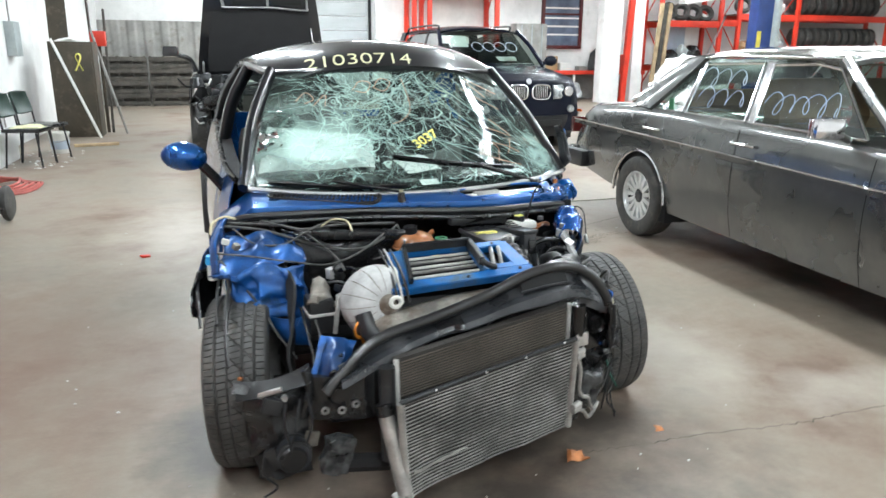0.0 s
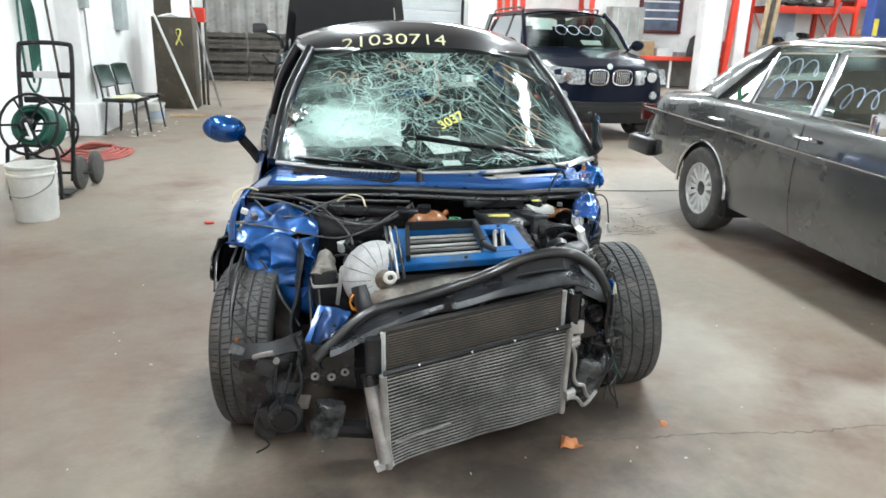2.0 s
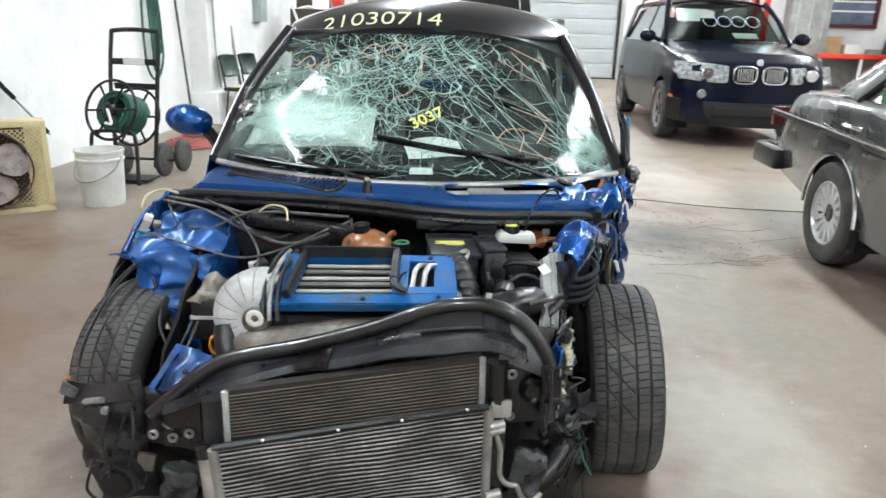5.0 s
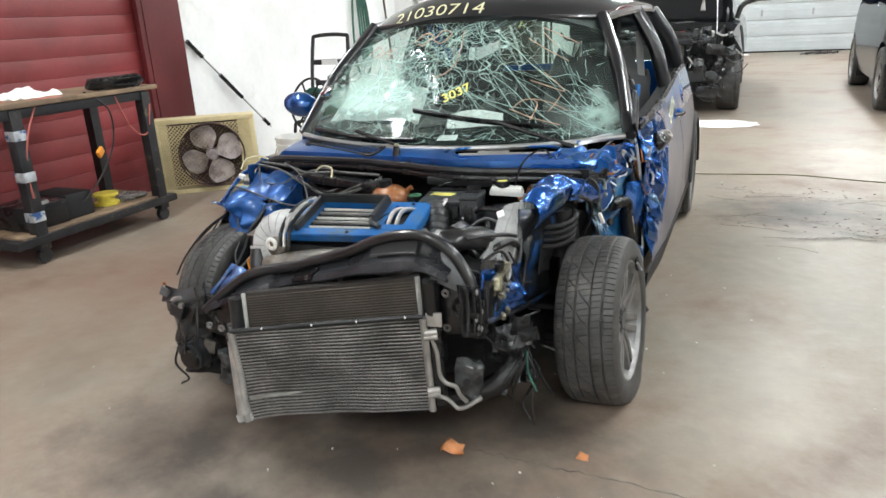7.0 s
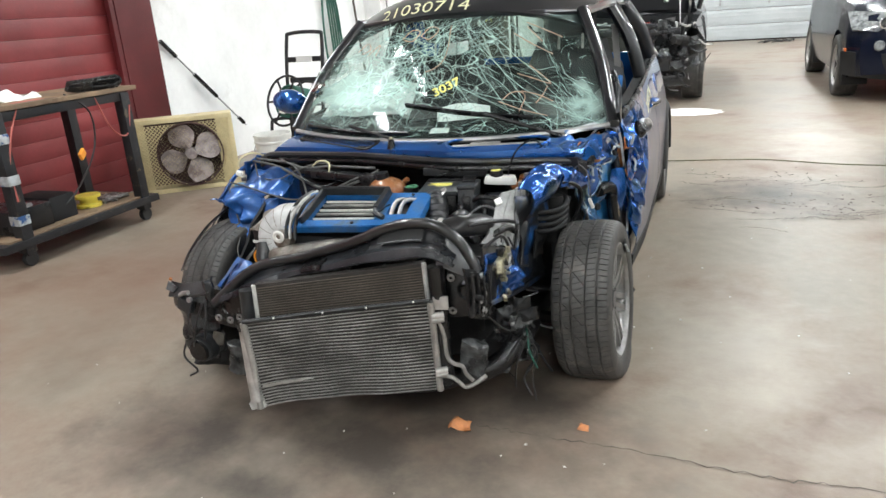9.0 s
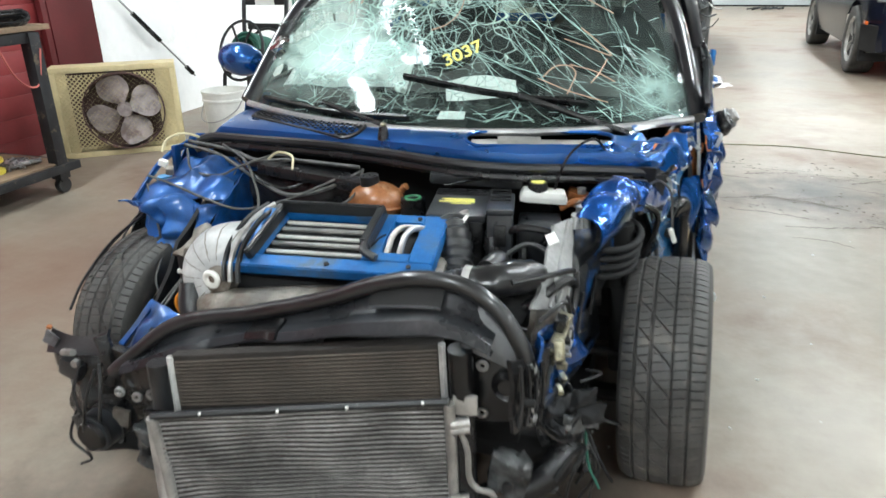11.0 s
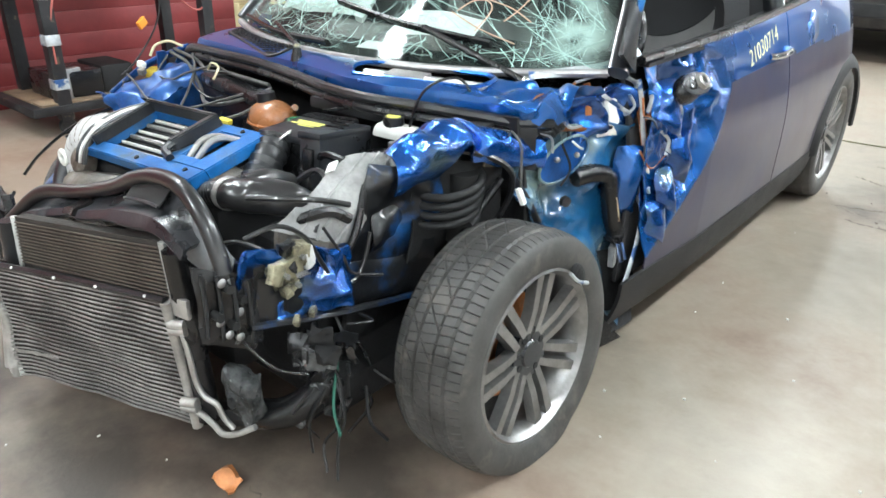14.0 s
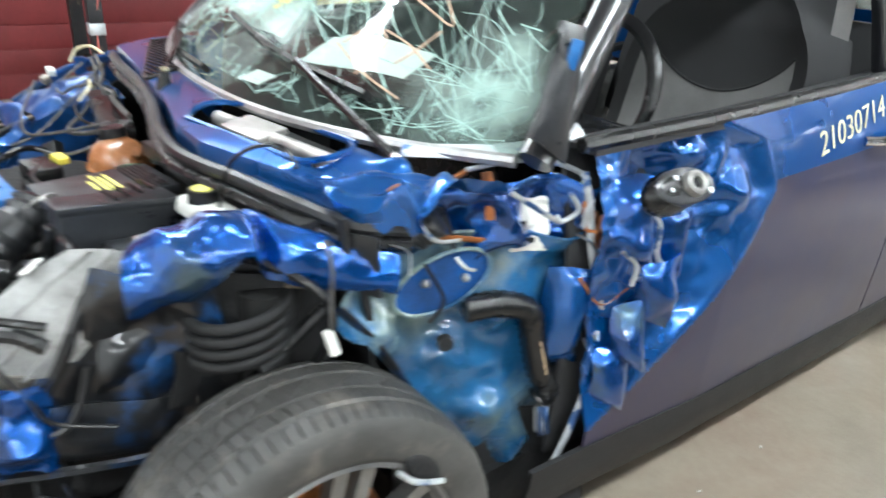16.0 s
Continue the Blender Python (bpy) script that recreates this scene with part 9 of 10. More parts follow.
for x, y in ((-2.56, 4.12),):
    part("wheel", spin(B(), [(0.03, -0.035), (0.11, -0.04), (0.145, -0.02), (0.15, 0.0), (0.145, 0.02), (0.11, 0.04), (0.03, 0.035)], Matrix.Translation((x, y, 0.15)) @ Matrix.Rotation(radians(90), 4, "Y"), 24), M_rubber, tr, "black rubber wheel")
reel = base("hose_reel", (-2.8, 3.55, 0.2), "green garden hose wound on a black reel", "hose reel")
RM = Matrix.Translation((-2.78, 3.55, 0.58)) @ Matrix.Rotation(radians(72), 4, "X") @ Matrix.Rotation(radians(-12), 4, "Y")
for z in (-0.14, 0.14):
    ring = sheet(B(), lambda u, v: RM @ V(((0.24 + 0.012 * math.cos(2 * math.pi * v)) * math.cos(2 * math.pi * u), (0.24 + 0.012 * math.cos(2 * math.pi * v)) * math.sin(2 * math.pi * u), z + 0.012 * math.sin(2 * math.pi * v))), 30, 6)
    part("reel_ring", ring, M_steel, reel)
    for k in range(3):
        a = k * math.pi / 3
        part("reel_spoke", cyl(B(), RM @ V((0.24 * math.cos(a), 0.24 * math.sin(a), z)), RM @ V((-0.24 * math.cos(a), -0.24 * math.sin(a), z)), 0.010, n=6), M_steel, reel)
hz = B()
for layer in range(2):
    tube(hz, [RM @ V(((0.12 + 0.032 * layer) * math.cos(a), (0.12 + 0.032 * layer) * math.sin(a), -0.12 + 0.24 * (a / (6.283 * 8)))) for a in np.linspace(0, 6.283 * 8, 150)], 0.016, 6, 1)
part("wound_hose", hz, M_hose, reel, "wound green hose")
part("reel_plate", ball(B(), RM @ V((0, 0.0, 0.15)), (0.06, 0.03, 0.06), 8), M_black, reel)
part("crank", tube(B(), [RM @ V((0, 0, 0.18)), RM @ V((0.06, -0.12, 0.20)), RM @ V((0.065, -0.13, 0.27))], 0.012, 8), M_paper, reel, "pale crank handle")
part("reel_stand", tube(B(), [(-3.0, 3.38, 0.02), (-2.99, 3.40, 0.38), (-2.93, 3.40, 0.45), (-2.68, 3.40, 0.45), (-2.62, 3.40, 0.38), (-2.62, 3.38, 0.02)], 0.016, 8), M_steel, reel)
bk = base("bucket", (-2.62, 2.85, 0), "white plastic bucket with wire handle", "bucket")
part("pail", spin(B(), [(0.0, 0.0), (0.140, 0.0), (0.146, 0.02), (0.160, 0.33), (0.168, 0.335), (0.168, 0.35), (0.162, 0.355), (0.165, 0.39), (0.172, 0.395), (0.172, 0.41), (0.160, 0.41), (0.135, 0.03), (0.0, 0.03)], Matrix.Translation((-2.62, 2.85, 0.0)), 36, close=False), M_white, bk, "white plastic pail")
part("handle", tube(B(), [(-2.78, 2.84, 0.36), (-2.74, 2.70, 0.22), (-2.60, 2.66, 0.20), (-2.47, 2.74, 0.27), (-2.455, 2.85, 0.36)], 0.005, 6), M_bare, bk)
hs = B()
for k in range(5):
    r1, r2 = 0.36 - 0.035 * k, 0.50 - 0.05 * k
    tube(hs, [(-3.02 + r1 * math.cos(a) + 0.03 * math.sin(3 * a + k), 5.65 + r2 * math.sin(a) + 0.03 * math.sin(2 * a + k), 0.018 + 0.016 * k + 0.01 * math.sin(5 * a + k)) for a in np.linspace(0, 6.28, 40)], 0.014, 6, 1)
solid("red_hose", hs, M_redhose, "coil of dull red air hose on the floor", "hose")
hh = B()
for k in range(5):
    tube(hh, [(-3.70, 6.02 + 0.02 * k, 1.85), (-3.66 + 0.01 * k, 5.97 + 0.04 * k, 1.5), (-3.66, 6.0 + 0.06 * k, 1.0), (-3.68, 6.05 + 0.03 * k, 0.75 + 0.05 * k)], 0.014, 6)
tube(hh, [(-3.70, 5.95, 1.8), (-3.68, 5.85, 1.3), (-3.69, 5.9, 0.8), (-3.68, 6.1, 0.65), (-3.68, 6.3, 1.0), (-3.70, 6.12, 1.8)], 0.014, 6)
solid("hanging_hose", hh, M_hose, "green hose hung in a long loop on the wall", "hose")
solid("wall_hook", cyl(B(), (-3.75, 6.05, 1.86), (-3.64, 6.05, 1.88), 0.012, n=8), M_bare, "bright steel hook on the wall", "hook")
solid("wall_pole", tube(B(), [(-3.72, 6.70, 2.4), (-3.70, 6.78, 1.5), (-3.66, 6.95, 0.0)], 0.016, 8), M_brown, "brown pole leaning on the wall", "pole")
solid("wall_strip", tube(B(), [(-3.72, 8.65, 1.25), (-3.70, 8.8, 0.6), (-3.68, 8.95, 0.0)], 0.022, 8), M_corr, "grey strip leaning on the wall", "strip")


def chair(at, turn, label):
    m = Matrix.Translation(at) @ Matrix.Rotation(radians(turn), 4, "Z")
    ch = base("chair", at, label, "chair", "chairs by the wall")

    def cp(name, bm, ma, lab=""):
        bm.transform(m)
        return part(name, bm, ma, ch, lab)

    cp("seat", box(B(), (0, 0, 0.45), (0.46, 0.44, 0.05), bevel=0.02), M_black, "dark padded seat")
    cp("backrest", patch(B(), (-0.20, 0.20, 0.62), (0.20, 0.20, 0.62), (0.19, 0.27, 0.88), (-0.19, 0.27, 0.88), 8, 8, (0, 0.04, 0), 0.03), mat("dark_green_vinyl", (0.012, 0.035, 0.025), 0.45), "dark green padded back")
    for s in (-1, 1):
        cp("back_post", tube(B(), [(s * 0.20, 0.20, 0.44), (s * 0.20, 0.23, 0.65), (s * 0.18, 0.28, 0.86)], 0.012, 8), M_steel)
        for y in (-0.18, 0.19):
            cp("leg", tube(B(), [(s * 0.19, y * 0.9, 0.43), (s * 0.22, y * 1.15, 0.0)], 0.012, 8), M_steel)
    return ch


chair((-3.08, 7.42, 0), 80, "black and green padded chair with papers on it")
chair((-3.02, 7.98, 0), 76, "dark green padded chair beside another")
solid("magazines", patch(B(), (-3.25, 7.28, 0.485), (-2.90, 7.25, 0.485), (-2.88, 7.55, 0.485), (-3.2, 7.6, 0.485), 8, 6, (0, 0, 0.02), 0.02, 0.012, 14), M_chalkpale, "pale yellow papers on the chair seat", "papers")
solid("wall_box", box(B(), (-3.68, 9.95, 1.56), (0.14, 0.34, 0.50), bevel=0.012), M_box, "grey electrical box on the wall", "electrical box")
solid("wall_box", box(B(), (-3.44, 7.30, 1.72), (0.10, 0.16, 0.28), bevel=0.012), M_box, "small grey switch box on the pilaster", "switch box")
for pts in (((-3.44, 7.30, 1.60), (-3.44, 7.32, 0.9), (-3.43, 7.40, 0.46)), ((-3.70, 9.95, 1.8), (-3.70, 9.95, 4.5)), ((-3.45, 7.28, 1.86), (-3.45, 7.28, 4.5))):
    solid("wall_conduit", tube(B(), pts, 0.012, 8), M_corr, "grey conduit on the wall", "conduit", kind="structure")
pail = base("pail", (-2.98, 8.62, 0), "small white plastic pail on the floor by the chairs", "pail")
part("body", spin(B(), [(0.0, 0.0), (0.105, 0.0), (0.112, 0.01), (0.130, 0.27), (0.138, 0.275), (0.138, 0.295), (0.128, 0.297), (0.124, 0.26), (0.108, 0.02), (0.0, 0.015)], Matrix.Translation((-2.98, 8.62, 0)), 24), M_white, pail)
part("label_band", spin(B(), [(0.119, 0.06), (0.1285, 0.18)], Matrix.Translation((-2.98, 8.62, 0)), 24, close=False), M_paleblue, pail, "pale blue label band")
part("handle", tube(B(), [(-3.115, 8.62, 0.265), (-3.09, 8.52, 0.20), (-2.98, 8.475, 0.165), (-2.87, 8.52, 0.20), (-2.845, 8.62, 0.265)], 0.004, 6), M_bare, pail)
lrng = random.Random(12)
litter = B()
for k in range(38):
    x, y, r_ = lrng.uniform(-3.35, -2.65), lrng.uniform(7.1, 8.9), lrng.uniform(0.008, 0.030)
    box(litter, (x, y, r_ * 0.16), (r_ * lrng.uniform(1.0, 2.4), r_, r_ * 0.3), rot=(0, 0, lrng.uniform(0, 180)))
solid("floor_litter", litter, M_paper, "scraps of pale litter under the chairs", "litter", kind="stuff")
solid("lumber_offcut", box(B(), (-2.62, 9.35, 0.02), (0.62, 0.10, 0.04), rot=(0, 0, 14), bevel=0.004), M_lumber, "pale timber offcut on the floor by the cabinet", "offcut")

# brown cabinet, leaning poles, pallets
cab = base("cabinet", (-3.05, 10.85, 0), "tall dark brown steel cabinet with a yellow ribbon sticker", "cabinet")
part("body", box(B(), (-3.04, 10.88, 0.77), (0.66, 0.50, 1.54), bevel=0.01), M_brown, cab)
part("door", box(B(), (-3.04, 10.62, 0.80), (0.60, 0.018, 1.40), bevel=0.004), M_brown, cab)
part("ribbon", tube(B(), [(-2.99, 10.605, 1.08), (-2.91, 10.605, 1.25), (-2.90, 10.605, 1.32), (-2.935, 10.605, 1.35), (-2.97, 10.605, 1.32), (-2.96, 10.605, 1.25), (-2.88, 10.605, 1.08)], 0.017, 6, flat=0.2), M_chalkyel, cab, "yellow ribbon sticker")
solid("paper_stack", patch(B(), (-3.28, 10.7, 1.55), (-2.95, 10.68, 1.55), (-2.95, 11.0, 1.55), (-3.25, 11.0, 1.55), 8, 6, (0, 0, 0.05), 0.03, 0.02, 9), M_paper, "loose papers on the cabinet", "papers")
rb = base("red_box", (-2.62, 11.3, 1.5), "bright red metal box on the wall", "box")
part("case", box(B(), (-2.70, 11.30, 1.60), (0.24, 0.14, 0.25), bevel=0.015), M_red, rb)
part("stand", box(B(), (-2.70, 11.36, 0.74), (0.05, 0.05, 1.48)), M_brown, rb)
for a, b, m_ in (((-3.29, 10.50, 1.58), (-2.70, 10.42, 0.0), M_paper), ((-2.80, 11.25, 1.75), (-2.36, 11.0, 0.0), M_corr), ((-2.86, 11.55, 2.3), (-2.80, 11.35, 0.0), M_wood), ((-2.60, 11.5, 2.1), (-2.62, 11.3, 0.0), M_wood)):
    solid("leaning_pole", cyl(B(), a, b, 0.022, n=8), m_, "long thin pole leaning by the cabinet", "pole", "leaning poles")
solid("leaning_board", box(B(), (-3.35, 11.5, 1.3), (0.30, 0.03, 2.6), rot=(-6, 0, 0)), M_brown, "dark board standing by the cabinet", "board")


def pallet(at, tilt):
    m = Matrix.Translation(at) @ Matrix.Rotation(radians(tilt), 4, "X")
    pl = base("pallet", at, "grey weathered wooden pallet standing on edge", "pallet", "pallets")
    for k, z in enumerate((0.08, 0.28, 0.40, 0.60, 0.72, 0.92, 1.04, 1.22)):
        bm = box(B(), (0, -0.07, z), (1.05, 0.02, 0.115 if k % 2 else 0.10), bevel=0.003)
        bm.transform(m)
        part("board", bm, M_wood, pl)
    for x in (-0.48, -0.16, 0.16, 0.48):
        bm = box(B(), (x, 0.0, 0.65), (0.06, 0.10, 1.28), bevel=0.003)
        bm.transform(m)
        part("stringer", bm, M_wood, pl)
    bm = box(B(), (0, 0.065, 0.65), (1.05, 0.02, 1.2))
    bm.transform(m)
    part("back_board", bm, M_wood, pl)


pallet((-3.05, 18.0, 0.0), 6)
pallet((-1.95, 18.05, 0.0), 6)

# ---------------------------------------------------------------- far right: racks, table, window, lift
win = base("window_1", (9.75, Y1, 2.3), "window with a dark red frame in the brick wall", "window", kind="structure")
for c, s in (((9.10, Y1 + 0.02, 2.45), (0.10, 0.10, 1.75)), ((10.40, Y1 + 0.02, 2.45), (0.10, 0.10, 1.75)), ((9.75, Y1 + 0.02, 1.62), (1.40, 0.12, 0.10)), ((9.75, Y1 + 0.02, 3.28), (1.40, 0.10, 0.10)), ((9.75, Y1 + 0.02, 2.62), (1.25, 0.06, 0.05))):
    part("window_frame", box(B(), c, s, bevel=0.006), M_redframe, win)
part("pane", box(B(), (9.75, Y1 + 0.045, 2.45), (1.22, 0.012, 1.6)), mat("dusk_window", (0.16, 0.20, 0.28), 0.1, var=0.2, stain=2), win, "dark reflecting pane")
for z in (2.0, 2.25, 2.5, 2.8):
    part("blind_slat", box(B(), (9.75, Y1 + 0.03, z), (1.20, 0.01, 0.05)), M_paper, win)
tbl = base("work_table", (10.4, 18.0, 0), "red-edged work table along the brick wall", "table")
part("tabletop", box(B(), (10.4, 18.2, 0.87), (3.6, 0.9, 0.05), bevel=0.005), M_ply, tbl)
part("edge", box(B(), (10.4, 17.74, 0.86), (3.6, 0.03, 0.12), bevel=0.004), M_red, tbl, "red painted edge")
for x in (8.7, 9.75, 10.8, 12.1):
    part("leg", box(B(), (x, 17.8, 0.42), (0.06, 0.06, 0.84)), M_paper, tbl)
part("kick_board", box(B(), (10.4, 18.6, 0.42), (3.6, 0.02, 0.8)), M_corr, tbl)
for at, s, m_, lab in (((9.05, 18.3, 1.12), (0.55, 0.4, 0.44), M_card, "brown cardboard box on the table"), ((9.65, 18.3, 1.02), (0.40, 0.3, 0.24), M_paper, "white box on the table"), ((10.25, 18.3, 0.97), (0.3, 0.3, 0.14), M_corr, "grey box on the table"), ((11.85, 18.3, 1.15), (0.30, 0.3, 0.5), M_red, "red canister on the table")):
    solid("table_box", box(B(), at, s, bevel=0.015), m_, lab, "box", "table boxes")
# a loose car panel; which one is unknown
solid("spare_bumper", patch(B(), (10.55, 18.5, 0.90), (10.85, 18.5, 0.90), (10.9, 18.6, 1.6), (10.7, 18.6, 1.45), 4, 4, thick=0.02), M_greyblack, "dark curved car panel leaning on the table", "bumper")
loc = base("metal_cabinet", (8.35, 18.2, 0), "grey metal cabinet against the brick wall", "cabinet")
part("body", box(B(), (8.35, 18.2, 1.14), (1.0, 0.5, 2.28), bevel=0.01), M_corr, loc)
for x in (8.02, 8.35, 8.68):
    part("edge_strip", box(B(), (x, 17.94, 1.75), (0.03, 0.02, 1.0)), M_box, loc)
for x, y in ((10.42, 17.0), (11.55, 17.4)):
    solid("column", box(B(), (x, y, ROOM_TOP / 2), (0.62 if x < 11 else 0.36, 0.4, ROOM_TOP), bevel=0.02), M_wall, "white painted square column", "column", "columns", "structure")
solid("red_post", box(B(), (11.05, 16.95, 1.9), (0.16, 0.14, 3.8), rot=(0, 3, 0)), M_red, "bright red steel post by the column", "post")


def upright(ob, x, y, h):
    for dy in (0.0, 0.9):
        part("post", box(B(), (x, y + dy, h / 2), (0.13, 0.10, h), bevel=0.004), M_red, ob)
    for k in range(4):
        z = 0.4 + k * (h - 0.8) / 3.2
        part("brace", cyl(B(), (x, y + (0.0 if k % 2 else 0.9), z), (x, y + (0.9 if k % 2 else 0.0), z + (h - 0.8) / 3.4), 0.02, n=6), M_red, ob)


def beam(ob, x0, x1, y, z):
    for dy in (0.0, 0.9):
        part("beam", box(B(), ((x0 + x1) / 2, y + dy, z), (x1 - x0, 0.06, 0.20), bevel=0.004), M_red, ob)
    part("deck", box(B(), ((x0 + x1) / 2, y + 0.45, z + 0.09), (x1 - x0, 0.84, 0.02)), M_ply, ob)


RY = 17.6
rack = base("storage_rack", (16.0, RY, 0), "tall bright red steel storage rack with loaded shelves", "rack", "storage racks")
for x in (12.55, 14.75, 15.45, 17.75, 21.65):
    upright(rack, x, RY, 4.2)
for x0, x1, z in ((12.6, 14.7, 2.35), (12.6, 14.7, 1.0), (14.8, 15.4, 2.40), (15.5, 17.7, 2.60), (15.5, 17.7, 1.35), (17.8, 21.6, 2.62), (17.8, 21.6, 1.55), (12.6, 14.7, 3.7), (15.5, 17.7, 3.7), (17.8, 21.6, 3.7)):
    beam(rack, x0, x1, RY, z)
rack = base("storage_rack", (6.0, 17.8, 0), "tall bright red steel storage rack beside the garage door", "rack", "storage racks")
for x in (4.65, 5.1, 7.15):
    upright(rack, x, 17.8, 4.2)
beam(rack, 4.7, 7.1, 17.8, 3.1)
beam(rack, 7.2, 10.6, 17.8, 3.55)


def rack_tyre(x, y, z, r, turn):
    m = Matrix.Translation((x, y, z)) @ Euler([radians(a) for a in turn]).to_matrix().to_4x4()
    solid("tyre", spin(B(), [(r * 0.58, -0.09), (r * 0.70, -0.105), (r * 0.93, -0.10), (r, -0.075), (r, 0.075), (r * 0.93, 0.10), (r * 0.70, 0.105), (r * 0.58, 0.09), (r * 0.56, 0.0), (r * 0.58, -0.09)], m, 28, close=False), M_rubber, "used black tyre on the rack", "tyre", "rack tyres")


rng = random.Random(11)
for i in range(11):
    rack_tyre(18.15 + 0.31 * i, RY + 0.42, 1.66 + 0.34, 0.335, (0, 90, rng.uniform(-6, 6)))
for i in range(11):
    rack_tyre(18.15 + 0.31 * i, RY + 0.42, 2.73 + 0.33, 0.325, (0, 90, rng.uniform(-6, 6)))
for i in range(4):
    rack_tyre(13.0 + 0.45 * i, RY + 0.3, 2.46 + 0.28 - 0.02 * i, 0.28, (64, 0, rng.uniform(-30, 30)))
for i in range(3):
    rack_tyre(15.8 + 0.6 * i, RY + 0.3, 2.72 + 0.27, 0.27, (70, 0, rng.uniform(-30, 30)))


def clump(name, label, cat, c, s, m_, seed):
    bm = ball(B(), (0, 0, 0), s, 10)
    for v in bm.verts:
        v.co += 0.25 * max(s) * noise.noise_vector(v.co * (2.2 / max(s)) + V((seed, 0, 0)))
    low = min(v.co.z for v in bm.verts)
    bm.transform(Matrix.Translation((c[0], c[1], c[2] - low)))
    return solid(name, bm, m_, label, cat, "rack goods")


for k, (x, z, m_, s) in enumerate(((13.2, 1.10, M_black, (0.25, 0.2, 0.22)), (14.0, 1.10, M_black, (0.30, 0.2, 0.30)), (14.5, 1.10, M_paper, (0.16, 0.15, 0.14)), (13.6, 1.10, M_box, (0.18, 0.2, 0.3)), (16.0, 1.45, M_card, (0.3, 0.25, 0.2)), (16.7, 1.45, M_black, (0.3, 0.25, 0.2)), (17.3, 1.45, M_box, (0.25, 0.2, 0.25)), (14.3, 2.46, M_paper, (0.13, 0.1, 0.12)), (13.0, 2.46, M_greyblack, (0.2, 0.2, 0.14)), (17.2, 2.71, M_paper, (0.22, 0.2, 0.2)))):
    clump("rack_bundle", "wrapped car part lying on the rack", "car part", (x, RY + 0.3, z), s, m_, 3.0 * k)
solid("backing_board", box(B(), (13.75, RY + 0.8, 1.75), (0.9, 0.03, 1.1)), M_paleblue, "pale blue board standing behind the rack", "board")
solid("backing_board", box(B(), (14.25, RY + 0.75, 1.80), (0.5, 0.03, 1.2)), M_paper, "white board standing behind the rack", "board")
for x, m_ in ((12.05, M_lumber), (12.35, M_lumber), (12.2, M_wood)):
    solid("lumber", box(B(), (x, 17.0, 1.45), (0.12, 0.06, 2.9), rot=(4, 2, 0)), m_, "pale plank standing by the rack", "plank", "planks")
solid("crowbar", tube(B(), [(13.4, 17.2, 0.0), (14.6, 17.4, 2.2), (14.8, 17.45, 2.6)], 0.03, 8), M_bare, "long steel bar leaning on the rack", "bar")
clump("white_sacks", "heap of white plastic-wrapped parts", "sacks", (8.4, 10.0, 0.0), (0.85, 0.5, 0.55), M_paper, 40.0)
clump("white_sacks", "heap of white plastic-wrapped parts", "sacks", (8.1, 9.9, 0.55), (0.6, 0.4, 0.40), M_paper, 47.0)
lift = base("car_lift", (13.2, 13.6, 0), "blue two-post car lift column with yellow marks", "car lift")
part("post", box(B(), (13.25, 14.0, 2.2), (0.50, 0.34, 4.4), bevel=0.01), M_liftblue, lift)
part("carriage", box(B(), (13.55, 13.8, 2.0), (0.12, 0.28, 3.6), bevel=0.01), M_box, lift)
part("stripe", box(B(), (13.10, 13.825, 1.75), (0.13, 0.01, 0.55)), M_yellow, lift, "yellow warning stripe")
part("base_plate", box(B(), (13.25, 14.0, 0.02), (0.8, 0.7, 0.04)), M_liftblue, lift)
solid("hall_beam", box(B(), (13.6, 14.6, 3.15), (5.2, 0.25, 0.28), rot=(0, -7, 4), bevel=0.01), M_wall, "white painted steel beam", "beam", kind="structure")

# ---------------------------------------------------------------- on the floor
def floor_line(name, pts, w, m_, label, z=0.002, seed=1):
    r = random.Random(seed)
    bm = B()
    line = smooth_line([(x, y, z) for x, y in pts], 14)
    rows = []
    for i, p in enumerate(line):
        d = line[min(i + 1, len(line) - 1)] - line[max(i - 1, 0)]
        n = V((-d.y, d.x, 0)).normalized()
        ww = w * r.uniform(0.4, 1.3)
        o = n * r.uniform(-0.010, 0.010)
        rows.append((bm.verts.new(p + o + n * ww), bm.verts.new(p + o - n * ww)))
    for a, b in zip(rows, rows[1:]):
        bm.faces.new((a[0], b[0], b[1], a[1]))
    return solid(name, bm, m_, label, "floor crack", kind="structure")


floor_line("floor_crack", [(0.38, -0.552), (0.6, -0.558), (0.95, -0.570), (1.3, -0.60), (1.6, -0.585), (2.4, -0.62), (4.0, -0.62)], 0.0028, M_crack, "long thin joint across the concrete")
rng = random.Random(5)
for k in range(26):
    x, y = rng.uniform(0.85, 2.2), rng.choice((3.2, 2.9, 2.1, 2.45)) + rng.gauss(0, 0.12)
    a = rng.uniform(-0.5, 0.5)
    ln = rng.uniform(0.15, 0.5)
    floor_line("floor_crack", [(x, y), (x + ln * 0.5, y + ln * 0.5 * a + rng.uniform(-0.05, 0.05)), (x + ln, y + ln * a)], rng.uniform(0.002, 0.007), M_crack, "fine crack in the concrete", 0.002 + 0.0002 * k, k)
solid("floor_cable", tube(B(), [(0.4, 3.70, 0.006), (0.7, 3.68, 0.006), (1.1, 3.73, 0.006), (1.5, 3.75, 0.006), (2.05, 3.60, 0.006), (2.8, 3.57, 0.006), (4.2, 3.7, 0.006), (6.0, 3.5, 0.006)], 0.004, 6), M_olive, "thin olive cable lying across the floor", "cable")
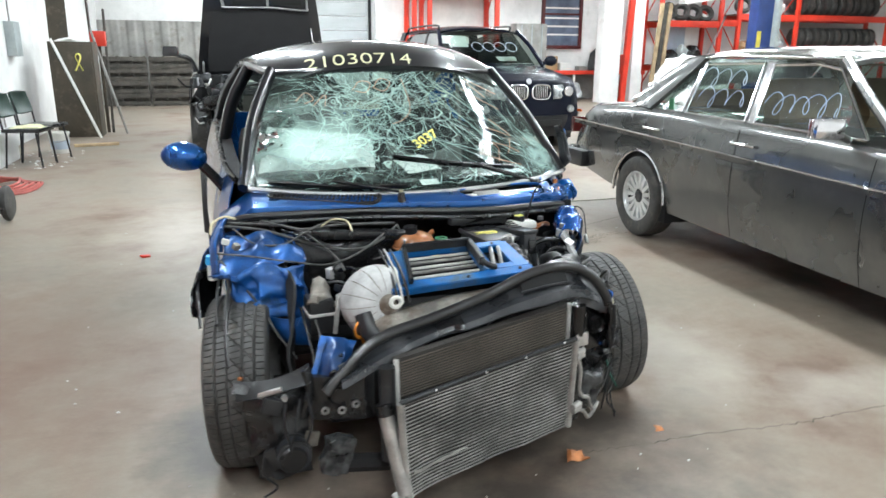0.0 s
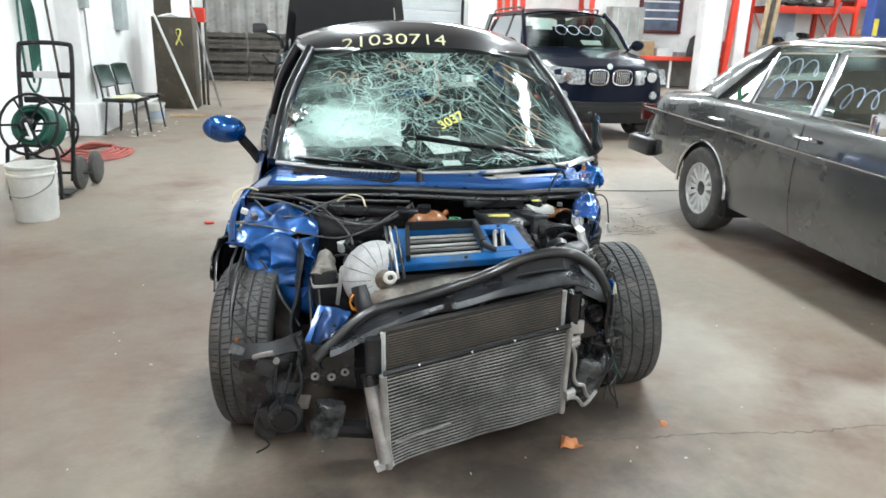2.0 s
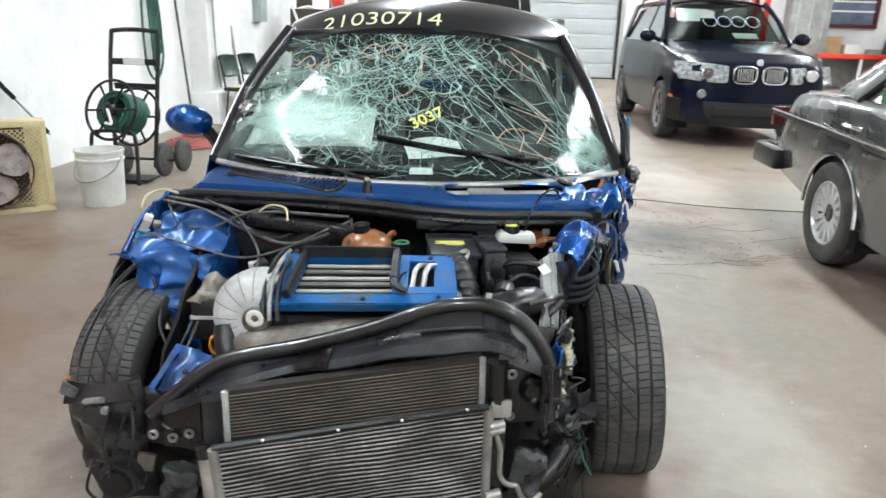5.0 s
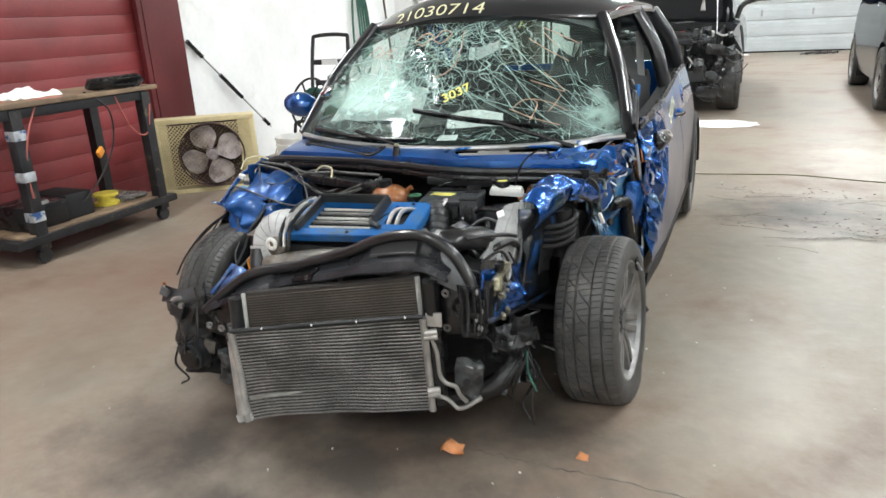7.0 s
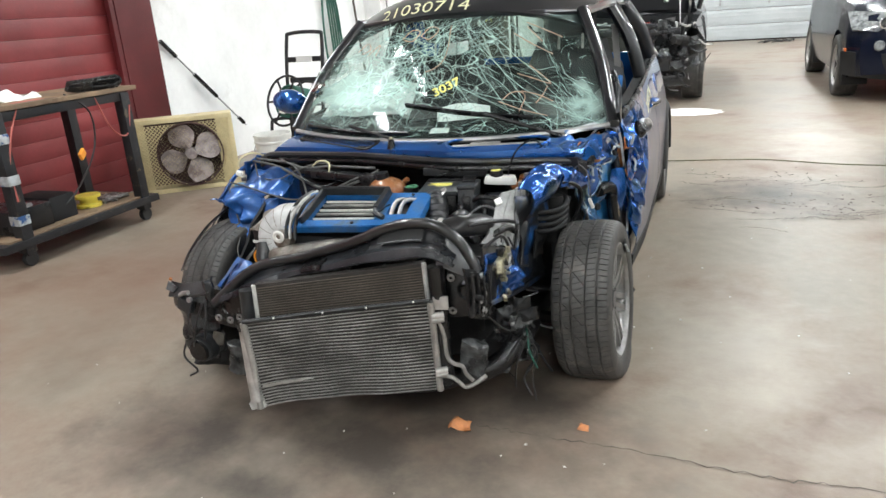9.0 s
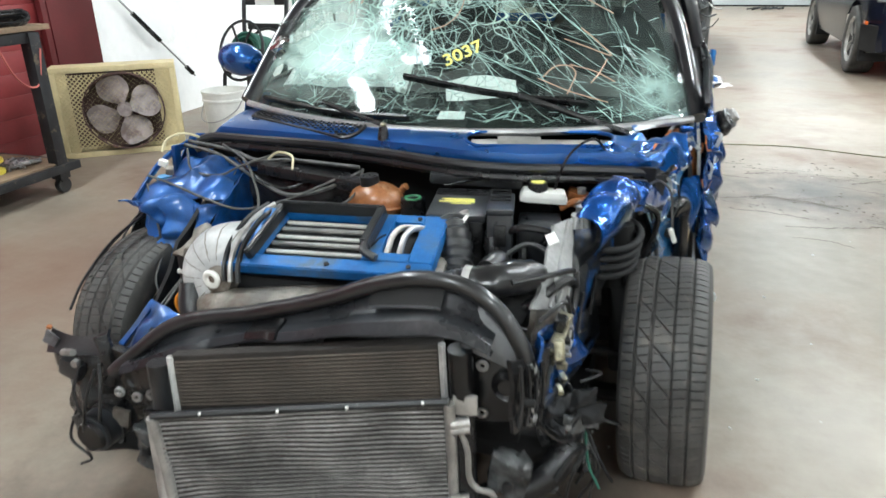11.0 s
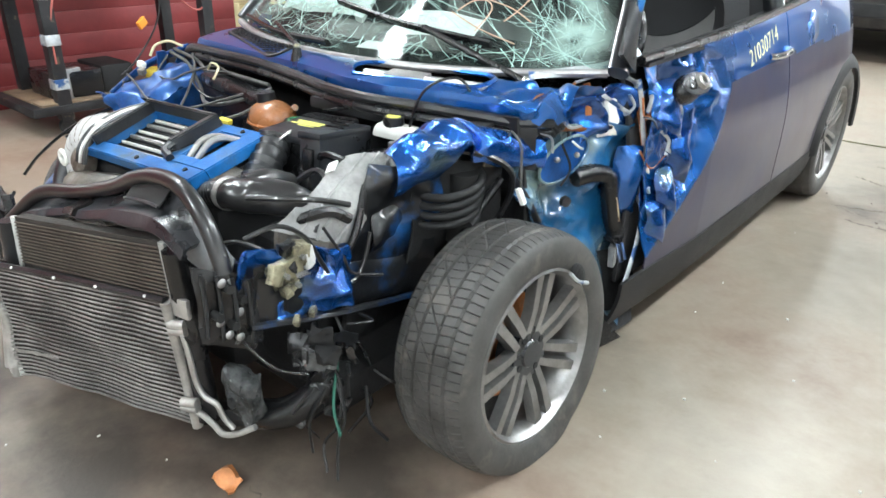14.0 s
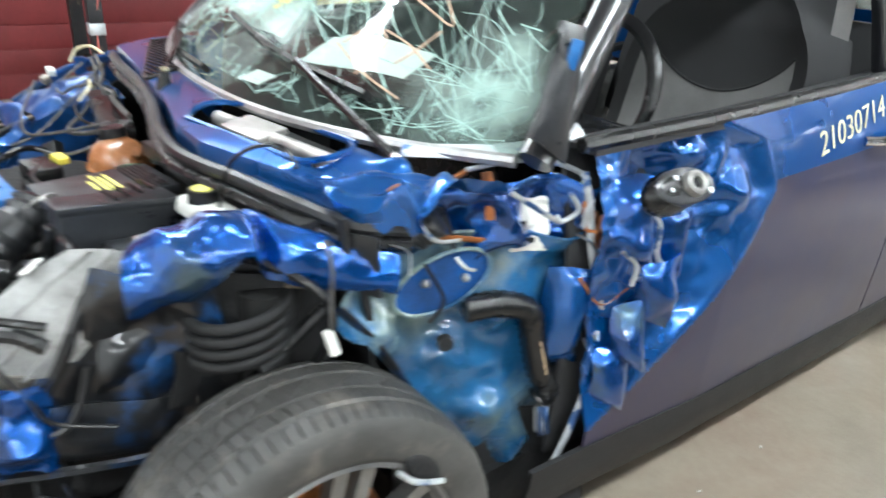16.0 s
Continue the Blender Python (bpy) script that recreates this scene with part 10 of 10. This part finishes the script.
def rough_edge(u, v):
    """How far the spilled powder reaches at each angle, ragged at its rim."""
    d = V((math.cos(2 * math.pi * u), math.sin(2 * math.pi * u), 0))
    return 1 + v * (0.12 * noise.noise(d * 3) + 0.10 * noise.noise(d * 9 + V((4, 0, 0))) + 0.06 * noise.noise(d * 22))


powder = sheet(B(), lambda u, v: (0.74 + 0.40 * rough_edge(u, v) * v * math.cos(2 * math.pi * u) * (1 + 0.15 * noise.noise(V((3 * math.cos(2 * math.pi * u), 3 * math.sin(2 * math.pi * u), 0)))), 6.42 + 0.30 * rough_edge(u, v) * v * math.sin(2 * math.pi * u) * (1 + 0.2 * noise.noise(V((3 * math.sin(2 * math.pi * u), 5, 0)))), 0.003 + 0.012 * (1 - v * v)), 120, 8)
solid("absorbent_powder", powder, M_powder, "patch of white absorbent powder on the floor", "powder")
for c, s, r in (((0.337, -0.575, 0.012), 0.040, 20), ((0.736, -0.483, 0.008), 0.020, 60)):
    solid("plastic_shard", patch(B(), V(c) + V((-s, -s * 0.5, -0.008)), V(c) + V((s, -s * 0.6, -0.006)), V(c) + V((s * 0.9, s * 0.6, 0.0)), V(c) + V((-s * 0.5, s * 0.7, 0.006)), 6, 5, (0, 0, s * 0.35), 0.004, s * 0.25, 30, r), M_leafy, "broken amber plastic shard on the floor", "shard", "shards")
bits = B()
rng = random.Random(9)
for k in range(90):
    x, y = rng.uniform(-1.6, 2.4), rng.uniform(-1.6, 3.6)
    s = rng.uniform(0.002, 0.006)
    box(bits, (x, y, s * 0.4), (s * rng.uniform(0.6, 2.2), s, s * 0.8), rot=(0, 0, rng.uniform(0, 180)))
solid("glass_bits", bits, M_white, "small pale crumbs of glass and plastic on the floor", "debris", kind="stuff")
solid("red_scrap", box(B(), (-1.36, 2.61, 0.008), (0.06, 0.04, 0.014), rot=(0, 5, 30), bevel=0.003), M_red, "small red scrap on the floor", "scrap")
rag2 = B()
for k in range(8):
    tube(rag2, [(1.95 + 0.1 * k, 17.6 + rng.uniform(-0.2, 0.2), 0.02), (2.2 + 0.08 * k, 17.5 + rng.uniform(-0.2, 0.2), 0.06), (2.4 + 0.05 * k, 17.7, 0.02)], 0.015, 5)
solid("cable_pile", rag2, M_panel, "tangle of cables by the garage door", "cables", kind="stuff")

dirt = B()
drng = random.Random(31)
for k in range(150):
    x, y = drng.gauss(1.6, 0.28), drng.gauss(2.4, 0.14)
    if drng.random() < 0.4:
        x, y = drng.gauss(1.5, 0.4), drng.gauss(3.15, 0.12)
    s_ = drng.uniform(0.002, 0.006)
    box(dirt, (x, y, s_ * 0.25), (s_ * drng.uniform(0.8, 4.0), s_, s_ * 0.5), rot=(0, 0, drng.uniform(-40, 40)))
solid("floor_dirt", dirt, M_crack, "scatter of dark dry dirt flakes on the concrete", "dirt", kind="stuff")
